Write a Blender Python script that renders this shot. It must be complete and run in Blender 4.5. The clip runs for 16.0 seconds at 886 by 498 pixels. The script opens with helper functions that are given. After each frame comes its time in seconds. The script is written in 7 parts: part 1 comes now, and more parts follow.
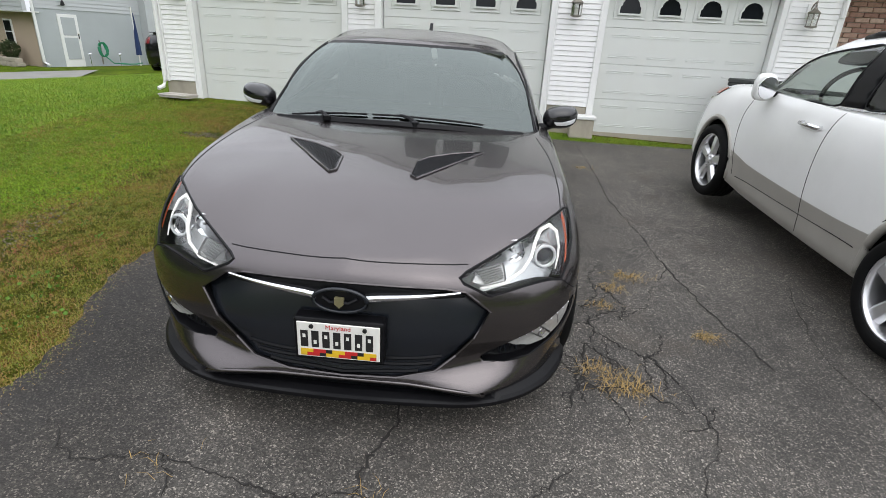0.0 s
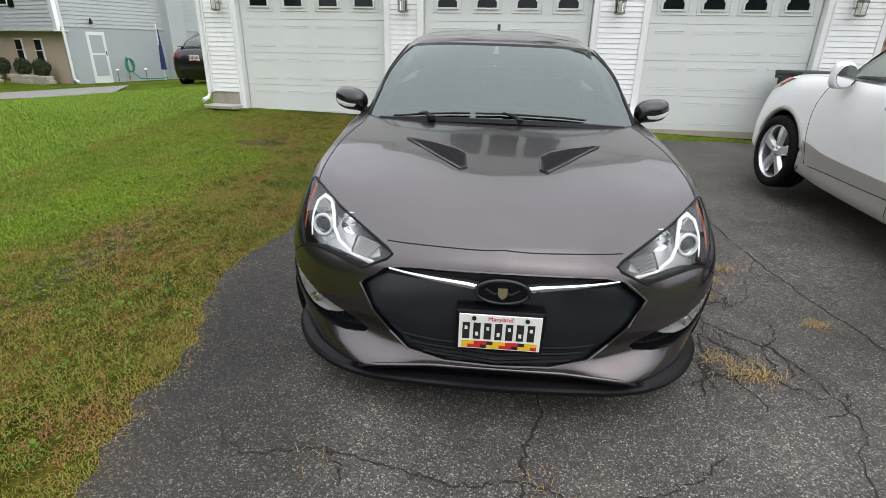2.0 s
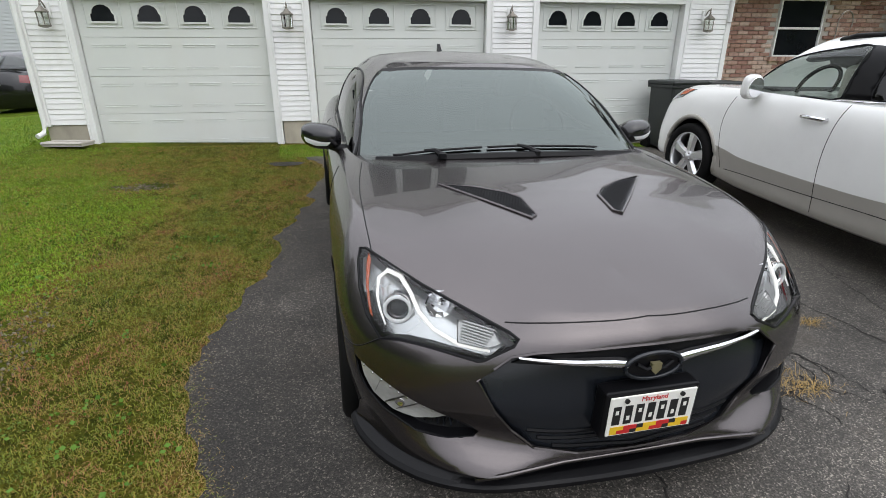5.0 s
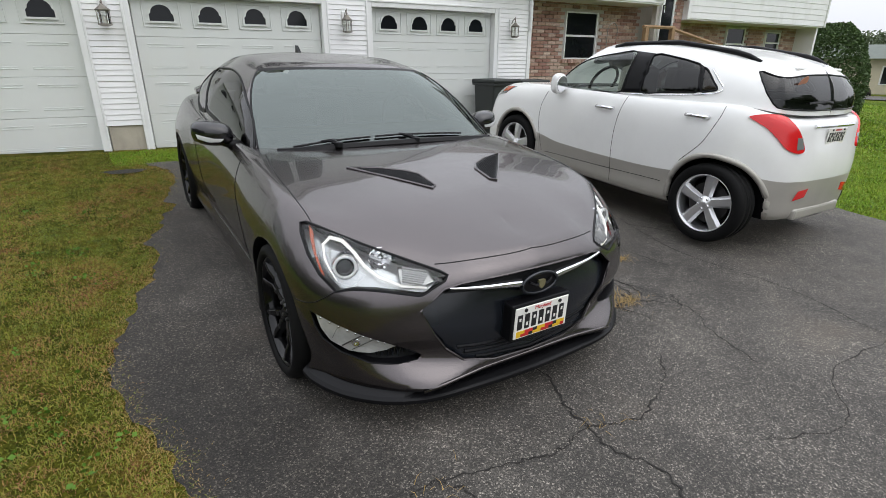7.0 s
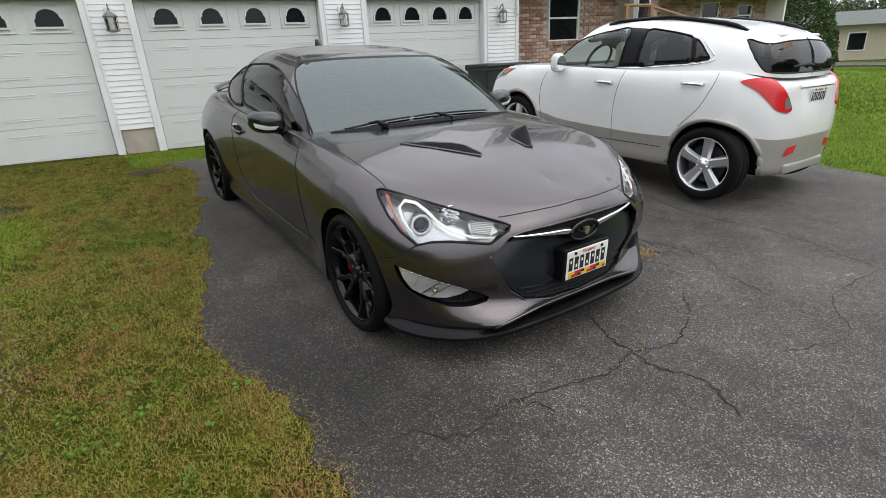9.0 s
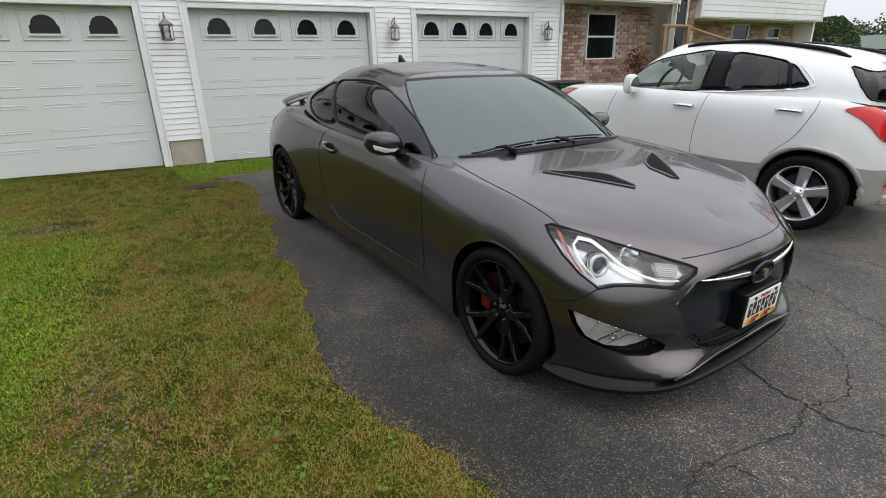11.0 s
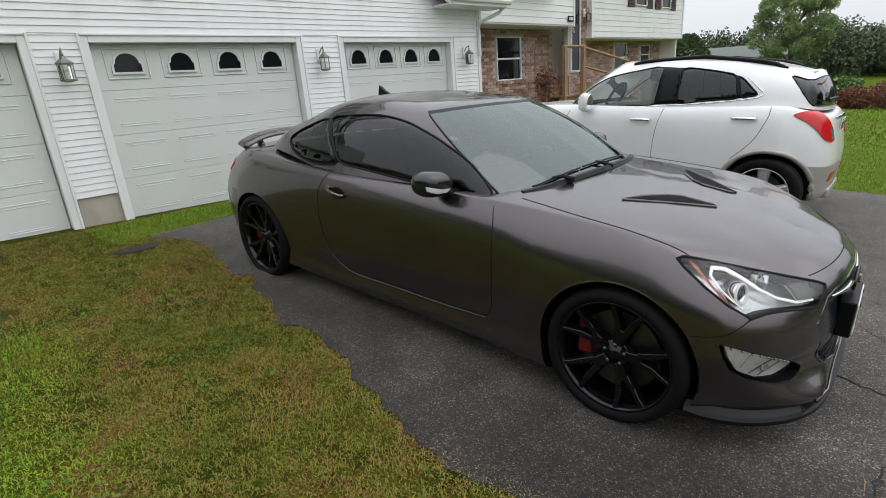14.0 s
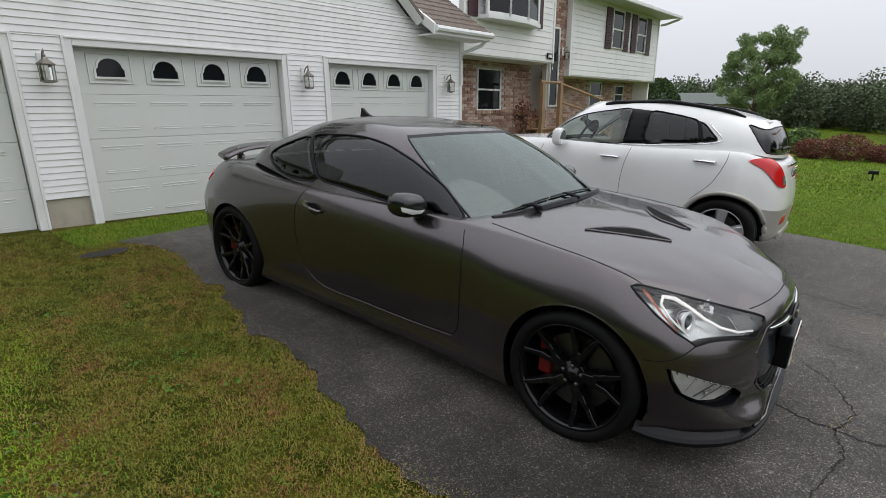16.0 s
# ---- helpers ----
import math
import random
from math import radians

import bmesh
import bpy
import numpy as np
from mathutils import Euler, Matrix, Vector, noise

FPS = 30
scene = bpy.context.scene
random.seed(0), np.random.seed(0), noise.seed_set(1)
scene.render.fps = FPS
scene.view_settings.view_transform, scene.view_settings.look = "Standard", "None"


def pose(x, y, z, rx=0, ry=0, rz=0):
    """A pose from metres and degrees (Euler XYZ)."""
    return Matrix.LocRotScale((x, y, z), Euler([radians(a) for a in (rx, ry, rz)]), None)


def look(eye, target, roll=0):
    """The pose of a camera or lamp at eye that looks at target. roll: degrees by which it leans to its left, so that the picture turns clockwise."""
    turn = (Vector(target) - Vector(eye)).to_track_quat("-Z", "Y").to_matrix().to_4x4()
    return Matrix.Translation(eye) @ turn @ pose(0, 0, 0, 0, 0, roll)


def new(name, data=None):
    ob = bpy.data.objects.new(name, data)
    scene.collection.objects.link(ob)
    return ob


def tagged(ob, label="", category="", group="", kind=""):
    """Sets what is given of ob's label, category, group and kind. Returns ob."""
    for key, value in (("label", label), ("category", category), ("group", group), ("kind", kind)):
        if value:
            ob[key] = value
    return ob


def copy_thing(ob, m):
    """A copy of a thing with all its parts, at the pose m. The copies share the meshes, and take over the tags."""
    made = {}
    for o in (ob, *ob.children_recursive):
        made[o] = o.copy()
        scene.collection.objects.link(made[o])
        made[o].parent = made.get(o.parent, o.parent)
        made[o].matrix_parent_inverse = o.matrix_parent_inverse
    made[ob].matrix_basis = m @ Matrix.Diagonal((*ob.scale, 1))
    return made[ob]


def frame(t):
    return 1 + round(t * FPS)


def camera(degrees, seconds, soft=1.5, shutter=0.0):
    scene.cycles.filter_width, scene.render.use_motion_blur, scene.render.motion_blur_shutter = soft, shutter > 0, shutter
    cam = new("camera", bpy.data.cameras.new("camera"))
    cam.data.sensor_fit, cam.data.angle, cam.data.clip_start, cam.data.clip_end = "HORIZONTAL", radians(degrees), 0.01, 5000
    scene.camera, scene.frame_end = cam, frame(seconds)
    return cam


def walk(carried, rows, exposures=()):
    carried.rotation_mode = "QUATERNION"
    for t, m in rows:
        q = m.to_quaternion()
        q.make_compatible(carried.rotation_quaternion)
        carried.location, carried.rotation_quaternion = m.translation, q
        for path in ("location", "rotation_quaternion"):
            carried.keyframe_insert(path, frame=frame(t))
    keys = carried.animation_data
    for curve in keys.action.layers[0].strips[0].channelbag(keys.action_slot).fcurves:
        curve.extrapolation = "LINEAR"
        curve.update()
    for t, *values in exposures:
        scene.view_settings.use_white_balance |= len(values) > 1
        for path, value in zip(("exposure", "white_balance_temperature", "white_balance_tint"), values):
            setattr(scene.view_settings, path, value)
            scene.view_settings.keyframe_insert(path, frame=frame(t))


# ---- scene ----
from mathutils.bvhtree import BVHTree

# camera path: seconds, eye, Euler turn
cam = camera(82.1, 16.0, soft=0.8)
PATH = [
    (0.0, -0.021, 0.059, 1.369, 67.855, -2.868, 1.239),
    (0.5, -0.088, -0.049, 1.353, 67.676, 0.288, 2.400),
    (1.0, -0.276, -0.102, 1.338, 68.000, 1.307, 1.237),
    (1.5, -0.414, -0.110, 1.337, 68.140, 0.306, 0.783),
    (2.0, -0.540, -0.002, 1.323, 68.351, -0.983, 1.791),
    (2.5, -0.667, 0.177, 1.343, 68.509, 0.648, 1.213),
    (3.0, -0.718, 0.297, 1.335, 68.366, 1.424, -2.329),
    (3.5, -0.806, 0.383, 1.331, 68.396, 0.612, -7.762),
    (4.0, -0.973, 0.484, 1.348, 69.238, 0.307, -12.033),
    (4.2, -1.013, 0.512, 1.358, 69.271, 0.245, -12.762),
    (6.3, -1.782, 0.475, 1.416, 70.450, -0.246, -25.486),
    (6.5, -1.783, 0.430, 1.420, 69.899, -0.501, -28.303),
    (7.0, -1.806, 0.246, 1.388, 69.754, -0.187, -34.763),
    (7.5, -1.928, 0.103, 1.332, 68.365, 1.739, -34.418),
    (8.0, -2.055, 0.092, 1.347, 67.644, 2.454, -35.161),
    (8.5, -2.182, 0.119, 1.346, 67.893, 3.077, -38.042),
    (9.0, -2.289, 0.169, 1.357, 68.756, 2.815, -37.682),
    (9.5, -2.398, 0.288, 1.375, 69.371, 2.042, -33.865),
    (9.7, -2.436, 0.376, 1.393, 69.293, 2.053, -32.992),
    (11.8, -2.894, 1.100, 1.428, 70.540, 1.263, -40.040),
    (12.0, -2.913, 1.192, 1.431, 70.754, 1.775, -39.584),
    (12.5, -2.905, 1.387, 1.453, 71.024, 3.673, -40.718),
    (13.0, -2.946, 1.488, 1.465, 71.153, 4.408, -43.676),
    (13.5, -3.066, 1.600, 1.483, 71.497, 4.092, -48.809),
    (14.0, -3.162, 1.674, 1.493, 71.898, 4.130, -51.339),
    (14.5, -3.168, 1.691, 1.501, 71.516, 4.672, -51.677),
    (15.0, -3.210, 1.725, 1.515, 73.064, 3.556, -51.355),
    (15.5, -3.240, 1.709, 1.527, 75.645, 1.813, -49.609),
    (16.0, -3.243, 1.600, 1.505, 74.461, 0.365, -53.370),
]
walk(cam, [(t, pose(x, y, z, rx, ry, rz)) for t, x, y, z, rx, ry, rz in PATH],
     exposures=[(0.0, 0.17), (4.0, 0.13), (6.5, 0.02), (8.0, 0.03), (9.5, -0.02), (12.5, -0.12), (14.5, -0.14), (15.0, -0.16), (15.5, -0.46), (16.0, -0.36)])

# ---- light: bright overcast sky, soft high sun from behind the walker, over the open side of the plot ----
SUN_EL, SUN_AZ = radians(52), radians(150)
world = bpy.data.worlds.new("overcast")
scene.world = world
world.use_nodes = True
wn, wl = world.node_tree.nodes, world.node_tree.links
wn.clear()
w_out, w_bg, w_sky, w_hsv, w_mix = (wn.new(k) for k in ("ShaderNodeOutputWorld", "ShaderNodeBackground", "ShaderNodeTexSky", "ShaderNodeHueSaturation", "ShaderNodeMix"))
w_sky.sky_type, w_sky.sun_disc = "NISHITA", False
w_sky.sun_elevation, w_sky.sun_rotation = SUN_EL, SUN_AZ
w_sky.air_density, w_sky.dust_density = 1.0, 4.0
w_hsv.inputs["Saturation"].default_value = 0.22
w_mix.data_type = "RGBA"
w_mix.inputs["Factor"].default_value = 0.72
# overcast: the zenith about twice as bright as the horizon
w_co, w_sep, w_map, w_mul = (wn.new(k) for k in ("ShaderNodeTexCoord", "ShaderNodeSeparateXYZ", "ShaderNodeMapRange", "ShaderNodeMix"))
w_map.inputs["From Min"].default_value, w_map.inputs["From Max"].default_value = 0.0, 1.0
w_map.inputs["To Min"].default_value, w_map.inputs["To Max"].default_value = 1.14, 2.65
w_mul.data_type, w_mul.blend_type = "RGBA", "MULTIPLY"
w_mul.inputs["Factor"].default_value = 1.0
w_mul.inputs["A"].default_value = (8.95, 9.25, 9.95, 1)
wl.new(w_co.outputs["Generated"], w_sep.inputs[0])
wl.new(w_sep.outputs["Z"], w_map.inputs[0])
wl.new(w_map.outputs[0], w_mul.inputs["B"])
wl.new(w_mul.outputs["Result"], w_mix.inputs["B"])
wl.new(w_sky.outputs[0], w_hsv.inputs["Color"])
wl.new(w_hsv.outputs[0], w_mix.inputs["A"])
wl.new(w_mix.outputs["Result"], w_bg.inputs[0])
w_bg.inputs[1].default_value = 0.105
wl.new(w_bg.outputs[0], w_out.inputs[0])
sun_data = bpy.data.lights.new("sun", "SUN")
sun_data.energy, sun_data.angle, sun_data.color = 0.4, radians(60), (1.0, 0.97, 0.93)
sun = new("sun", sun_data)
sun.matrix_world = look((0, 0, 20), Vector((0, 0, 20)) - Vector((math.sin(SUN_AZ) * math.cos(SUN_EL), math.cos(SUN_AZ) * math.cos(SUN_EL), math.sin(SUN_EL))))


# ---- materials ----
def nodes_of(name):
    m = bpy.data.materials.new(name)
    m.use_nodes = True
    return m, m.node_tree.nodes, m.node_tree.links, m.node_tree.nodes["Principled BSDF"]


def ramp(n, stops):
    r = n.new("ShaderNodeValToRGB")
    e = r.color_ramp.elements
    while len(e) < len(stops):
        e.new(0.5)
    for el, (p, c) in zip(e, stops):
        el.position, el.color = p, (*c, 1)
    return r


def tex(n, l, kind, scale, detail=4.0, coords="Object", stretch=None, rough=0.6):
    t = n.new(kind)
    t.inputs["Scale"].default_value = scale
    if "Detail" in t.inputs:
        t.inputs["Detail"].default_value = detail
    if "Roughness" in t.inputs:
        t.inputs["Roughness"].default_value = rough
    c = n.new("ShaderNodeTexCoord")
    out = c.outputs[coords]
    if stretch:
        mp = n.new("ShaderNodeMapping")
        mp.inputs["Scale"].default_value = stretch
        l.new(out, mp.inputs[0])
        out = mp.outputs[0]
    l.new(out, t.inputs["Vector"])
    return t


def bump(n, l, src, bsdf, strength, distance):
    b = n.new("ShaderNodeBump")
    b.inputs["Strength"].default_value, b.inputs["Distance"].default_value = strength, distance
    l.new(src, b.inputs["Height"])
    l.new(b.outputs[0], bsdf.inputs["Normal"])
    return b


def mixed(n, l, fac, a, b, mode="MIX"):
    m = n.new("ShaderNodeMix")
    m.data_type, m.blend_type = "RGBA", mode
    for sock, v in (("Factor", fac), ("A", a), ("B", b)):
        if isinstance(v, (int, float)):
            m.inputs[sock].default_value = v
        elif isinstance(v, tuple):
            m.inputs[sock].default_value = (*v, 1)
        else:
            l.new(v, m.inputs[sock])
    return m.outputs["Result"]


def worn(name, color, rough=0.5, metal=0.0, vary=0.12, scale=3.0, fine=60.0, coat=0.0, relief=0.15, dirt=None, spec=0.5):
    """A plain surface with broad and fine variation of colour, gloss and relief."""
    m, n, l, b = nodes_of(name)
    big, small = tex(n, l, "ShaderNodeTexNoise", scale), tex(n, l, "ShaderNodeTexNoise", fine, 3)
    lo, hi = tuple(c * (1 - vary) for c in color), tuple(min(1, c * (1 + vary)) for c in color)
    r1 = ramp(n, [(0.3, lo), (0.7, hi)])
    l.new(big.outputs[0], r1.inputs[0])
    col = mixed(n, l, 0.25, r1.outputs[0], mixed(n, l, small.outputs[0], lo, hi))
    if dirt:
        st = tex(n, l, "ShaderNodeTexNoise", scale * 2.3, 6, stretch=(1, 1, 0.35))
        rr = ramp(n, [(0.52, (0, 0, 0)), (0.75, (0.55, 0.55, 0.55))])
        l.new(st.outputs[0], rr.inputs[0])
        col = mixed(n, l, rr.outputs[0], col, dirt)
    l.new(col, b.inputs["Base Color"])
    mr = n.new("ShaderNodeMapRange")
    mr.inputs["To Min"].default_value, mr.inputs["To Max"].default_value = max(0.02, rough * 0.8), min(1, rough * 1.2)
    l.new(big.outputs[0], mr.inputs[0])
    l.new(mr.outputs[0], b.inputs["Roughness"])
    b.inputs["Metallic"].default_value, b.inputs["Coat Weight"].default_value = metal, coat
    b.inputs["Specular IOR Level"].default_value = spec
    b.inputs["Coat Roughness"].default_value = 0.03
    if relief:
        bump(n, l, small.outputs[0], b, relief, 0.002)
    return m


def paint(name, color, metal, flake, dusty=0.12, rough=0.27):
    """Car paint: flakes under a clear coat."""
    m, n, l, b = nodes_of(name)
    v = tex(n, l, "ShaderNodeTexVoronoi", 900)
    dust = tex(n, l, "ShaderNodeTexNoise", 2.2, 6)
    lo, hi = tuple(c * (1 - flake) for c in color), tuple(c * (1 + flake) for c in color)
    col = mixed(n, l, v.outputs["Color"], lo, hi)
    rr = ramp(n, [(0.45, (0, 0, 0)), (0.8, (dusty, dusty, dusty))])
    l.new(dust.outputs[0], rr.inputs[0])
    col = mixed(n, l, rr.outputs[0], col, (0.3, 0.28, 0.25))
    l.new(col, b.inputs["Base Color"])
    b.inputs["Metallic"].default_value, b.inputs["Roughness"].default_value = metal, rough
    b.inputs["Coat Weight"].default_value, b.inputs["Coat Roughness"].default_value = 0.6, 0.03
    return m


def glass(name, tint, density, ior=1.62, gloss=(1, 1, 1)):
    """Window glass: a clear gloss over a tinted see-through sheet."""
    m, n, l, b = nodes_of(name)
    n.remove(b)
    out = n["Material Output"]
    tr, gl, mx, fr = n.new("ShaderNodeBsdfTransparent"), n.new("ShaderNodeBsdfGlossy"), n.new("ShaderNodeMixShader"), n.new("ShaderNodeFresnel")
    tr.inputs[0].default_value = (*(c * density for c in tint), 1)
    gl.inputs["Roughness"].default_value, gl.inputs[0].default_value = 0.015, (*gloss, 1)
    fr.inputs[0].default_value = ior
    sm = tex(n, l, "ShaderNodeTexNoise", 1.5, 4)
    mr = n.new("ShaderNodeMapRange")
    mr.inputs["To Min"].default_value, mr.inputs["To Max"].default_value = 0.006, 0.03
    l.new(sm.outputs[0], mr.inputs[0])
    l.new(mr.outputs[0], gl.inputs["Roughness"])
    l.new(fr.outputs[0], mx.inputs[0])
    l.new(tr.outputs[0], mx.inputs[1])
    l.new(gl.outputs[0], mx.inputs[2])
    l.new(mx.outputs[0], out.inputs[0])
    return m


def asphalt_mat():
    m, n, l, b = nodes_of("asphalt")
    stone = tex(n, l, "ShaderNodeTexVoronoi", 185, 0.0)
    grit = tex(n, l, "ShaderNodeTexNoise", 260, 2)
    big, mid = tex(n, l, "ShaderNodeTexNoise", 0.7, 6), tex(n, l, "ShaderNodeTexNoise", 5.0, 7, rough=0.7)
    base = ramp(n, [(0.3, (0.27, 0.252, 0.228)), (0.5, (0.43, 0.40, 0.36)), (0.72, (0.63, 0.585, 0.52))])
    l.new(big.outputs[0], base.inputs[0])
    r2 = ramp(n, [(0.35, (0.72, 0.72, 0.72)), (0.7, (1.2, 1.19, 1.17))])
    l.new(mid.outputs[0], r2.inputs[0])
    col = mixed(n, l, 1.0, base.outputs[0], r2.outputs[0], "MULTIPLY")
    r3 = ramp(n, [(0.0, (0.10, 0.10, 0.10)), (0.55, (0.17, 0.17, 0.17)), (0.80, (0.26, 0.258, 0.255)), (0.92, (0.42, 0.41, 0.40)), (1.0, (0.8, 0.785, 0.755))])
    one = n.new("ShaderNodeSeparateColor")
    l.new(stone.outputs["Color"], one.inputs[0])
    l.new(one.outputs[0], r3.inputs[0])
    col = mixed(n, l, 1.0, col, r3.outputs[0], "MULTIPLY")
    brown = tex(n, l, "ShaderNodeTexNoise", 1.3, 5)
    r4 = ramp(n, [(0.56, (0, 0, 0)), (0.72, (0.45, 0.45, 0.45))])
    l.new(brown.outputs[0], r4.inputs[0])
    col = mixed(n, l, r4.outputs[0], col, (0.10, 0.082, 0.064))
    # darker asphalt along the lawn plus painted shade beside the car, with wandering edge
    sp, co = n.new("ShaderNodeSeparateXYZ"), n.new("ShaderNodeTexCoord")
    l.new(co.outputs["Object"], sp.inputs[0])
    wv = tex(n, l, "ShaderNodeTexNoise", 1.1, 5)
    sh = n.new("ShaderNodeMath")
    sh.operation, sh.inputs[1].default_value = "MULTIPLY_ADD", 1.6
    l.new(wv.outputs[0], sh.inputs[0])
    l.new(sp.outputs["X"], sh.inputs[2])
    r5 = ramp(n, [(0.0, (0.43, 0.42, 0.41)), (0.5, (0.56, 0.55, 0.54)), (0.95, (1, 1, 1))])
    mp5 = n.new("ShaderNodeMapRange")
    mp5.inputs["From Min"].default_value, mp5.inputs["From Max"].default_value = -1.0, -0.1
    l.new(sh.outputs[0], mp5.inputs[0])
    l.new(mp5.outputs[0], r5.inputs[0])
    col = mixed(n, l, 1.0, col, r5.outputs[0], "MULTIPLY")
    l.new(col, b.inputs["Base Color"])
    rg = n.new("ShaderNodeMapRange")
    rg.inputs["To Min"].default_value, rg.inputs["To Max"].default_value = 0.6, 0.9
    b.inputs["Specular IOR Level"].default_value = 0.3
    l.new(mid.outputs[0], rg.inputs[0])
    l.new(rg.outputs[0], b.inputs["Roughness"])
    h = n.new("ShaderNodeMath")
    h.operation = "ADD"
    l.new(stone.outputs["Distance"], h.inputs[0])
    l.new(grit.outputs[0], h.inputs[1])
    bump(n, l, h.outputs[0], b, 0.45, 0.004)
    return m


def grass_ground():
    m, n, l, b = nodes_of("turf")
    big, mid, fine = tex(n, l, "ShaderNodeTexNoise", 0.35, 5), tex(n, l, "ShaderNodeTexNoise", 3.5, 6), tex(n, l, "ShaderNodeTexNoise", 70, 4)
    r1 = ramp(n, [(0.35, (0.065, 0.115, 0.006)), (0.55, (0.095, 0.145, 0.008)), (0.7, (0.115, 0.105, 0.018))])
    l.new(big.outputs[0], r1.inputs[0])
    # brown thatch shows between the thin blades beside the drive
    co, sp, edge = n.new("ShaderNodeTexCoord"), n.new("ShaderNodeSeparateXYZ"), n.new("ShaderNodeMath")
    l.new(co.outputs["Object"], sp.inputs[0])
    edge.operation, edge.inputs[1].default_value = "MULTIPLY_ADD", 1.2
    l.new(mid.outputs[0], edge.inputs[0])
    l.new(sp.outputs["X"], edge.inputs[2])
    zone = n.new("ShaderNodeMapRange")
    zone.inputs["From Min"].default_value, zone.inputs["From Max"].default_value = -6.0, 6.0
    l.new(edge.outputs[0], zone.inputs[0])
    near = ramp(n, [(0.27, (0, 0, 0)), (0.32, (1, 1, 1)), (0.85, (1, 1, 1)), (0.9, (0, 0, 0))])
    l.new(zone.outputs[0], near.inputs[0])
    thatch = ramp(n, [(0.35, (0.052, 0.068, 0.006)), (0.55, (0.078, 0.078, 0.010)), (0.7, (0.115, 0.066, 0.022))])
    l.new(mid.outputs[0], thatch.inputs[0])
    turf = mixed(n, l, near.outputs[0], r1.outputs[0], thatch.outputs[0])
    r2 = ramp(n, [(0.3, (0.55, 0.55, 0.5)), (0.7, (1.35, 1.3, 1.2))])
    l.new(mid.outputs[0], r2.inputs[0])
    r3 = ramp(n, [(0.3, (0.35, 0.35, 0.35)), (0.7, (1.5, 1.5, 1.5))])
    l.new(fine.outputs[0], r3.inputs[0])
    col = mixed(n, l, 1.0, mixed(n, l, 1.0, turf, r2.outputs[0], "MULTIPLY"), r3.outputs[0], "MULTIPLY")
    l.new(col, b.inputs["Base Color"])
    b.inputs["Roughness"].default_value = 0.95
    b.inputs["Specular IOR Level"].default_value = 0.08
    bump(n, l, fine.outputs[0], b, 0.9, 0.03)
    return m


def blade_mat(name, stops, patchy=0.95):
    """Leaves and blades: colour by piece and by place."""
    m, n, l, b = nodes_of(name)
    g = n.new("ShaderNodeNewGeometry")
    big = tex(n, l, "ShaderNodeTexNoise", 2.2, 6, rough=0.72)
    add = n.new("ShaderNodeMath")
    add.operation = "MULTIPLY_ADD"
    add.inputs[1].default_value, add.inputs[2].default_value = 0.42, 0.355 - 0.5 * patchy
    l.new(g.outputs["Random Per Island"], add.inputs[0])
    a2 = n.new("ShaderNodeMath")
    a2.operation = "MULTIPLY_ADD"
    a2.inputs[1].default_value = patchy
    l.new(big.outputs[0], a2.inputs[0])
    l.new(add.outputs[0], a2.inputs[2])
    r = ramp(n, stops)
    l.new(a2.outputs[0], r.inputs[0])
    l.new(r.outputs[0], b.inputs["Base Color"])
    b.inputs["Roughness"].default_value = 0.6
    b.inputs["Specular IOR Level"].default_value = 0.25
    return m


def brick_mat(name, stops):
    m, n, l, b = nodes_of(name)
    o = n.new("ShaderNodeObjectInfo")
    g = n.new("ShaderNodeNewGeometry")
    add = n.new("ShaderNodeMath")
    add.operation = "ADD"
    l.new(o.outputs["Random"], add.inputs[0])
    l.new(g.outputs["Random Per Island"], add.inputs[1])
    fr = n.new("ShaderNodeMath")
    fr.operation = "FRACT"
    l.new(add.outputs[0], fr.inputs[0])
    r = ramp(n, stops)
    l.new(fr.outputs[0], r.inputs[0])
    t = tex(n, l, "ShaderNodeTexNoise", 22, 5)
    r2 = ramp(n, [(0.3, (0.75, 0.75, 0.75)), (0.7, (1.2, 1.2, 1.2))])
    l.new(t.outputs[0], r2.inputs[0])
    l.new(mixed(n, l, 1.0, r.outputs[0], r2.outputs[0], "MULTIPLY"), b.inputs["Base Color"])
    b.inputs["Roughness"].default_value = 0.85
    bump(n, l, t.outputs[0], b, 0.4, 0.006)
    return m


def glow(name, color, strength):
    m, n, l, b = nodes_of(name)
    b.inputs["Base Color"].default_value = (*color, 1)
    b.inputs["Emission Color"].default_value = (*color, 1)
    b.inputs["Emission Strength"].default_value = strength
    return m


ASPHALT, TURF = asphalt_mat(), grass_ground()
CRACK = worn("crack_dirt", (0.018, 0.016, 0.014), 0.95, vary=0.4, fine=30)
SIDING = worn("white_vinyl", (0.80, 0.80, 0.79), 0.45, vary=0.03, scale=1.2, fine=90, relief=0.08, dirt=(0.62, 0.62, 0.58))
NSIDING = worn("grey_vinyl", (0.45, 0.47, 0.48), 0.5, vary=0.05, scale=1.2)
DOORPAINT = worn("garage_door_paint", (0.645, 0.665, 0.635), 0.42, vary=0.04, scale=0.9, fine=140, relief=0.1, dirt=(0.63, 0.635, 0.585))
TRIM = worn("white_trim", (0.78, 0.785, 0.77), 0.4, vary=0.03, fine=50, relief=0.05, dirt=(0.68, 0.68, 0.65))
CONCRETE = worn("concrete", (0.40, 0.365, 0.295), 0.9, vary=0.2, scale=2.5, fine=70, relief=0.5, dirt=(0.25, 0.23, 0.19))
STUCCO = worn("grey_stucco", (0.40, 0.43, 0.44), 0.85, vary=0.06, scale=1.0, fine=120, relief=0.4)
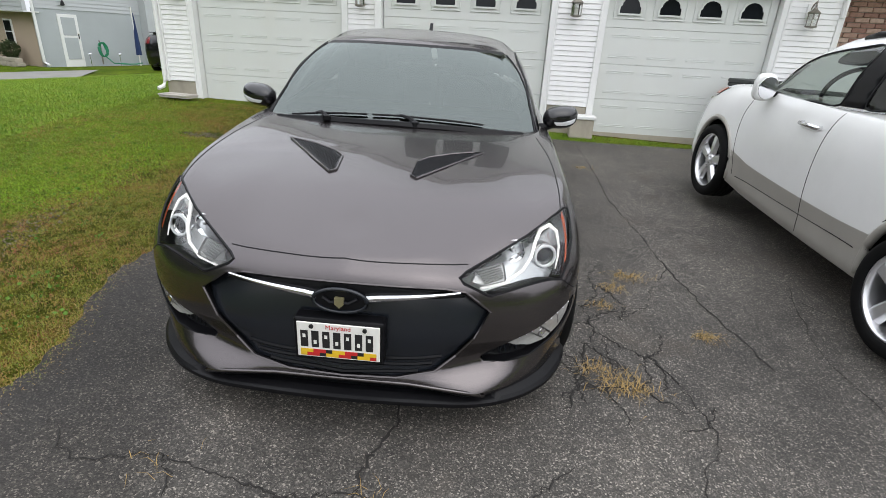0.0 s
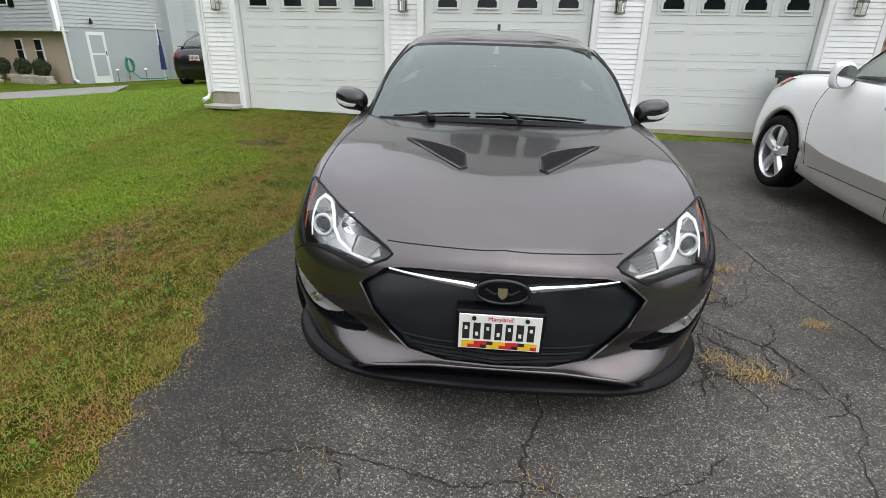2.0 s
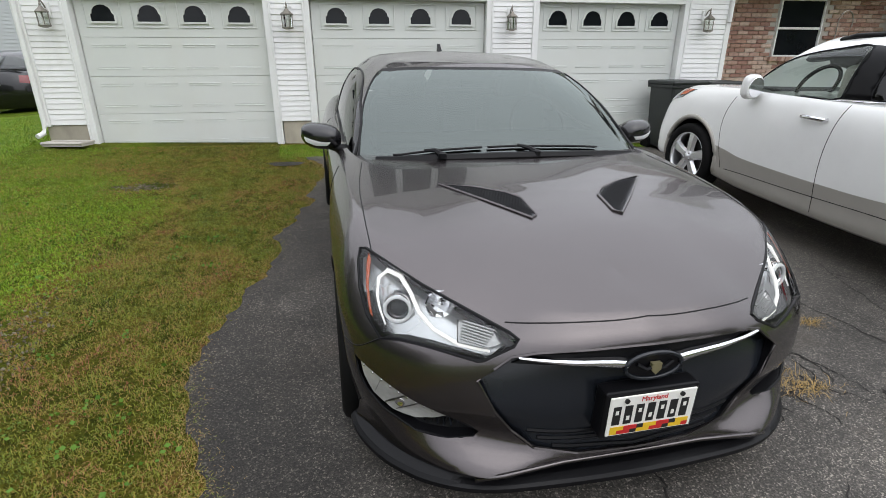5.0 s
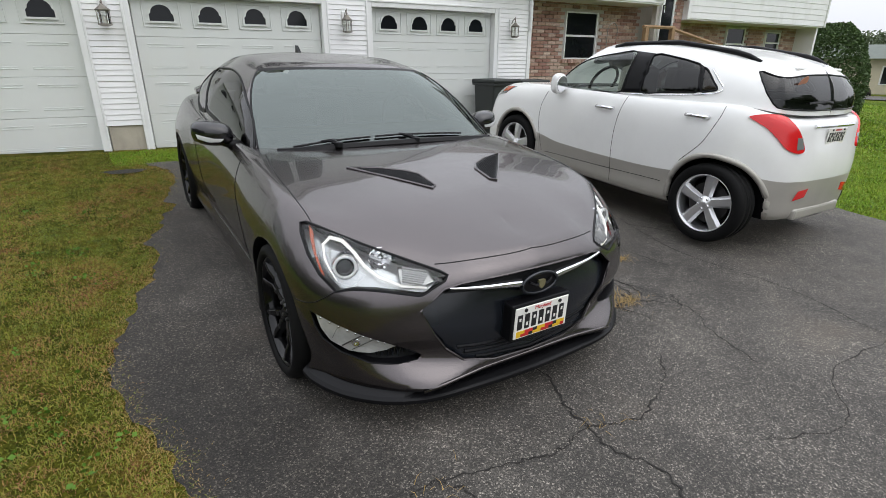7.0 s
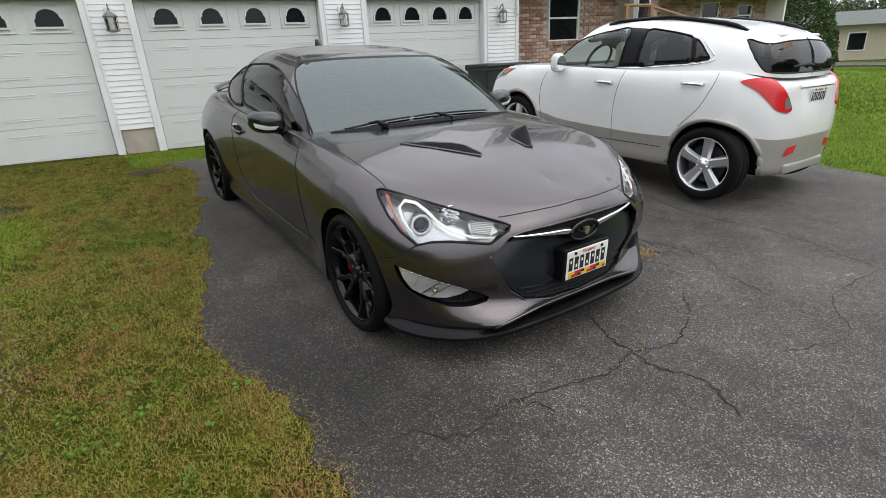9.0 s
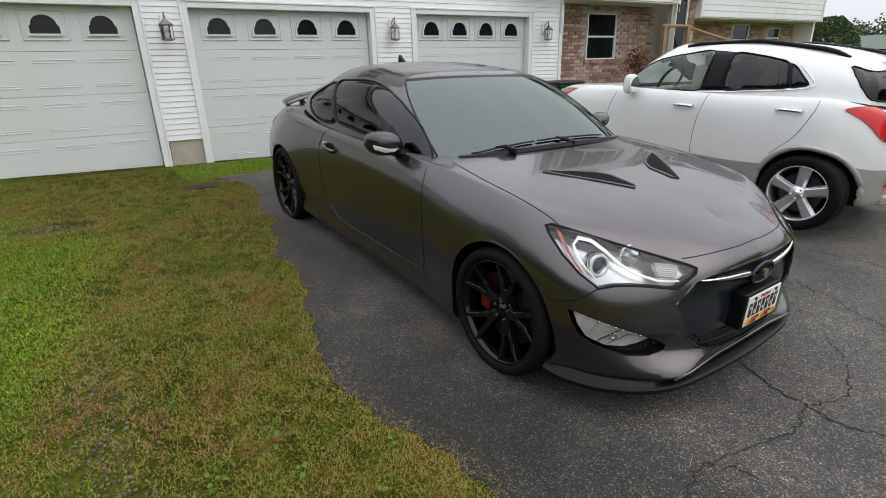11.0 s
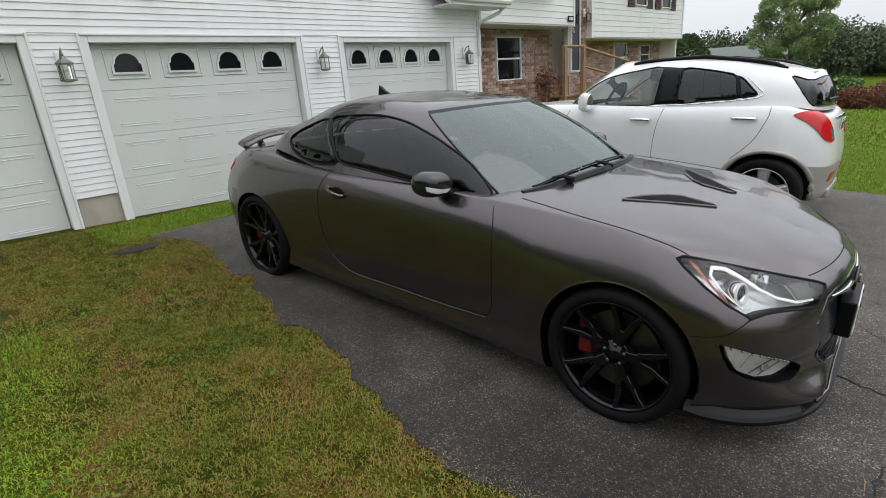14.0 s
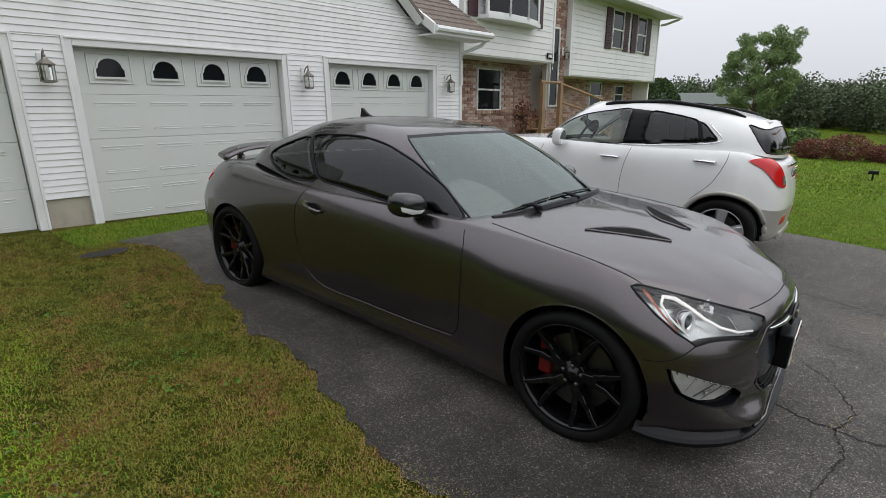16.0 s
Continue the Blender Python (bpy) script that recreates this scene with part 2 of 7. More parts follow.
BRICK = brick_mat("brick_red_tan", [(0.0, (0.27, 0.145, 0.115)), (0.35, (0.36, 0.215, 0.165)), (0.65, (0.45, 0.31, 0.245)), (1.0, (0.54, 0.42, 0.345))])
NBRICK = brick_mat("brick_tan", [(0.0, (0.38, 0.3, 0.22)), (0.5, (0.5, 0.41, 0.31)), (1.0, (0.6, 0.52, 0.42))])
MORTAR = worn("mortar", (0.48, 0.45, 0.41), 0.95, vary=0.12, fine=150)
SHINGLE = worn("shingle", (0.17, 0.135, 0.11), 0.95, vary=0.3, scale=8, fine=60, relief=0.6)
SHUTTER = worn("maroon_shutter", (0.055, 0.02, 0.025), 0.5, vary=0.1)
PANE = worn("dark_pane", (0.010, 0.012, 0.014), 0.06, vary=0.3, scale=1.0, relief=0, spec=0.3)
WOOD = worn("weathered_wood", (0.30, 0.19, 0.10), 0.75, vary=0.25, scale=4, fine=40)
PEWTER = worn("pewter_metal", (0.26, 0.24, 0.21), 0.45, metal=0.7, vary=0.25, scale=12)
CLEAR = glass("clear_glass", (0.97, 0.98, 0.97), 0.97, 1.45)
TINT = glass("tinted_glass", (0.9, 1.0, 0.95), 0.10, 1.5)
SUVGLASS = glass("side_glass", (0.93, 1.0, 0.95), 0.8, 1.55)
TINTMID = glass("windshield_glass", (0.93, 1.0, 0.95), 0.22, 2.05, (0.90, 1.0, 0.96))
GREY = paint("taupe_metallic_paint", (0.084, 0.075, 0.076), 0.94, 0.3, 0.03, 0.27)
PEARL = paint("white_pearl_paint", (0.80, 0.80, 0.78), 0.05, 0.03)
BLACKPAINT = paint("black_car_paint", (0.006, 0.006, 0.007), 0.1, 0.2, 0.0)
SILVERP = worn("champagne_plastic", (0.42, 0.40, 0.36), 0.38, metal=0.35, vary=0.06)
BLACKPL = worn("black_plastic", (0.005, 0.005, 0.006), 0.40, vary=0.2, fine=200, spec=0.20)
MATTE = worn("satin_black_grille", (0.010, 0.012, 0.016), 0.24, vary=0.2, fine=200, relief=0.05)
RUBBER = worn("tyre_rubber", (0.005, 0.005, 0.005), 0.7, vary=0.25, fine=120, spec=0.14)
RIMBLACK = worn("gloss_black_alloy", (0.004, 0.004, 0.0045), 0.10, metal=0.0, vary=0.2, relief=0, coat=0.1, spec=0.30)
RIMSILVER = worn("silver_alloy", (0.76, 0.76, 0.77), 0.30, metal=0.85, vary=0.06, relief=0)
STEEL = worn("brake_steel", (0.10, 0.10, 0.10), 0.35, metal=0.9, vary=0.2)
CHROME = worn("chrome", (0.8, 0.8, 0.82), 0.06, metal=1.0, vary=0.03, relief=0)
REDPAINT = worn("red_caliper_paint", (0.11, 0.005, 0.005), 0.35, vary=0.1, relief=0)
HLDARK = worn("lamp_housing", (0.54, 0.55, 0.56), 0.28, metal=0.85, vary=0.15, relief=0)
AMBER = worn("amber_reflector", (0.5, 0.085, 0.02), 0.2, vary=0.1, relief=0, coat=0.8)
REDLENS = worn("red_lamp_lens", (0.62, 0.008, 0.010), 0.25, vary=0.1, relief=0, coat=0.35)
DARKLENS = worn("smoked_red_lens", (0.16, 0.006, 0.008), 0.2, vary=0.1, relief=0, coat=0.5)
CLEARLENS = worn("frosted_lens", (0.34, 0.34, 0.335), 0.12, metal=0.5, vary=0.1, relief=0, coat=1.0)
SIGNAL = worn("clear_signal_lens", (0.42, 0.42, 0.405), 0.18, metal=0.2, vary=0.12, scale=40, relief=0, coat=1.0)
BRIGHTWHITE = worn("bright_white", (0.82, 0.83, 0.84), 0.25, vary=0.03, relief=0, coat=0.5)
DRL = glow("daytime_light", (1.0, 0.98, 0.95), 0.42)
LEATHER = worn("beige_trim", (0.42, 0.40, 0.36), 0.6, vary=0.08)
DARKTRIM = worn("dark_interior", (0.02, 0.02, 0.021), 0.7, vary=0.2)
PLATE = worn("plate_white", (0.78, 0.77, 0.72), 0.35, vary=0.03, relief=0)
INK = worn("plate_black", (0.012, 0.012, 0.012), 0.5, relief=0)
PLRED = worn("plate_red", (0.5, 0.02, 0.02), 0.5, relief=0)
PLGOLD = worn("plate_gold", (0.7, 0.45, 0.02), 0.5, relief=0)
HOSE = worn("green_hose", (0.01, 0.20, 0.09), 0.45, vary=0.15)
BLUE = worn("blue_fabric", (0.012, 0.030, 0.10), 0.85, vary=0.2)
BIN = worn("dark_bin_plastic", (0.022, 0.026, 0.025), 0.5, vary=0.15)
BARK = worn("bark", (0.12, 0.09, 0.065), 0.95, vary=0.3, scale=8, fine=30, relief=0.8)
GRAVEL = brick_mat("gravel", [(0.0, (0.05, 0.04, 0.028)), (0.5, (0.105, 0.087, 0.062)), (1.0, (0.20, 0.172, 0.13))])
LAWN = blade_mat("lawn_blades", [(0.12, (0.055, 0.085, 0.011)), (0.38, (0.136, 0.172, 0.016)), (0.57, (0.206, 0.210, 0.024)), (0.71, (0.265, 0.175, 0.047)), (0.86, (0.245, 0.092, 0.052))], 1.5)
LUSH = blade_mat("lush_blades", [(0.15, (0.075, 0.150, 0.006)), (0.45, (0.145, 0.275, 0.012)), (0.62, (0.20, 0.31, 0.020)), (0.85, (0.23, 0.25, 0.03))])
LIME = blade_mat("young_blades", [(0.15, (0.125, 0.24, 0.005)), (0.45, (0.185, 0.335, 0.008)), (0.65, (0.235, 0.37, 0.014)), (0.9, (0.29, 0.31, 0.035))])
CLOVER = blade_mat("clover_leaves", [(0.1, (0.045, 0.11, 0.010)), (0.9, (0.10, 0.20, 0.02))])
RUST = blade_mat("rusty_stems", [(0.1, (0.16, 0.07, 0.03)), (0.5, (0.25, 0.12, 0.05)), (0.9, (0.30, 0.19, 0.08))])
STRAW = blade_mat("straw", [(0.1, (0.24, 0.155, 0.05)), (0.9, (0.42, 0.29, 0.11))])
LEAF = blade_mat("leaves", [(0.1, (0.06, 0.11, 0.025)), (0.5, (0.11, 0.18, 0.045)), (0.9, (0.18, 0.26, 0.08))])
LEAFTREE = blade_mat("tree_leaves", [(0.1, (0.10, 0.16, 0.055)), (0.5, (0.18, 0.26, 0.095)), (0.9, (0.27, 0.36, 0.15))])
LEAFFAR = blade_mat("far_leaves", [(0.1, (0.065, 0.09, 0.048)), (0.5, (0.085, 0.115, 0.058)), (0.9, (0.115, 0.145, 0.075))])
EVERGREEN = blade_mat("evergreen_needles", [(0.1, (0.035, 0.065, 0.02)), (0.5, (0.055, 0.095, 0.03)), (0.9, (0.09, 0.14, 0.045))])
LEAFDARK = blade_mat("dark_leaves", [(0.1, (0.022, 0.035, 0.014)), (0.5, (0.04, 0.06, 0.022)), (0.9, (0.065, 0.09, 0.035))])
LEAFRED = blade_mat("red_leaves", [(0.1, (0.12, 0.03, 0.03)), (0.5, (0.2, 0.06, 0.05)), (0.9, (0.12, 0.14, 0.04))])
ROOFGREEN = worn("weathered_green_roof", (0.13, 0.15, 0.13), 0.9, vary=0.2, scale=4, fine=40, relief=0.4)
CREAM = worn("cream_siding", (0.55, 0.49, 0.36), 0.6, vary=0.05)


# ---- mesh helpers ----
def part(name, bm, mat, parent=None, label="", smooth=False, normals=True):
    """Links a bmesh as one mesh object, under a thing or part when parent is given."""
    if normals:
        bmesh.ops.recalc_face_normals(bm, faces=bm.faces)
    me = bpy.data.meshes.new(name)
    bm.to_mesh(me)
    bm.free()
    for m in (mat if isinstance(mat, (list, tuple)) else [mat]):
        me.materials.append(m)
    if smooth:
        for p in me.polygons:
            p.use_smooth = True
    ob = new(name, me)
    if parent:
        ob.parent = parent
    if label:
        tagged(ob, label)
    return ob


def thing(name, m, label, category, group="", kind=""):
    ob = new(name)
    ob.empty_display_size = 0.1
    ob.matrix_world = m
    return tagged(ob, label, category, group, kind)


def box(lo, hi, bev=0.0, seg=2, bm=None):
    own = bmesh.new()
    bmesh.ops.create_cube(own, size=1)
    lo, hi = Vector(lo), Vector(hi)
    for v in own.verts:
        v.co = Vector([lo[i] + (v.co[i] + 0.5) * (hi[i] - lo[i]) for i in range(3)])
    if bev:
        bmesh.ops.bevel(own, geom=own.edges[:], offset=bev, segments=seg, profile=0.5, affect="EDGES")
    return join(own, bm)


def join(own, bm):
    if bm is None:
        return own
    me = bpy.data.meshes.new("tmp")
    own.to_mesh(me)
    own.free()
    bm.from_mesh(me)
    bpy.data.meshes.remove(me)
    return bm


def turn_bm(bm, m):
    bmesh.ops.transform(bm, matrix=m, verts=bm.verts)
    return bm


def lathe(profile, seg=32, axis="Z", bm=None, hollow=False):
    """Revolves (radius, height) pairs about an axis."""
    own = bmesh.new()
    rings = []
    for r, h in profile:
        rings.append([own.verts.new((r * math.cos(2 * math.pi * i / seg), r * math.sin(2 * math.pi * i / seg), h)) for i in range(seg)])
    for a, b in zip(rings, rings[1:]):
        for i in range(seg):
            j = (i + 1) % seg
            own.faces.new((a[i], a[j], b[j], b[i]))
    if hollow:
        for i in range(seg):
            j = (i + 1) % seg
            own.faces.new((rings[-1][i], rings[-1][j], rings[0][j], rings[0][i]))
    else:
        own.faces.new(rings[0][::-1])
        own.faces.new(rings[-1])
    if axis == "X":
        turn_bm(own, Matrix.Rotation(radians(90), 4, "Y"))
    if axis == "Y":
        turn_bm(own, Matrix.Rotation(radians(-90), 4, "X"))
    return join(own, bm)


def tube(points, radius, seg=8, bm=None, closed=False):
    """A round bar along a polyline; radius may be a number or one for each point."""
    own = bmesh.new()
    pts = [Vector(p) for p in points]
    rad = radius if isinstance(radius, (list, tuple)) else [radius] * len(pts)
    rings = []
    for i, p in enumerate(pts):
        a = pts[i - 1] if i or closed else p
        b = pts[(i + 1) % len(pts)] if i < len(pts) - 1 or closed else p
        d = (b - a).normalized()
        side = d.cross(Vector((0, 0, 1)) if abs(d.z) < 0.95 else Vector((1, 0, 0))).normalized()
        up = side.cross(d)
        rings.append([own.verts.new(p + rad[i] * (math.cos(2 * math.pi * k / seg) * side + math.sin(2 * math.pi * k / seg) * up)) for k in range(seg)])
    pairs = list(zip(rings, rings[1:])) + ([(rings[-1], rings[0])] if closed else [])
    for a, b in pairs:
        for k in range(seg):
            own.faces.new((a[k], a[(k + 1) % seg], b[(k + 1) % seg], b[k]))
    if not closed:
        own.faces.new(rings[0][::-1])
        own.faces.new(rings[-1])
    return join(own, bm)


def prism(outline, lo, hi, axis="Y", bm=None):
    """A flat outline pushed through from lo to hi along an axis. Outline: (x, z) for Y, (y, z) for X, (x, y) for Z."""
    own = bmesh.new()

    def at(p, d):
        return {"Y": (p[0], d, p[1]), "X": (d, p[0], p[1]), "Z": (p[0], p[1], d)}[axis]
    a = [own.verts.new(at(p, lo)) for p in outline]
    b = [own.verts.new(at(p, hi)) for p in outline]
    own.faces.new(a[::-1])
    own.faces.new(b)
    for i in range(len(a)):
        j = (i + 1) % len(a)
        own.faces.new((a[i], a[j], b[j], b[i]))
    return join(own, bm)


def spline(keys, t):
    """Catmull-Rom through (param, values) keys."""
    i = 0
    while i < len(keys) - 2 and t > keys[i + 1][0]:
        i += 1
    (t1, p1), (t2, p2) = keys[i], keys[i + 1]
    t0, p0 = keys[i - 1] if i else (2 * t1 - t2, [2 * a - b for a, b in zip(p1, p2)])
    t3, p3 = keys[i + 2] if i + 2 < len(keys) else (2 * t2 - t1, [2 * b - a for a, b in zip(p1, p2)])
    h = t2 - t1
    u = (t - t1) / h
    out = []
    for a, b, c, d in zip(p0, p1, p2, p3):
        m1, m2 = (c - a) / (t2 - t0) * h, (d - b) / (t3 - t1) * h
        out.append((2 * u ** 3 - 3 * u ** 2 + 1) * b + (u ** 3 - 2 * u ** 2 + u) * m1 + (-2 * u ** 3 + 3 * u ** 2) * c + (u ** 3 - u ** 2) * m2)
    return out


# ---- ground ----
def gz(x, y):
    """Height of the ground: rises gently towards the garage, falls off beside it and to the far right."""
    yy = max(-3.0, min(8.0, y))
    z = -0.1752 - 0.0218 * max(-60, min(40, x)) + 0.0579 * yy
    if x < -4.5:
        z -= 0.077 * min(9.0, -4.5 - x)
    return z


def wob(x, y, s=1.0):
    return noise.noise(Vector((x * s, y * s, 0.37)))


EDGE = [(-6.0, (-1.75,)), (1.2, (-1.76,)), (2.27, (-1.81,)), (2.75, (-1.95,)), (3.2, (-1.85,)), (3.5, (-1.70,)), (4.35, (-1.55,)), (5.4, (-1.28,)), (6.2, (-1.12,)), (6.9, (-1.25,))]


def edge_x(y):
    """The lawn's ragged edge along the drive."""
    return spline(EDGE, y)[0] + 0.10 * wob(1.7, y, 3.1) + 0.06 * wob(5.1, y, 9.0) + 0.03 * wob(8.3, y, 21.0)


def top_y(x):
    """Where the drive ends before the garage."""
    return 7.06 + 0.02 * x + 0.07 * wob(x, 3.3, 2.0)


def right_x(y):
    return 4.75 + 0.11 * y + 0.05 * wob(2.2, y, 2.5)


def sheet(name, xs, ys, mat, lift=0.0, keep=None, rough=0.0):
    bm = bmesh.new()
    grid = [[bm.verts.new((x, y, gz(x, y) + lift + rough * wob(x, y, 1.5))) for x in xs] for y in ys]
    for j in range(len(ys) - 1):
        for i in range(len(xs) - 1):
            bm.faces.new((grid[j][i], grid[j][i + 1], grid[j + 1][i + 1], grid[j + 1][i]))
    return part(name, bm, mat, smooth=True)


def steps(*spans):
    out = [spans[0][0]]
    for a, b, n in spans:
        out += [a + (b - a) * (i + 1) / n for i in range(n)]
    return out


ground = sheet("ground", steps((-700, -60, 6), (-60, -8, 14), (-8, 8, 40), (8, 60, 14), (60, 900, 8)), steps((-500, -30, 6), (-30, -2, 10), (-2, 9, 28), (9, 60, 12), (60, 900, 8)), TURF)
tagged(ground, "green and browning lawn with bare patches around the drive", "lawn", kind="structure")

bm = bmesh.new()
rows = []
dy = steps((-9, 0, 18), (0, 7.3, 146))
for y in dy:
    a, b = edge_x(y), right_x(y)
    row = []
    for i in range(61):
        x = a + (b - a) * i / 60
        yy = min(y, top_y(x))
        row.append(bm.verts.new((x, yy, gz(x, yy) + 0.012 + 0.006 * wob(x, yy, 1.2))))
    rows.append(row)
for r0, r1 in zip(rows, rows[1:]):
    for i in range(60):
        if len({r0[i].co.to_tuple(4), r1[i].co.to_tuple(4), r0[i + 1].co.to_tuple(4), r1[i + 1].co.to_tuple(4)}) == 4:
            bm.faces.new((r0[i], r0[i + 1], r1[i + 1], r1[i]))
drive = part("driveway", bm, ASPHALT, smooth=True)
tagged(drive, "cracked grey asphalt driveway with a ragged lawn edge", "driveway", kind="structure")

# ---- garage wall frame: s along the wall, d out of it (negative: towards the walker) ----
WA, WD = radians(6.312), 7.71
WALL = Matrix.Translation((math.sin(WA) * WD, math.cos(WA) * WD, 0)) @ Matrix.Rotation(-WA, 4, "Z")


def wall_part(name, bm, mat, parent=None, label="", smooth=False):
    ob = part(name, bm, mat, parent, label, smooth)
    if parent is None:
        ob.matrix_world = WALL
    return ob


def siding(name, s0, s1, z0, z1, d, parent, lap=0.066, mat=None, thick=0.1, cut=None):
    """Lapped boards, each a sloping face with a small drop at its lower edge; cut(z) may narrow the span of a course."""
    bm = bmesh.new()
    z = z0
    while z < z1 - 0.001:
        h = min(lap, z1 - z)
        a0, b0 = cut(z) if cut else (s0, s1)
        a1, b1 = cut(z + h) if cut else (s0, s1)
        if b0 - a0 < 0.05 or b1 - a1 < 0.01:
            break
        outl = [(d - 0.014, z), (d - 0.004, z + h - 0.004), (d - 0.002, z + h), (d + thick, z + h), (d + thick, z), (d - 0.004, z - 0.004)]
        lo = [bm.verts.new((a0 if zz < z + h * 0.5 else a1, dd, zz)) for dd, zz in outl]
        hi = [bm.verts.new((b0 if zz < z + h * 0.5 else b1, dd, zz)) for dd, zz in outl]
        bm.faces.new(lo)
        bm.faces.new(hi[::-1])
        for i in range(6):
            j = (i + 1) % 6
            bm.faces.new((lo[i], hi[i], hi[j], lo[j]))
        z += h
    return wall_part(name, bm, mat or SIDING, parent)


DOORS = [(-4.74, -2.50), (-1.93, 0.40), (1.14, 3.29)]
HEAD, FOOT, GL, GR = 2.13, 0.27, -5.33, 4.05
APEX = -0.62
garage = thing("garage_front_wall", WALL, "white vinyl-sided garage front with three door bays", "garage wall", kind="structure")
piers = [(GL, DOORS[0][0] - 0.09), (DOORS[0][1] + 0.09, DOORS[1][0] - 0.09), (DOORS[1][1] + 0.09, DOORS[2][0] - 0.09), (DOORS[2][1] + 0.09, GR)]
for a, b in piers:
    siding("siding", a + (0.03 if a < -5 else 0.0), b - 0.0, 0.62, HEAD + 0.09, 0, garage)
    wall_part("foundation", box((a + 0.01, 0.012, -0.2), (b, 0.2, 0.612), 0.004), CONCRETE, garage, "stained concrete block foundation")
siding("siding", GL, GR, HEAD + 0.092, 2.92, 0, garage)


def gable(z):
    k = max(0.0, z - 2.92) / 0.82
    return APEX - 3.35 + k, APEX + 3.35 - k


siding("siding", 0, 0, 2.924, 5.6, 0.004, garage, cut=gable)
for x in (GL, GR - 0.07):
    wall_part("corner_post", box((x, -0.025, 0.6), (x + 0.075, 0.02, 2.75), 0.006), TRIM, garage)
wall_part("wall_core", box((GL + 0.02, 0.32, -0.2), (GR - 0.02, 0.42, 2.9)), TRIM, garage)
wall_part("end_wall", box((GL + 0.01, 0.1, -0.2), (GL + 0.11, 7.0, 2.7)), SIDING, garage)
wall_part("end_wall", box((GR - 0.11, 0.1, -0.2), (GR - 0.01, 7.0, 2.7)), SIDING, garage)

# triple window high in the gable, above the view but mirrored in the bonnet
gw = thing("gable_window", WALL, "white-framed triple window high in the garage gable", "window", kind="structure")
for i in range(3):
    a = APEX - 0.95 + 0.65 * i
    wall_part("pane", box((a + 0.04, -0.012, 3.24), (a + 0.57, 0.01, 4.36)), PANE, gw)
    for lo, hi in (((a, -0.04, 3.2), (a + 0.04, 0.01, 4.4)), ((a + 0.57, -0.04, 3.2), (a + 0.61, 0.01, 4.4)), ((a + 0.04, -0.04, 3.2), (a + 0.57, 0.01, 3.24)), ((a + 0.04, -0.04, 4.36), (a + 0.57, 0.01, 4.4))):
        wall_part("frame", box(lo, hi, 0.005), TRIM, gw)


def arch(w, h, n=8):
    """A shouldered arch: straight sides, a small step, then a flat curve."""
    pts = [(-w / 2, 0), (w / 2, 0), (w / 2, h * 0.40), (w * 0.43, h * 0.48)]
    pts += [(w * 0.43 * math.cos(math.pi * i / n), h * 0.48 + h * 0.52 * math.sin(math.pi * i / n)) for i in range(1, n)]
    return pts + [(-w * 0.43, h * 0.48), (-w / 2, h * 0.40)]


def ring(outline, grow, d0, d1, cx, cz):
    """A frame between an outline and a larger rectangle-like copy of it."""
    bm = bmesh.new()
    xs, zs = [p[0] for p in outline], [p[1] for p in outline]
    out = [((p[0]) * (1 + grow / max(xs)), p[1] + (grow if p[1] > 0.5 * max(zs) else -grow if p[1] < 0.01 else 0)) for p in outline]
    v = [[bm.verts.new((cx + p[0], d, cz + p[1])) for p in o] for o, d in ((outline, d0), (out, d0), (out, d1), (outline, d1))]
    n = len(outline)
    for a, b in zip(v, v[1:] + v[:1]):
        for i in range(n):
            bm.faces.new((a[i], a[(i + 1) % n], b[(i + 1) % n], b[i]))
    return bm


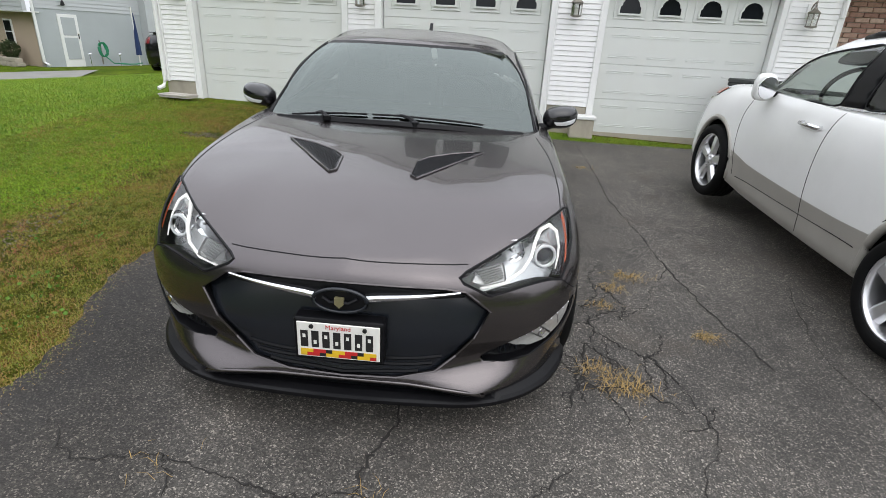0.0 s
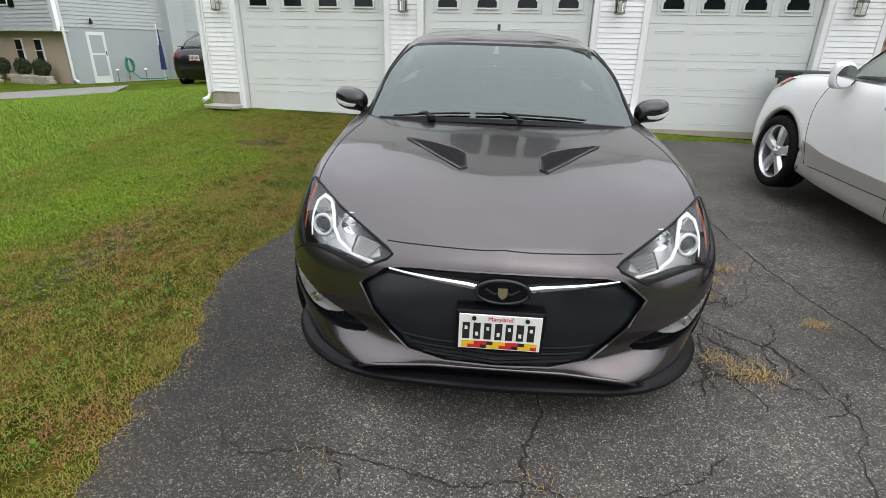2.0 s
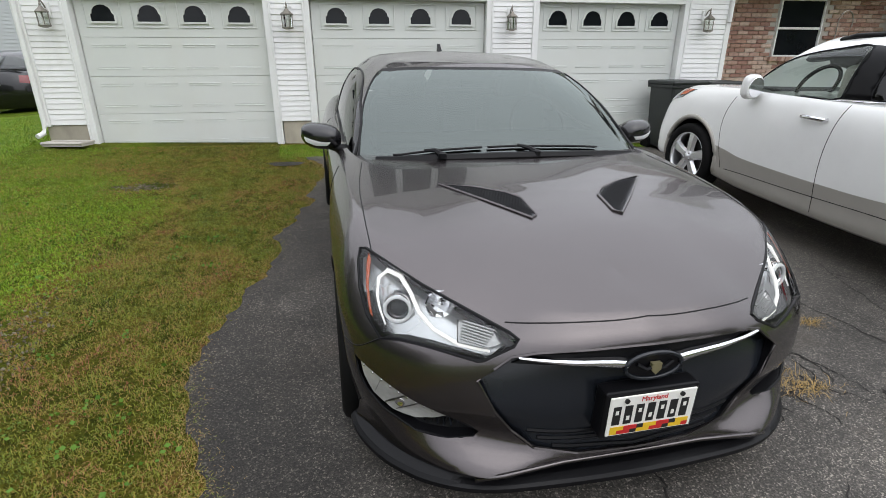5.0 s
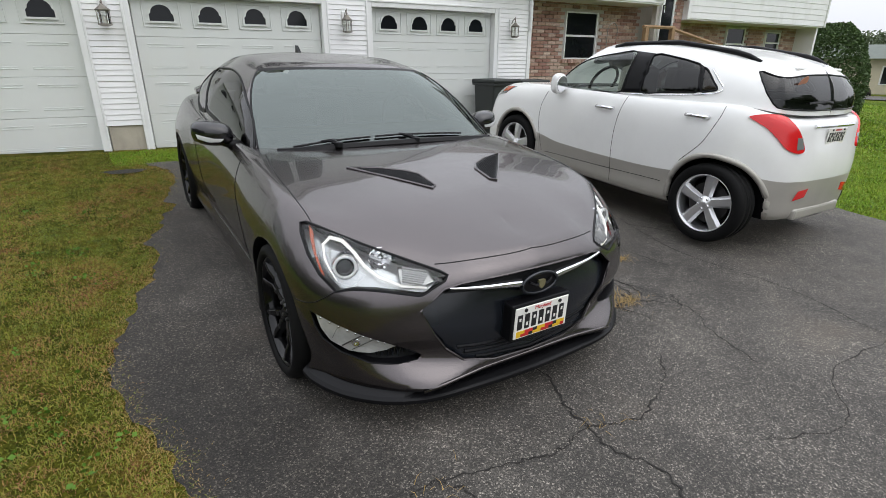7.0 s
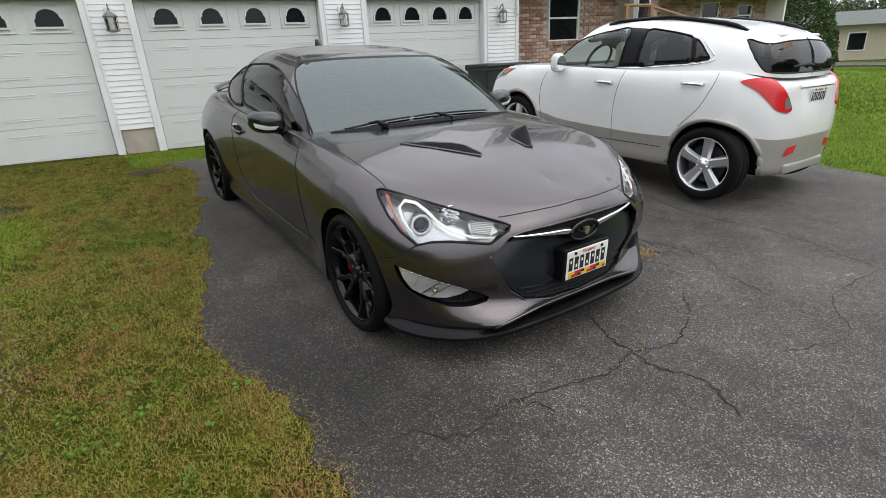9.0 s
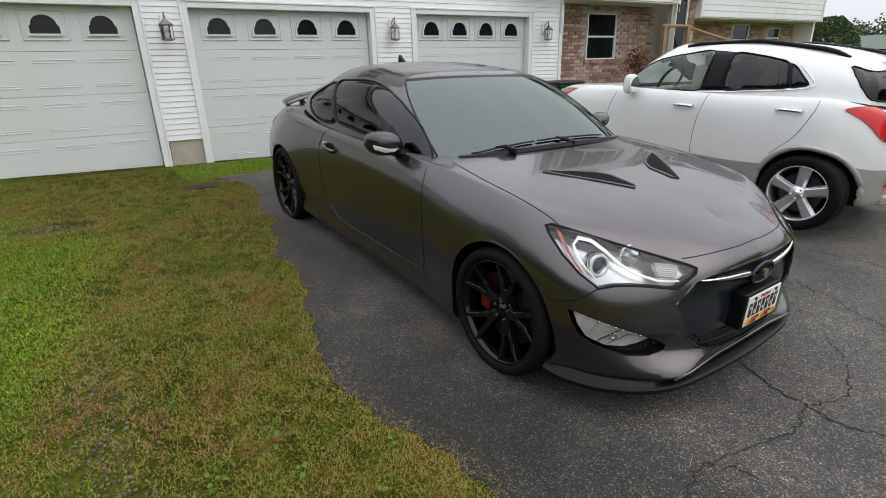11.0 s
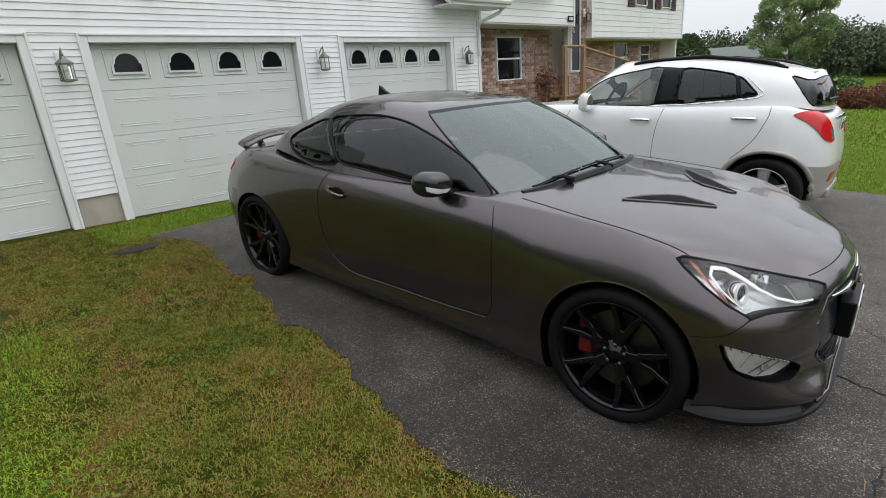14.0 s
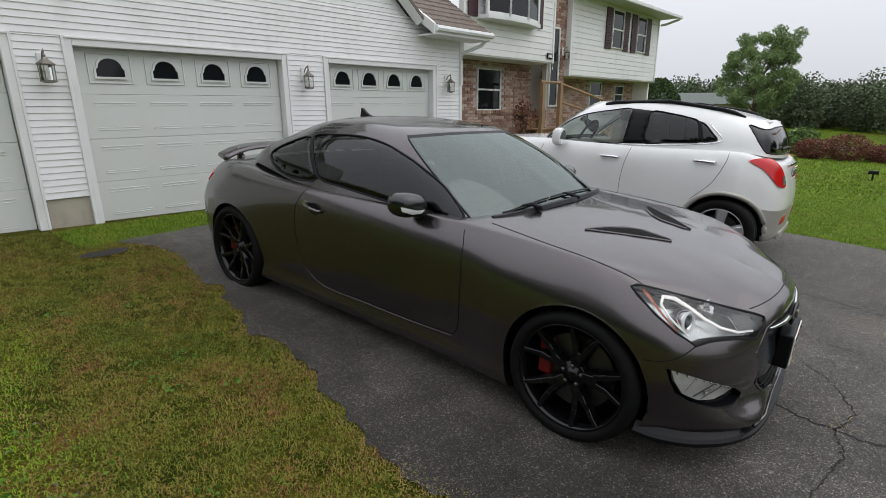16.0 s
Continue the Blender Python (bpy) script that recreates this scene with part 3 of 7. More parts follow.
for k, (a, b) in enumerate(DOORS):
    # casing and head trim
    for lo, hi in (((a - 0.09, -0.022, -0.1), (a, 0.12, HEAD + 0.09)), ((b, -0.022, -0.1), (b + 0.09, 0.12, HEAD + 0.09)), ((a, -0.022, HEAD), (b, 0.12, HEAD + 0.09))):
        wall_part("casing", box(lo, hi, 0.006), TRIM, garage)
    for lo, hi in (((a - 0.092, -0.036, -0.1), (a - 0.066, -0.018, HEAD + 0.092)), ((b + 0.066, -0.036, -0.1), (b + 0.092, -0.018, HEAD + 0.092)), ((a - 0.066, -0.036, HEAD + 0.066), (b + 0.066, -0.018, HEAD + 0.092))):
        wall_part("casing_bead", box(lo, hi, 0.006), TRIM, garage)
    gd = thing("garage_door", WALL, "pale cream sectional garage door with four arched windows", "garage door", "garage doors")
    ph = (HEAD - FOOT) / 4
    w = b - a
    for r in range(4):
        z = FOOT + ph * r
        panel = wall_part("door_section", box((a + 0.008, 0.10, z + 0.0015), (b - 0.008, 0.15, z + ph - 0.0015), 0.004, 2), DOORPAINT, gd)
        for c in range(4):
            cx = a + w * (c + 0.5) / 4 * 0.955 + w * 0.0225
            if r < 3:
                bm = bmesh.new()
                for zz, hh in ((z + ph * 0.80, 0.012), (z + ph * 0.745, 0.007), (z + ph * 0.24, 0.007), (z + ph * 0.185, 0.012)):
                    box((cx - w * 0.088, 0.0945, zz), (cx + w * 0.088, 0.104, zz + hh), 0.003, 1, bm)
                wall_part("embossed_rib", bm, DOORPAINT, gd)
            else:
                ar = arch(0.27, 0.19)
                wall_part("window_frame", ring(ar, 0.022, 0.075, 0.102, cx, 1.845), DOORPAINT, gd)
                bm = bmesh.new()
                for lo, hi in (((cx - 0.21, 0.088, 1.775), (cx + 0.21, 0.101, 1.787)), ((cx - 0.21, 0.088, 2.075), (cx + 0.21, 0.101, 2.087)), ((cx - 0.21, 0.088, 1.787), (cx - 0.198, 0.101, 2.075)), ((cx + 0.198, 0.088, 1.787), (cx + 0.21, 0.101, 2.075))):
                    box(lo, hi, 0.003, 1, bm)
                wall_part("window_surround", bm, DOORPAINT, gd)
                wall_part("window_pane", prism([(cx + p[0], 1.845 + p[1]) for p in ar], 0.090, 0.0985), PANE, gd)
    wall_part("bottom_seal", box((a + 0.01, 0.098, FOOT - 0.10), (b - 0.01, 0.14, FOOT + 0.003), 0.004), CONCRETE, gd)


def lantern():
    root = thing("wall_lantern", WALL @ Matrix.Translation((0, 0, 0)), "pewter and glass wall lantern on the white siding", "wall lamp", "garage lanterns")
    part("back_plate", box((-0.045, -0.035, -0.06), (0.045, -0.012, 0.12), 0.01), TRIM, root, "white mounting block")
    part("arm", tube([(0, -0.03, 0.05), (0, -0.07, 0.10), (0, -0.11, 0.125), (0, -0.135, 0.10), (0, -0.135, 0.07)], 0.008), PEWTER, root)
    part("finial", turn_bm(lathe([(0.006, 0.06), (0.014, 0.085), (0.005, 0.10), (0.009, 0.125), (0.001, 0.15)], 12), Matrix.Translation((0, -0.135, 0))), PEWTER, root)
    part("roof", turn_bm(lathe([(0.078, -0.005), (0.08, 0.004), (0.06, 0.022), (0.03, 0.045), (0.018, 0.065), (0.004, 0.07)], 6), Matrix.Translation((0, -0.135, 0))), PEWTER, root)
    for i in range(6):
        c, s = math.cos(math.pi / 3 * i), math.sin(math.pi / 3 * i)
        part("cage_bar", tube([(0.066 * c, -0.135 + 0.066 * s, 0), (0.062 * c, -0.135 + 0.062 * s, -0.15)], 0.0045, 6), PEWTER, root)
    part("glass_chimney", turn_bm(lathe([(0.056, -0.145), (0.058, -0.002)], 6), Matrix.Translation((0, -0.135, 0))), CLEAR, root)
    part("base", turn_bm(lathe([(0.03, -0.172), (0.072, -0.158), (0.074, -0.146), (0.05, -0.144)], 6), Matrix.Translation((0, -0.135, 0))), PEWTER, root)
    part("candle", turn_bm(lathe([(0.012, -0.145), (0.012, -0.08), (0.004, -0.06)], 10), Matrix.Translation((0, -0.135, 0))), PLATE, root)
    return root


lamp0 = lantern()
lamp0.matrix_world = WALL @ Matrix.Translation((-4.98, 0, 1.93))
for s in (-2.20, 0.72, 3.62):
    copy_thing(lamp0, WALL @ Matrix.Translation((s, 0, 1.93)))


# ---- car bodies: feature curves run round the half plan, from nose to tail; x to the side, y back, z up ----
def surface(curves, us, vs):
    """Points of a smooth surface through curves [(v, [(u, (x, y, z)), ...]), ...]."""
    out = []
    for u in us:
        keys = [(v, spline(c, u)) for v, c in curves]
        out.append([spline(keys, v) for v in vs])
    return out


def skin(grid, mirror=True, pick=None, bm=None):
    """A mesh over a grid of points, with its mirror image; pick(i, j) keeps a cell."""
    own = bmesh.new()
    for sx in ((1, -1) if mirror else (1,)):
        vs = {}
        for i in range(len(grid) - 1):
            for j in range(len(grid[0]) - 1):
                if pick and not pick(i, j):
                    continue
                q = []
                for a, b in ((i, j), (i + 1, j), (i + 1, j + 1), (i, j + 1)):
                    if (a, b) not in vs:
                        x, y, z = grid[a][b]
                        vs[a, b] = own.verts.new((x * sx, y, z))
                    q.append(vs[a, b])
                own.faces.new(q if sx > 0 else q[::-1])
    bmesh.ops.remove_doubles(own, verts=own.verts, dist=0.0005)
    bmesh.ops.dissolve_degenerate(own, edges=own.edges, dist=0.0002)
    return join(own, bm)


def carve(ob, cutters):
    """Cuts solids out of an object for good; the cut faces take the second material."""
    for bm in cutters:
        bmesh.ops.recalc_face_normals(bm, faces=bm.faces)
        me = bpy.data.meshes.new("cutter")
        for f in bm.faces:
            f.material_index = 1
        bm.to_mesh(me)
        bm.free()
        c = bpy.data.objects.new("cutter", me)
        c.parent = ob.parent
        for m in ob.data.materials:
            me.materials.append(m)
        scene.collection.objects.link(c)
        mod = ob.modifiers.new("cut", "BOOLEAN")
        mod.operation, mod.object, mod.solver = "DIFFERENCE", c, "EXACT"
        bpy.context.view_layer.update()
        dg = bpy.context.evaluated_depsgraph_get()
        made = bpy.data.meshes.new_from_object(ob.evaluated_get(dg), preserve_all_data_layers=True, depsgraph=dg)
        ob.modifiers.remove(mod)
        if len(made.polygons) > 50:
            ob.data = made
        bpy.data.objects.remove(c)


def soft_shade(ob, angle=32):
    for p in ob.data.polygons:
        p.use_smooth = True
    ob.data.set_sharp_from_angle(angle=radians(angle))


def tree_of(*obs):
    """One search tree over the surfaces of several parts of a thing, in the thing's own space."""
    bm = bmesh.new()
    for o in obs:
        bm.from_mesh(o.data)
    t = BVHTree.FromBMesh(bm)
    bm.free()
    return t


def on(tree, p, way, lift=0.0):
    """The point where a line along way through p first meets the surface, lifted off it."""
    way = Vector(way).normalized()
    hit, nrm, _, _ = tree.ray_cast(Vector(p) - way * 1.2, way)
    if hit is None:
        hit, nrm, _, _ = tree.find_nearest(Vector(p))
    if nrm.dot(way) > 0:
        nrm = -nrm
    return hit + nrm * lift


def patch(tree, outline, way, lift=0.004, sink=0.012, fine=0.03, bm=None):
    """A sheet with a rim, laid on a surface: an outline seen along way, filled, refined and pressed onto it."""
    own = bmesh.new()
    way = Vector(way).normalized()
    f = own.faces.new([own.verts.new(p) for p in outline])
    bmesh.ops.triangulate(own, faces=[f])
    for _ in range(6):
        long = [e for e in own.edges if e.calc_length() > fine]
        if not long:
            break
        bmesh.ops.subdivide_edges(own, edges=long, cuts=1)
        bmesh.ops.triangulate(own, faces=[f for f in own.faces if len(f.verts) > 3])
    for v in own.verts:
        v.co = on(tree, v.co, way, lift)
    rim = [e for e in own.edges if e.is_boundary]
    ext = bmesh.ops.extrude_edge_only(own, edges=rim)
    for v in ext["geom"]:
        if isinstance(v, bmesh.types.BMVert):
            v.co += way * (sink + lift)
    return join(own, bm)


def seam(tree, pts, way, radius=0.0028, bm=None, n=10):
    """A dark panel gap: a thin bar half sunk along a line on the surface."""
    keys = [(i, p) for i, p in enumerate(pts)]
    line = [spline(keys, (len(pts) - 1) * i / (n * (len(pts) - 1))) for i in range(n * (len(pts) - 1) + 1)]
    return tube([on(tree, p, way, -0.0005) for p in line], radius, 5, bm)


def flip(pts):
    return [(-p[0], *p[1:]) for p in pts]


def loop_round(pts, n=5):
    """A closed outline with its corners eased."""
    k = len(pts)
    keys = [(i - 2, pts[(i - 2) % k]) for i in range(k + 4)]
    return [tuple(spline(keys, i / n)) for i in range(k * n)]


def inside(poly, a, b):
    """Whether (a, b) lies in a flat outline."""
    hit = False
    for (a0, b0), (a1, b1) in zip(poly, poly[1:] + poly[:1]):
        if (b0 > b) != (b1 > b) and a < a0 + (b - b0) / (b1 - b0) * (a1 - a0):
            hit = not hit
    return hit


def shrunk(poly, by):
    """A flat outline drawn in towards its middle."""
    ca, cb = sum(p[0] for p in poly) / len(poly), sum(p[1] for p in poly) / len(poly)
    out = []
    for a, b in poly:
        d = math.hypot(a - ca, b - cb)
        out.append((a + (ca - a) * by / d, b + (cb - b) * by / d))
    return out


def tyre(r, width, rim_r):
    h = width / 2
    return lathe([(rim_r, -h * 0.86), (rim_r + 0.012, -h * 0.98), (r - 0.035, -h * 1.03), (r - 0.012, -h * 0.92), (r - 0.002, -h * 0.72), (r - 0.001, -h * 0.33), (r - 0.010, -h * 0.31), (r - 0.010, -h * 0.26), (r, -h * 0.24), (r, h * 0.24), (r - 0.010, h * 0.26), (r - 0.010, h * 0.31), (r - 0.001, h * 0.33), (r - 0.002, h * 0.72), (r - 0.012, h * 0.92), (r - 0.035, h * 1.03), (rim_r + 0.012, h * 0.98), (rim_r, h * 0.86)], 64, "X", hollow=True)


def spoke(a, r0, r1, w0, w1, x0, x1, depth, skew=0.0):
    """One wheel spoke in the plane of the wheel, from radius r0 to r1 about the x axis."""
    bm = bmesh.new()
    sec = []
    for r, w, x, k in ((r0, w0, x0, 0), (0.5 * (r0 + r1), 0.5 * (w0 + w1), 0.5 * (x0 + x1) + 0.004, 0.45), (r1, w1, x1, 1)):
        t = a + skew * k
        c, s = math.cos(t), math.sin(t)
        p = [bm.verts.new((x - (depth if q[1] else 0), r * c - q[0] * w * s * (1.25 if q[1] else 0.7), r * s + q[0] * w * c * (1.25 if q[1] else 0.7))) for q in ((-1, 1), (-1, 0), (1, 0), (1, 1))]
        sec.append(p)
    for u, v in zip(sec, sec[1:]):
        for i in range(4):
            bm.faces.new((u[i], u[(i + 1) % 4], v[(i + 1) % 4], v[i]))
    bm.faces.new(sec[0])
    bm.faces.new(sec[-1][::-1])
    bmesh.ops.bevel(bm, geom=bm.edges[:], offset=0.0025, segments=1, affect="EDGES")
    return bm


def wheel(car, at, r, width, rim_r, style, side, brake=False):
    """A wheel with its tyre; side -1 or 1: which way it faces."""
    w = new("wheel")
    w.parent = car
    w.matrix_local = Matrix.Translation(at) @ (Matrix.Identity(4) if side > 0 else Matrix.Rotation(math.pi, 4, "Z"))
    h = width / 2
    part("tyre", tyre(r, width, rim_r), RUBBER, w, smooth=True)
    mat = RIMBLACK if style == "split" else RIMSILVER
    barrel = lathe([(rim_r * 0.94, -h * 0.8), (rim_r * 0.94, h * 0.55), (rim_r * 0.97, h * 0.86), (rim_r * 1.005, h * 0.90), (rim_r * 1.005, h * 0.86), (rim_r * 0.985, h * 0.5), (rim_r * 0.985, -h * 0.8)], 56, "X", hollow=True)
    part("rim", barrel, mat if style == "split" else RIMSILVER, w, smooth=True)
    bm = bmesh.new()
    for i in range(5):
        a = 2 * math.pi * (i + (0.083 if style == "split" else 0.25)) / 5
        if style == "split":
            join(spoke(a, 0.045, 0.125, 0.030, 0.034, h * 0.55, h * 0.62, 0.04), bm)
            for sg in (-1, 1):
                join(spoke(a + sg * 0.16, 0.105, 0.170, 0.018, 0.019, h * 0.60, h * 0.66, 0.036, sg * 0.04), bm)
                join(spoke(a + sg * 0.20, 0.165, rim_r * 0.975, 0.019, 0.013, h * 0.66, h * 0.86, 0.032, sg * 0.07), bm)
        else:
            join(spoke(a, 0.045, rim_r * 0.975, 0.033, 0.046, h * 0.72, h * 0.66, 0.03), bm)
    part("spokes", bm, mat, w)
    x = h * (0.5 if style == "split" else 0.72)
    part("hub", lathe([(0.066, x - 0.05), (0.066, x - 0.006), (0.058, x + 0.002), (0.032, x + 0.004), (0.03, x + 0.012), (0.002, x + 0.014)], 28, "X"), mat, w, smooth=True)
    for i in range(5):
        a = 2 * math.pi * (i + (0.25 if style == "split" else 0.75)) / 5
        part("lug_nut", turn_bm(lathe([(0.0095, x - 0.01), (0.0095, x + 0.012), (0.004, x + 0.016)], 8, "X"), Matrix.Translation((0, 0.046 * math.cos(a), 0.046 * math.sin(a)))), STEEL if style == "split" else CHROME, w)
    part("brake_disc", lathe([(0.05, -0.012), (rim_r * 0.72, -0.012), (rim_r * 0.72, 0.012), (0.05, 0.012)], 40, "X", hollow=True), STEEL, w)
    if brake:
        cal = box((-0.045, -0.034, -0.09), (0.03, 0.034, 0.09), 0.012)
        part("caliper", turn_bm(cal, Matrix.Translation((0.012, -rim_r * 0.60, 0.03))), REDPAINT, w, "red brake caliper")
    part("inner_cover", lathe([(0.03, -h * 0.95), (rim_r * 0.95, -h * 0.9), (rim_r * 0.95, -h * 0.8), (0.03, -h * 0.85)], 32, "X"), BLACKPL, w)
    return w


# ---- grey coupe; its own space: front axle at y 0, nose at negative y ----
COUPE = Matrix.Translation((-0.343, 2.365, -0.02)) @ Matrix.Rotation(radians(-2.5), 4, "Z") @ Matrix.Rotation(radians(0.9), 4, "Y") @ Matrix.Rotation(radians(2.54), 4, "X")
coupe = thing("coupe", COUPE, "dark taupe-grey metallic two-door sports coupe parked on asphalt", "car")
U = [0, 1.0, 2, 3, 4, 5, 6, 8, 10, 12, 13, 14, 15, 16]


def curve(*pts):
    return list(zip(U, pts))


# coupe stations: nose centre, grille, lamp, fog lamp, corner, arch front, axle, arch rear, door front, door rear, rear axle, behind it, tail corner, tail, tail centre
STATIONS = [0, 1, 2, 3, 4, 5, 6, 7, 8, 10, 12, 13, 14, 15, 16]


def level(*pts):
    """One level of the coupe's skin, its overhangs shortened a little."""
    return [(u, (x, 2.84 + (y - 2.84) * .84 if y > 2.84 else -.2 + (y + .2) * .925 if y < -.2 else y, z)) for u, (x, y, z) in zip(STATIONS, pts)]


UNDER = level((0, -.60, .2), (.1, -.57, .2), (.2, -.48, .2), (.3, -.35, .2), (.3, -.25, .2), (.3, -.15, .18), (.3, 0, .17), (.3, .4, .17), (.3, .8, .17), (.3, 2.0, .18), (.3, 2.84, .2), (.25, 3.1, .21), (.2, 3.3, .22), (.1, 3.5, .22), (0, 3.55, .22))
SILL = level((0, -.715, .185), (.28, -.705, .185), (.5, -.665, .18), (.69, -.545, .175), (.795, -.395, .17), (.855, -.26, .165), (.885, 0, .16), (.87, .40, .135), (.832, .75, .125), (.838, 2.05, .14), (.875, 2.836, .18), (.85, 3.2, .21), (.74, 3.48, .23), (.44, 3.63, .24), (0, 3.66, .24))
LOW = level((0, -.772, .245), (.28, -.768, .245), (.5, -.768, .225), (.695, -.632, .245), (.822, -.438, .28), (.882, -.277, .29), (.915, 0, .30), (.895, .40, .285), (.845, .75, .265), (.855, 2.05, .28), (.92, 2.836, .33), (.90, 3.22, .34), (.79, 3.54, .36), (.48, 3.70, .37), (0, 3.735, .37))
LEDGE = level((0, -.752, .30), (.28, -.745, .305), (.5, -.672, .318), (.692, -.598, .362), (.842, -.455, .40), (.90, -.28, .42), (.922, 0, .44), (.905, .40, .40), (.872, .75, .37), (.876, 2.05, .38), (.935, 2.836, .44), (.91, 3.22, .44), (.81, 3.55, .45), (.49, 3.72, .46), (0, 3.76, .46))
MID = level((0, -.768, .44), (.28, -.757, .44), (.5, -.71, .445), (.70, -.615, .455), (.845, -.458, .48), (.902, -.28, .51), (.925, 0, .55), (.918, .40, .52), (.892, .75, .50), (.892, 2.05, .52), (.94, 2.836, .56), (.915, 3.22, .56), (.82, 3.55, .57), (.50, 3.73, .58), (0, 3.77, .58))
HIGH = level((0, -.765, .63), (.28, -.745, .625), (.5, -.68, .612), (.69, -.58, .608), (.828, -.44, .615), (.893, -.26, .65), (.91, 0, .70), (.918, .40, .725), (.908, .75, .75), (.902, 2.05, .815), (.925, 2.836, .76), (.895, 3.22, .76), (.79, 3.53, .76), (.49, 3.70, .76), (0, 3.745, .76))
EDGE_C = level((0, -.705, .708), (.27, -.672, .706), (.45, -.585, .708), (.64, -.43, .755), (.785, -.25, .80), (.83, -.10, .826), (.845, .05, .845), (.852, .42, .875), (.86, .78, .89), (.868, 2.05, .925), (.84, 2.84, .955), (.77, 3.2, .955), (.67, 3.46, .94), (.42, 3.60, .945), (0, 3.64, .955))
DECK = level((0, -.645, .735), (.245, -.60, .742), (.385, -.46, .778), (.54, -.31, .818), (.69, -.12, .846), (.735, 0, .866), (.765, .14, .883), (.785, .45, .908), (.79, .80, .925), (.75, 2.05, .935), (.68, 2.84, .985), (.62, 3.10, .985), (.53, 3.32, .975), (.34, 3.47, .975), (0, 3.52, .98))
INNER = level((0, -.57, .755), (.17, -.48, .785), (.27, -.30, .832), (.36, -.14, .862), (.41, 0, .884), (.42, .1, .896), (.43, .22, .91), (.43, .47, .933), (.43, .75, .955), (.4, 2.0, .96), (.36, 2.75, 1.0), (.33, 2.98, 1.0), (.28, 3.16, .995), (.18, 3.3, .99), (0, 3.36, .99))
SPINE = level((0, -.50, .773), (0, -.40, .806), (0, -.24, .846), (0, -.10, .872), (0, .03, .892), (0, .11, .903), (0, .2, .914), (0, .45, .938), (0, .70, .957), (0, 2.0, .965), (0, 2.7, 1.005), (0, 2.9, 1.005), (0, 3.06, 1.0), (0, 3.2, .998), (0, 3.27, .998))
BODY = [(-1.4, [(u, (0, p[1], p[2])) for u, p in UNDER]), (-1, UNDER), (0, SILL), (0.5, LOW), (0.85, LEDGE), (1.3, MID), (2, HIGH), (2.8, EDGE_C), (3.5, DECK), (4.4, INNER), (5.2, SPINE)]
US = steps((0, 6, 48), (6, 12, 34), (12, 16, 26))
VS = steps((-1.4, -1, 2), (-1, 0, 3), (0, .5, 5), (.5, .85, 5), (.85, 2, 12), (2, 2.8, 12), (2.8, 3.5, 8), (3.5, 5.2, 12))
body = part("body", skin(surface(BODY, US, VS)), [GREY, BLACKPL], coupe)
cuts = []
ARCHES = ((0, .320, .348), (2.836, .333, .356))
for y, z, r in ARCHES:
    for sg in (-1, 1):
        cuts.append(turn_bm(lathe([(r, -0.20), (r, 0.20)], 56, "X"), Matrix.Translation((sg * 0.87, y, z))))
GRILLE = [(0, .645), (.20, .642), (.36, .634), (.43, .619), (.48, .58), (.527, .54), (.475, .435), (.415, .35), (.34, .29), (.2, .265), (0, .258)]
GRILLE = GRILLE + flip(GRILLE[1:-1])[::-1]
cuts.append(prism(GRILLE, -1.2, -0.58))
FOGHOLE = [(.868, .508), (.81, .483), (.74, .452), (.65, .413), (.57, .372), (.505, .330), (.52, .312), (.60, .308), (.70, .318), (.79, .350), (.84, .395), (.862, .45)]
LAMP = [(.858, -.235, .812), (.825, -.235, .812), (.785, -.27, .80), (.66, -.43, .755), (.53, -.545, .71), (.43, -.625, .676), (.403, -.645, .662), (.425, -.66, .648), (.53, -.672, .613), (.55, -.672, .611), (.62, -.635, .622), (.70, -.585, .630), (.76, -.535, .627), (.808, -.495, .612), (.845, -.42, .66), (.868, -.35, .72), (.872, -.275, .785)]
solid = tree_of(body)


def lamp_way(sg):
    return Vector((-sg * 0.62, 0.74, -0.26)).normalized()


def fog_way(sg):
    return Vector((-sg * 0.55, 0.83, 0)).normalized()


def pocket_cutter(pts, way, out, depth):
    """A solid from outside the skin to a given depth below an outline that lies on it."""
    own = bmesh.new()
    a = [own.verts.new(Vector(p) - way * out) for p in pts]
    b = [own.verts.new(Vector(p) + way * depth) for p in pts]
    for i in range(len(a)):
        j = (i + 1) % len(a)
        own.faces.new((a[i], a[j], b[j], b[i]))
    caps = [own.faces.new(a[::-1]), own.faces.new(b)]
    bmesh.ops.triangulate(own, faces=caps)
    return own


for sg in (-1, 1):
    cuts.append(pocket_cutter([on(solid, (sg * x, -1, z), (0, 1, 0)) for x, z in FOGHOLE], fog_way(sg), .12, .05))
    cuts.append(pocket_cutter([on(solid, (sg * x, y, z), lamp_way(sg)) for x, y, z in LAMP], lamp_way(sg), .10, .075))
carve(body, cuts)
soft_shade(body)

# cabin: windscreen, pillars, roof and side glass in one smooth shell, cut into parts by its seams
CU = [0, 0.6, 1, 1.3, 2, 2.8, 3.5, 4, 4.5, 5]


def ccurve(*pts):
    return list(zip(CU, pts))


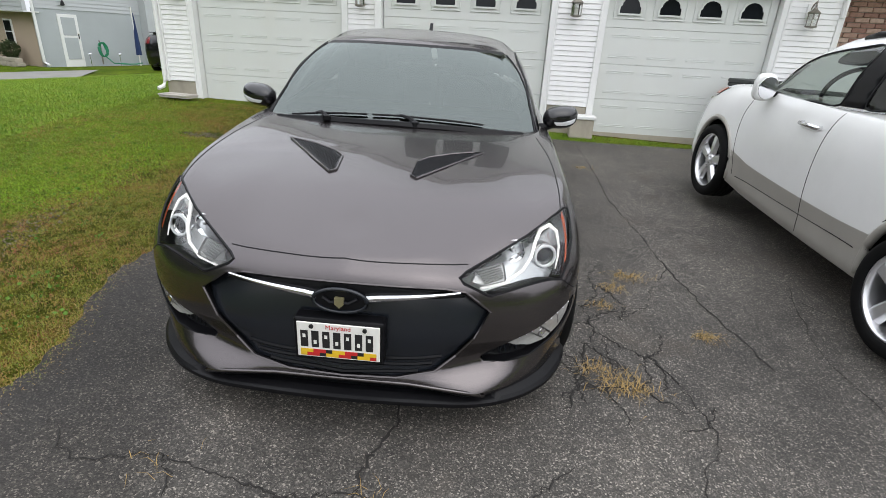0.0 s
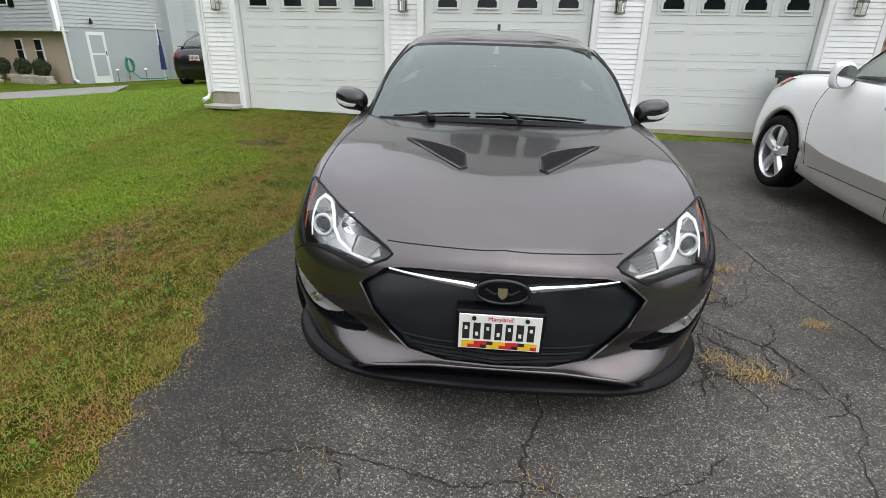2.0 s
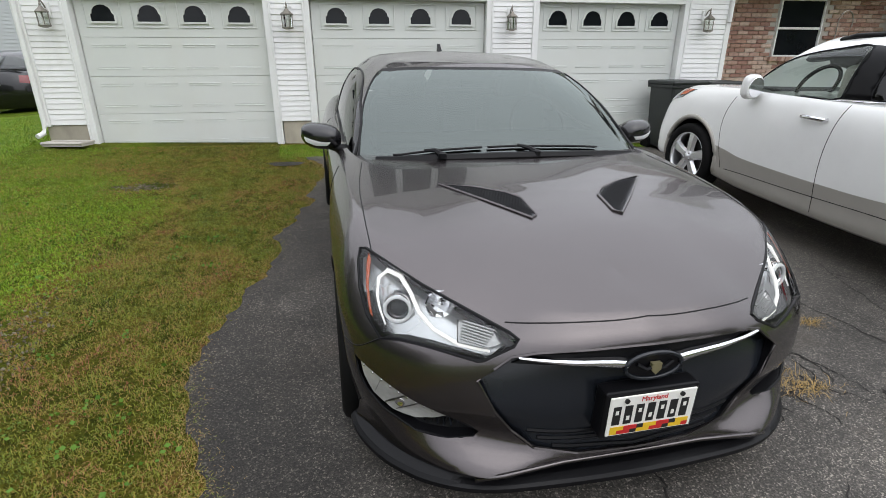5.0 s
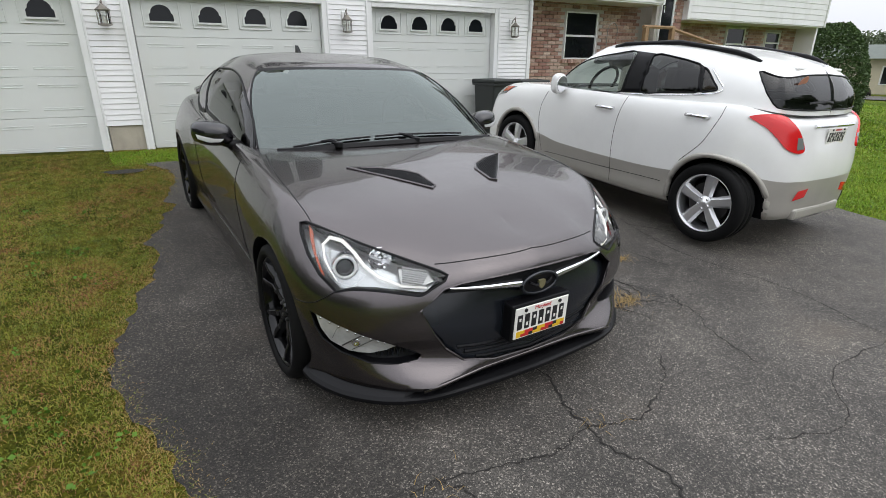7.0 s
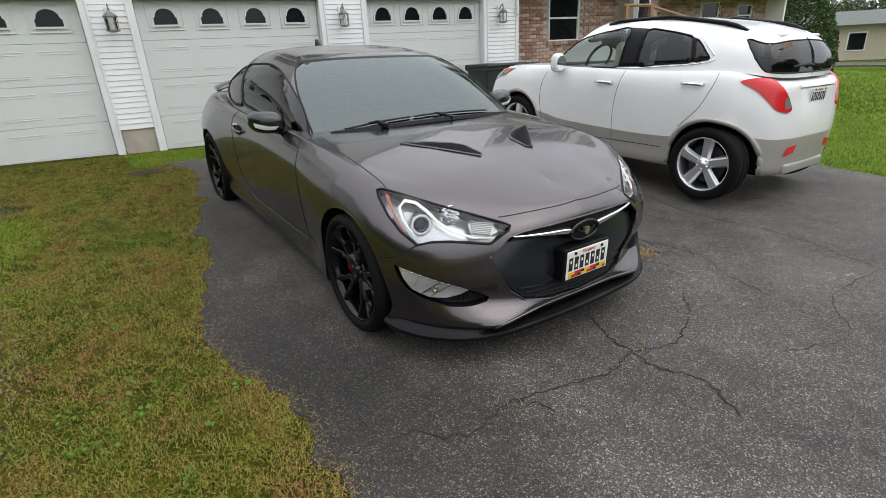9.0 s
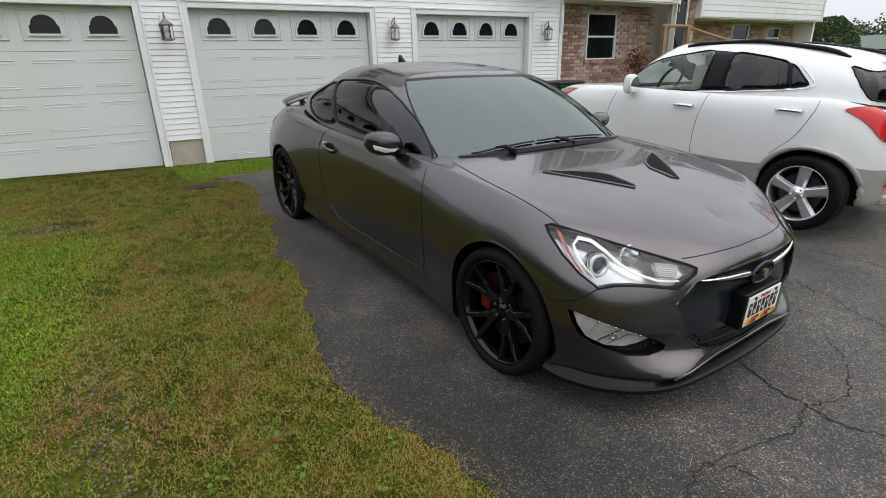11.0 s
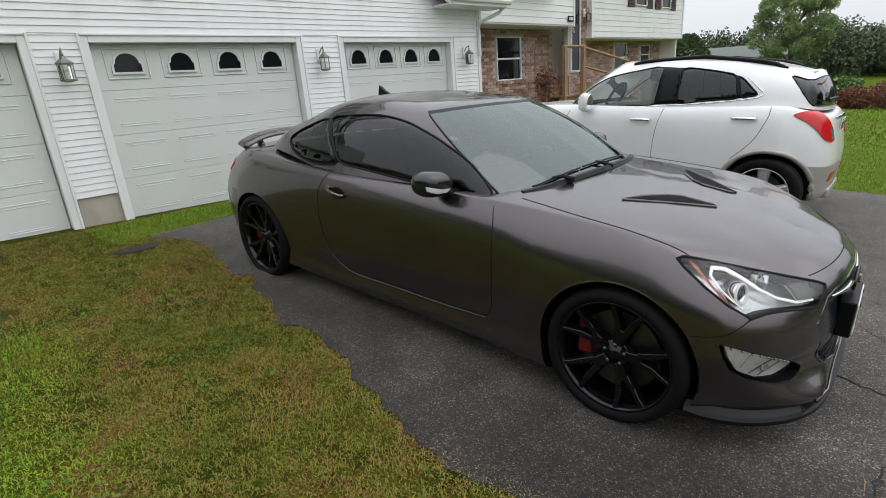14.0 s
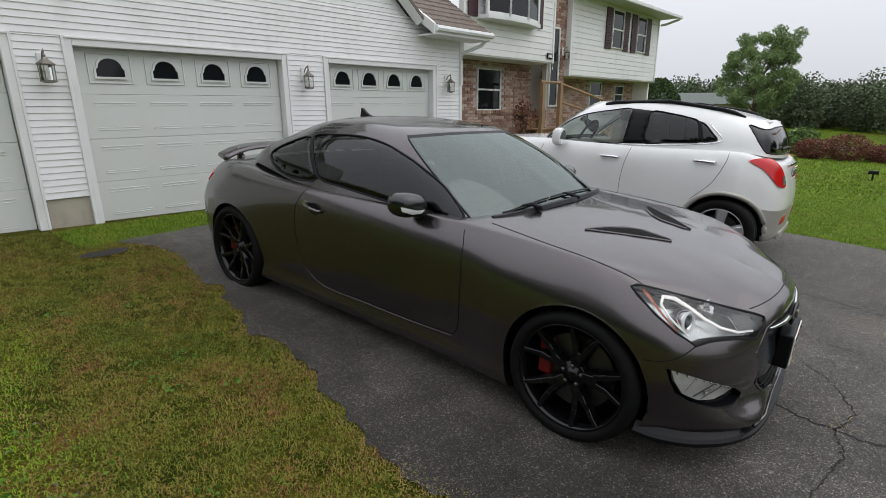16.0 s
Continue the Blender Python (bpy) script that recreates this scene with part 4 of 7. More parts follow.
C_BASE = ccurve((0, .50, .940), (.45, .55, .938), (.735, .66, .925), (.825, .72, .875), (.852, 1.35, .885), (.855, 1.95, .915), (.80, 2.52, .985), (.68, 2.88, 1.01), (.40, 3.02, 1.02), (0, 3.05, 1.02))
C_RAIL = ccurve((0, 1.215, 1.318), (.34, 1.24, 1.314), (.545, 1.32, 1.300), (.60, 1.40, 1.292), (.632, 1.75, 1.312), (.628, 2.15, 1.290), (.60, 2.45, 1.225), (.53, 2.58, 1.205), (.30, 2.58, 1.245), (0, 2.57, 1.262))
C_ROOF = ccurve((0, 1.26, 1.330), (.18, 1.36, 1.340), (.30, 1.50, 1.350), (.35, 1.62, 1.355), (.36, 1.85, 1.372), (.35, 2.1, 1.362), (.32, 2.28, 1.335), (.26, 2.38, 1.318), (.14, 2.44, 1.306), (0, 2.47, 1.300))
C_TOP = ccurve((0, 1.30, 1.338), (0, 1.40, 1.350), (0, 1.52, 1.360), (0, 1.64, 1.370), (0, 1.85, 1.384), (0, 2.05, 1.378), (0, 2.2, 1.358), (0, 2.3, 1.343), (0, 2.38, 1.326), (0, 2.43, 1.313))
CUS = steps((0, 1, 16), (1, 1.3, 14), (1.3, 2.8, 70), (2.8, 3.5, 30), (3.5, 5, 24))
CVS = steps((0, 1, 34), (1, 2, 8))
C_BASE, C_RAIL, C_ROOF, C_TOP = ([(u, (x * .965 + .008 * (x > 0), y, z)) for u, (x, y, z) in c] for c in (C_BASE, C_RAIL, C_ROOF, C_TOP))
cabin = surface([(0, C_BASE), (1, C_RAIL), (1.5, C_ROOF), (2, C_TOP)], CUS, CVS)
# bow the side glass outwards a little
for i, u in enumerate(CUS):
    for j, v in enumerate(CVS):
        if v < 1:
            k = math.sin(math.pi * v)
            w = 0.028 if u > 1 else 0.012
            cabin[i][j] = [cabin[i][j][0] + w * k * min(1, u), cabin[i][j][1] - (0.02 * k if u < 1 else 0), cabin[i][j][2] + 0.012 * k]


# side glass, as outlines seen square to the flank: how far back, how high
DOOR_GLASS = loop_round([(.70, .894), (.887, 1.047), (1.10, 1.148), (1.27, 1.204), (1.43, 1.245), (1.64, 1.271), (1.90, 1.264), (2.085, 1.238), (1.985, 1.11), (1.885, .99), (1.66, .966), (1.43, .947), (1.16, .925), (.92, .907)], 3)
QUARTER_GLASS = loop_round([(1.915, .985), (2.015, 1.105), (2.115, 1.234), (2.32, 1.188), (2.45, 1.138), (2.515, 1.10), (2.515, 1.06), (2.43, 1.006), (2.30, .972), (2.15, .957), (2.03, .958)], 3)
DOOR_IN, QUARTER_IN = shrunk(DOOR_GLASS, .012), shrunk(QUARTER_GLASS, .012)


def zone(i, j):
    u, v = 0.5 * (CUS[i] + CUS[i + 1]), 0.5 * (CVS[j] + CVS[j + 1])
    if u < 1.1 and v < 1:
        return "windscreen" if v < 0.95 else "header"
    if u > 4.0 and 0.05 < v < 0.97:
        return "rear_window"
    y, z = (cabin[i][j][k] + cabin[i + 1][j + 1][k] for k in (1, 2))
    if 1 < u < 4 and v < 1 and (inside(DOOR_IN, y / 2, z / 2) or inside(QUARTER_IN, y / 2, z / 2)):
        return "opening"
    return "shell"


for nm, mat, lab in (("windscreen", TINTMID, "large raked windscreen"), ("rear_window", TINT, "tinted rear window"), ("roof_shell", GREY, ""), ("header_strip", BLACKPL, "black band above the windscreen")):
    key = {"roof_shell": "shell", "header_strip": "header"}.get(nm, nm)
    part(nm, skin(cabin, pick=lambda i, j: zone(i, j) == key), mat, coupe, lab, smooth=True, normals=False)
cab_tree = BVHTree.FromPolygons([Vector((p[0] * s, p[1], p[2])) for s in (1, -1) for row in cabin for p in row],
                                [tuple(k * len(cabin) * len(CVS) + i * len(CVS) + j for i, j in ((a, b), (a + 1, b), (a + 1, b + 1), (a, b + 1))) for k in (0, 1) for a in range(len(cabin) - 1) for b in range(len(CVS) - 1)])

for sg in (1, -1):
    for nm, line in (("door_window", DOOR_GLASS), ("quarter_window", QUARTER_GLASS)):
        part(nm, patch(cab_tree, [(sg, y, z) for y, z in line], (-sg, 0, 0), .003, .006, .06), TINT, coupe, "dark tinted side glass", smooth=True)
        part("window_trim", tube([on(cab_tree, (sg, y, z), (-sg, 0, 0), .002) for y, z in line], .0065, 6, closed=True), BLACKPL, coupe, "black window surround", smooth=True)
    part("glass_divider", patch(cab_tree, [(sg, y, z) for y, z in ((1.882, .985), (1.985, 1.11), (2.082, 1.242), (2.120, 1.236), (2.018, 1.105), (1.918, .980))], (-sg, 0, 0), .004, .006, .06), BLACKPL, coupe, smooth=True)
    part("screen_seal", tube([(sg * cabin[21][j][0], cabin[21][j][1], cabin[21][j][2]) for j in range(1, 33)], .006, 6), BLACKPL, coupe, smooth=True)

# panel gaps
def gap(pts, way):
    part("panel_gap", seam(solid, pts, way), BLACKPL, coupe)


gap([(-.43, -.590, 1), (-.35, -.620, 1), (-.26, -.643, 1), (-.13, -.659, 1), (0, -.664, 1), (.13, -.659, 1), (.26, -.643, 1), (.35, -.620, 1), (.43, -.590, 1)], (0, 0, -1))
for sg in (1, -1):
    gap([(sg * .79, -.245, 1.0), (sg * .795, -.05, 1.0), (sg * .79, .25, 1.0), (sg * .755, .56, 1.0)], (0, 0, -1))
    out = (-sg, 0, 0)
    gap([(sg, .655, .885), (sg, .632, .80), (sg, .633, .625), (sg, .655, .374), (sg, .70, .285)], out)
    gap([(sg, .70, .285), (sg, .78, .275), (sg, 1.06, .27), (sg, 1.43, .272), (sg, 1.75, .272), (sg, 1.87, .295), (sg, 1.955, .35)], out)
    gap([(sg, 1.92, .93), (sg, 1.985, .86), (sg, 2.035, .78), (sg, 2.055, .62), (sg, 2.02, .45), (sg, 1.955, .35)], out)
    part("door_edge", seam(solid, [(sg, .72, .268), (sg, 1.06, .256), (sg, 1.43, .258), (sg, 1.76, .26), (sg, 1.89, .288), (sg, 1.97, .35)], out, .004), GREY, coupe, smooth=True)
    gap([(sg * .81, -.49, .607), (sg * .86, -.42, .55), (sg * .90, -.36, .53), (sg * .92, -.325, .525)], (-sg * 0.8, 0.6, 0))
    gap([(sg, 3.22, .50), (sg, 3.32, .60), (sg, 3.44, .74)], out)

# bonnet vents
VENT = [(.465, .185), (.33, .135), (.215, .06), (.168, .0), (.160, -.14), (.185, -.165), (.30, -.03)]
for sg in (1, -1):
    out = [(sg * x, y, 1.1) for x, y in VENT]
    vent = part("bonnet_vent", patch(solid, out, (0, 0, -1), 0.002, 0.01), MATTE, coupe, "black honeycomb bonnet vent")
    bm = bmesh.new()
    field = shrunk(VENT, .006)
    for a in range(26):
        for b in range(24):
            x, y = .155 + .0125 * a + .006 * (b % 2), -.17 + .0155 * b
            for d in (-.0065, .0065):
                if inside(field, x - d, y - .0078) and inside(field, x + d, y + .0078):
                    tube([on(solid, (sg * (x - d), y - .0078, 1.1), (0, 0, -1), .005), on(solid, (sg * (x + d), y + .0078, 1.1), (0, 0, -1), .005)], .0014, 4, bm)
    part("vent_mesh", bm, BLACKPL, vent)
    bm = tube([on(solid, (sg * x, y, 1.1), (0, 0, -1), 0.004) for x, y in VENT], 0.005, 6, closed=True)
    part("vent_lip", bm, GREY, vent)

# head lamps: a housing sunk in the wing, its fittings, and a clear cover flush with the paint
for sg in (-1, 1):
    way = lamp_way(sg)
    q = [(sg * x, y, z) for x, y, z in LAMP]

    def P(x, y, z, lift=-0.022):
        return on(solid, (sg * x, y, z), way, lift)
    lamp = part("headlamp", patch(solid, q, way, -0.060, 0.01), HLDARK, coupe, "clear projector headlamp with white daytime strip")
    part("lamp_cover", patch(solid, q, way, 0.0015, 0.004), CLEAR, lamp, "clear lens cover", smooth=True).visible_shadow = False
    part("lamp_seal", tube([on(solid, p, way, 0.0) for p in q], 0.0055, 6, closed=True), BLACKPL, lamp)
    strip = ((.795, -.463, .648), (.806, -.42, .68), (.806, -.376, .71), (.79, -.327, .753), (.753, -.318, .775), (.711, -.351, .767), (.687, -.408, .734), (.671, -.469, .694), (.639, -.529, .662), (.575, -.597, .637), (.495, -.646, .630))
    part("daytime_strip", tube([P(*p) for p in strip], [.0025, .0035, .004, .006, .0085, .0085, .007, .0065, .006, .006, .004], 8), DRL, lamp, "white light strip", smooth=True)
    c, nrm = P(.744, -.425, .697, -0.046), -way
    face = Vector((0, -0.95, 0.05)) * 0.6 + 0.4 * nrm
    rot = face.to_track_quat("Z", "Y").to_matrix().to_4x4()
    part("projector_ring", turn_bm(lathe([(.050, -.03), (.049, .012), (.043, .02), (.035, .015), (.030, -.004)], 32), Matrix.Translation(c) @ rot), CHROME, lamp, smooth=True)
    # white ring: the chrome rim's bright sheen put in as colour
    part("halo_ring", turn_bm(tube([(.041 * math.cos(t), .041 * math.sin(t), .019) for t in (2 * math.pi * k / 32 for k in range(32))], .0062, 6, closed=True), Matrix.Translation(c) @ rot), BRIGHTWHITE, lamp, "white ring round the lens for the chrome's bright sheen", smooth=True)
    part("projector_lens", turn_bm(lathe([(.031, -.004), (.030, .010), (.02, .019), (.001, .023)], 24), Matrix.Translation(c) @ rot), PANE, lamp, "dark glass lens ball", smooth=True)
    c2 = P(.605, -.47, .728, -0.040)
    bowl = part("reflector_bowl", turn_bm(lathe([(.047, -.012), (.048, .012), (.044, .014), (.03, .003), (.012, -.003), (.01, .014), (.001, .016)], 10), Matrix.Translation(c2) @ rot), CHROME, lamp)
    bm = bmesh.new()
    for k in range(7):
        tube([P(.568 - .002 * k, -.57, .698 - .0085 * k, -.012), P(.478 + .003 * k, -.62, .684 - .0075 * k, -.012)], .0034, 5, bm)
    part("lens_rib", bm, CLEARLENS, lamp)
    part("inner_lens", patch(solid, [(sg * x, y, z) for x, y, z in ((.58, -.56, .703), (.475, -.60, .690), (.455, -.64, .655), (.51, -.64, .640), (.575, -.59, .643))], way, -.020, .01), CLEARLENS, lamp, "ribbed silver turn lens")
    amber = [(sg * x, y, z) for x, y, z in ((.852, -.255, .803), (.834, -.278, .788), (.848, -.35, .720), (.846, -.425, .655), (.853, -.41, .662), (.866, -.345, .722), (.866, -.285, .778))]
    part("side_reflector", patch(solid, amber, (-sg * 0.9, 0.4, -0.1), -0.008, 0.006), AMBER, lamp, "amber side reflector")

# grille, chrome bars, badge, plate
bm = patch(solid, [(x * 1.01, -1, .46 + (z - .46) * 1.01) for x, z in GRILLE], (0, 1, 0), -0.014, 0.05)
for v in bm.verts:
    v.co.y += .055 * max(0, (v.co.z - .40) / .24) ** 1.3
grille = part("grille", bm, MATTE, coupe, "satin black grille panel", smooth=True)
bm = bmesh.new()
for z, w in ((.345, .365), (.317, .33), (.290, .28)):
    tube([on(solid, (w * (i / 6 - 1), -1, z - 0.02 * (1 - abs(i / 6 - 1))), (0, 1, 0), -0.014) for i in range(13)], 0.008, 6, bm)
part("grille_slat", bm, BLACKPL, grille)
part("grille_lip", tube([on(solid, (x, -1, z), (0, 1, 0), -0.002) for x, z in GRILLE], 0.006, 6, closed=True), GREY, grille)
part("grille_upper", patch(solid, [(x, -1, z) for x, z in ((-.36, .628), (0, .637), (.36, .628), (.43, .600), (.1, .588), (0, .585), (-.1, .588), (-.43, .600))], (0, 1, 0), -0.012, 0.02), BLACKPL, grille)
for sg in (-1, 1):
    bm = bmesh.new()
    sec = []
    for t in range(9):
        x = .085 + .325 * t / 8
        z = .586 + .033 * (t / 8) ** 0.7
        h = .017 * (1 - t / 8) ** 0.9 + .003
        p = on(solid, (sg * x, -1, z), (0, 1, 0), 0.004)
        sec.append([bm.verts.new(p + Vector(d)) for d in ((0, .012, -h), (0, -.004, -h * .6), (0, -.006, h * .5), (0, .012, h))])
    for a, b in zip(sec, sec[1:]):
        for i in range(4):
            bm.faces.new((a[i], a[(i + 1) % 4], b[(i + 1) % 4], b[i]))
    part("chrome_bar", bm, CHROME, grille, "polished chrome wing bar", smooth=True)
c = on(solid, (0, -1, .580), (0, 1, 0), 0.0)
ov = [(c.x + .095 * math.cos(a), c.y - .006, c.z + .045 * math.sin(a)) for a in (2 * math.pi * i / 28 for i in range(28))]
badge = part("badge", tube(ov, 0.0075, 8, closed=True), MATTE, coupe, "black oval nose badge", smooth=True)
part("badge_field", prism([(p[0], p[2]) for p in ov], c.y - .004, c.y + .03), BLACKPL, badge)
part("badge_wing", tube([(c.x - .06, c.y - .008, c.z + .012), (c.x - .03, c.y - .014, c.z - .004), (c.x, c.y - .014, c.z + .004), (c.x + .03, c.y - .014, c.z - .004), (c.x + .06, c.y - .008, c.z + .012)], .007, 6), BLACKPL, badge)
part("badge_shield", prism([(-.016, c.z + .017), (.016, c.z + .017), (.016, c.z - .006), (0, c.z - .022), (-.016, c.z - .006)], c.y - .022, c.y - .008), worn("brass_shield", (.30, .27, .15), .35, metal=.6), badge, "small brass-coloured shield")


def number_plate(car, m, w=.305, h=.152, flag=True):
    """A plate with dark bars for its writing."""
    pl = part("number_plate", turn_bm(box((-w / 2, -.003, -h / 2), (w / 2, .003, h / 2), .002, 1), m), PLATE, car, "white number plate with black characters")

    def bar(nm, x0, z0, x1, z1, mat, d=-.0045):
        part(nm, turn_bm(box((x0, d, z0), (x1, -.002, z1)), m), mat, pl)
    cw = w * .088
    for i in range(7):
        x = -w * .455 + i * w * .131
        bar("character_bar", x, -h * .20, x + cw, h * .27, INK)
        if i % 2:
            bar("character_gap", x + cw * .3, -h * .10, x + cw * .7, h * .01, PLATE, -.0052)
        else:
            bar("character_gap", x + cw * .3, h * .07, x + cw * .7, h * .17, PLATE, -.0052)
    if flag:
        cu = bpy.data.curves.new("state_name", "FONT")
        cu.body, cu.size, cu.align_x, cu.extrude = "Maryland", h * .17, "CENTER", .0006
        tmp = bpy.data.objects.new("state_name", cu)
        me = bpy.data.meshes.new_from_object(tmp)
        bpy.data.objects.remove(tmp)
        me.transform(m @ Matrix.Translation((0, -.0042, h * .345)) @ Matrix.Rotation(radians(90), 4, "X"))
        me.materials.append(PLRED)
        new("state_name", me).parent = pl
    else:
        bar("title_bar", -w * .16, h * .36, w * .16, h * .43, PLRED)
    if flag:
        for i in range(12):
            x = -w * .46 + i * w * .0767
            for j in range(2):
                bar("flag_check", x, -h * (.46 - .10 * j), x + w * .0767, -h * (.36 - .10 * j), (PLGOLD, INK, PLRED, PLGOLD, PLRED)[(i * 2 + j * 3) % 5])
    for sx in (-1, 1):
        part("plate_screw", turn_bm(lathe([(.008, -.008), (.008, .001)], 12, "Y"), m @ Matrix.Translation((sx * w * .32, 0, h * .40))), INK, pl)
    return pl


part("plate_holder", box((-.160, -.762, .346), (.160, -.70, .516), .008), BLACKPL, coupe)
number_plate(coupe, Matrix.Translation((0, -.766, .433)), .293, .143)

# fog lamps in their pockets
for sg in (-1, 1):
    way = fog_way(sg)

    def F(x, z, lift):
        return on(solid, on(solid, (sg * x, -1, z), (0, 1, 0)), way, lift)
    pocket = part("fog_pocket", patch(solid, [F(x, z, 0) for x, z in FOGHOLE], way, -0.042, 0.01), BLACKPL, coupe, "black mesh pocket")
    bm = bmesh.new()
    for k in range(9):
        tube([F(.72 - .022 * k, .345 - .002 * k, -.030), F(.70 - .020 * k, .415 - .010 * k, -.030)], .003, 4, bm)
        tube([F(.72 - .022 * k, .345 - .002 * k, -.030), F(.74 - .024 * k, .42 - .010 * k, -.030)], .003, 4, bm)
    part("pocket_mesh", bm, MATTE, pocket)
    lens = part("fog_lamp", patch(solid, [F(x, z, 0) for x, z in ((.858, .499), (.81, .478), (.74, .447), (.66, .412), (.60, .383), (.64, .366), (.70, .356), (.765, .360), (.82, .392), (.848, .445))], way, -0.007, 0.03), SIGNAL, coupe, "clear fog lamp with a row of small diodes")
    for k in range(9):
        p = F(.845 - .0245 * k, .489 - .0105 * k, -0.004)
        part("diode", turn_bm(lathe([(.0055, -.004), (.005, .002), (.002, .004)], 8), Matrix.Translation(p) @ (-way).to_track_quat("Z", "Y").to_matrix().to_4x4()), CHROME, lens)
    for x0, z0, x1, z1, r in ((.73, .437, .785, .378, .003), (.80, .465, .815, .405, .001), (.69, .42, .755, .366, .0015)):
        part("lens_divider", tube([F(x0, z0, -.006), F(x1, z1, -.006)], r, 5), STEEL, lens)
    bowl = F(.742, .402, -.004)
    part("bulb_ring", turn_bm(lathe([(.014, -.004), (.017, .002), (.014, .003), (.008, -.002)], 16), Matrix.Translation(bowl) @ (-way).to_track_quat("Z", "Y").to_matrix().to_4x4()), CHROME, lens, smooth=True)
    part("fog_frame", tube([F(x, z, -.004) for x, z in FOGHOLE], .004, 6, closed=True), BLACKPL, coupe, smooth=True)

# black air dam and front splitter with raised outer blades
part("air_dam", patch(solid, [(x, -1, z) for x, z in ((-.60, .165), (-.52, .200), (-.45, .222), (-.25, .236), (0, .238), (.25, .236), (.45, .222), (.52, .200), (.60, .165))], (0, 1, 0), .003, .02), BLACKPL, coupe, "black lower air dam")
part("bumper_lip", tube([on(solid, (x, -1, z), (0, 1, 0), .004) for x, z in ((-.53, .210), (-.45, .232), (-.25, .246), (0, .248), (.25, .246), (.45, .232), (.53, .210))], .008, 6), GREY, coupe, smooth=True)
bm = bmesh.new()
lipk = [(-.89, -.31, .172), (-.876, -.38, .166), (-.84, -.46, .160), (-.775, -.555, .158), (-.66, -.655, .158), (-.50, -.722, .158), (-.28, -.748, .160), (0, -.758, .160)]
lipk = lipk + flip(lipk[:-1])[::-1]
sec = []
for i in range(len(lipk) * 6 - 5):
    x, y, z = spline([(k, p) for k, p in enumerate(lipk)], i / 6)
    inw = Vector((x, y + 0.25, 0)).normalized()
    ins = Vector((x, y, 0)) - inw * 0.20
    rise = .032 if abs(x) > .60 else .014
    sec.append([bm.verts.new(v) for v in ((x, y, z), (x, y, z + .016), (x - inw.x * .012, y - inw.y * .012, z + .016 + rise * .4), (x - inw.x * .04, y - inw.y * .04, z + .016 + rise), (ins.x, ins.y, z + .022 + rise), (ins.x, ins.y, z))])
for a, b in zip(sec, sec[1:]):
    for i in range(6):
        bm.faces.new((a[i], a[(i + 1) % 6], b[(i + 1) % 6], b[i]))
bm.faces.new(sec[0])
bm.faces.new(sec[-1][::-1])
part("front_splitter", bm, BLACKPL, coupe, "black front lip splitter")

# mirrors, handles, wipers, aerial, tail
for sg in (-1, 1):
    bm = bmesh.new()
    bmesh.ops.create_icosphere(bm, subdivisions=4, radius=1)
    for v in bm.verts:
        x, y, z = v.co
        v.co = (.105 * math.copysign(abs(x) ** .75, x) - .01 * y, .078 * y + .03 * x + (.03 if y > 0 else 0) * 0, .068 * math.copysign(abs(z) ** .8, z) + .012 * x)
        v.co.y = min(v.co.y, .052)
        v.co = Vector((sg * v.co.x, v.co.y, v.co.z)) + Vector((sg * .935, .985, .972))
    mir = part("door_mirror", bm, BLACKPAINT, coupe, "gloss black door mirror", smooth=True)
    part("mirror_stalk", tube([(sg * .80, .93, .905), (sg * .86, .96, .912), (sg * .92, .985, .93)], [.03, .022, .022], 8), BLACKPL, mir, smooth=True)
    part("mirror_glass", turn_bm(lathe([(1, -.002), (1, .001), (.97, .003)], 28, "Y"), Matrix.Translation((sg * .935, 1.037, .972)) @ Matrix.Diagonal((.085, 1, .052, 1))), CHROME, mir)
    tr = tree_of(mir)
    part("turn_signal", patch(tr, [(sg * x, .9, z) for x, z in ((1.037, .976), (1.0, .968), (.94, .954), (.89, .952), (.91, .934), (.97, .934), (1.03, .952))], (-sg * .35, 1, 0), .003, .004, .015), BRIGHTWHITE, mir, "clear turn signal strip")
    h = on(solid, (sg, 1.83, .81), (-sg, 0, 0), 0)
    hd = part("door_handle", tube([(h.x - sg * .005, 1.755, .800), (h.x + sg * .026, 1.77, .802), (h.x + sg * .03, 1.83, .812), (h.x + sg * .026, 1.89, .825), (h.x - sg * .005, 1.905, .828)], [.013, .012, .012, .012, .012], 8), GREY, coupe, smooth=True)
    part("handle_cup", turn_bm(lathe([(.052, -.004), (.05, .004), (.046, .0045)], 24, "X"), Matrix.Translation((h.x + sg * .001, 1.83, .808)) @ Matrix.Diagonal((1, 1.15, .75, 1))), BLACKPL, hd)
    part("key_ring", turn_bm(lathe([(.016, -.003), (.015, .006), (.004, .007)], 16, "X"), Matrix.Translation((h.x + sg * .005, 1.93, .832))), CHROME, hd)
    tl = [(sg * x, y, z) for x, y, z in ((.83, 3.32, .86), (.70, 3.45, .90), (.52, 3.54, .90), (.55, 3.58, .80), (.74, 3.49, .775), (.84, 3.37, .80))]
    part("tail_lamp", patch(solid, tl, (-sg * .5, -.85, 0), .006, .01), REDLENS, coupe, "red tail lamp")
    for ya, za, ra in ARCHES:
        part("wheel_arch_lip", tube([on(solid, (sg, ya + (ra + .004) * math.cos(a), za + (ra + .004) * math.sin(a)), (-sg, 0, 0), -.003) for a in (math.pi * (-.05 + 1.1 * i / 28) for i in range(29))], .004, 6), GREY, coupe, smooth=True)
part("cowl", tube([on(cab_tree, (-.72 + .08 * i, .56, .95), (0, 1, -.3), .0) + Vector((0, -.035, -.012)) for i in range(19)], .022, 6), BLACKPL, coupe, "black plastic scuttle")
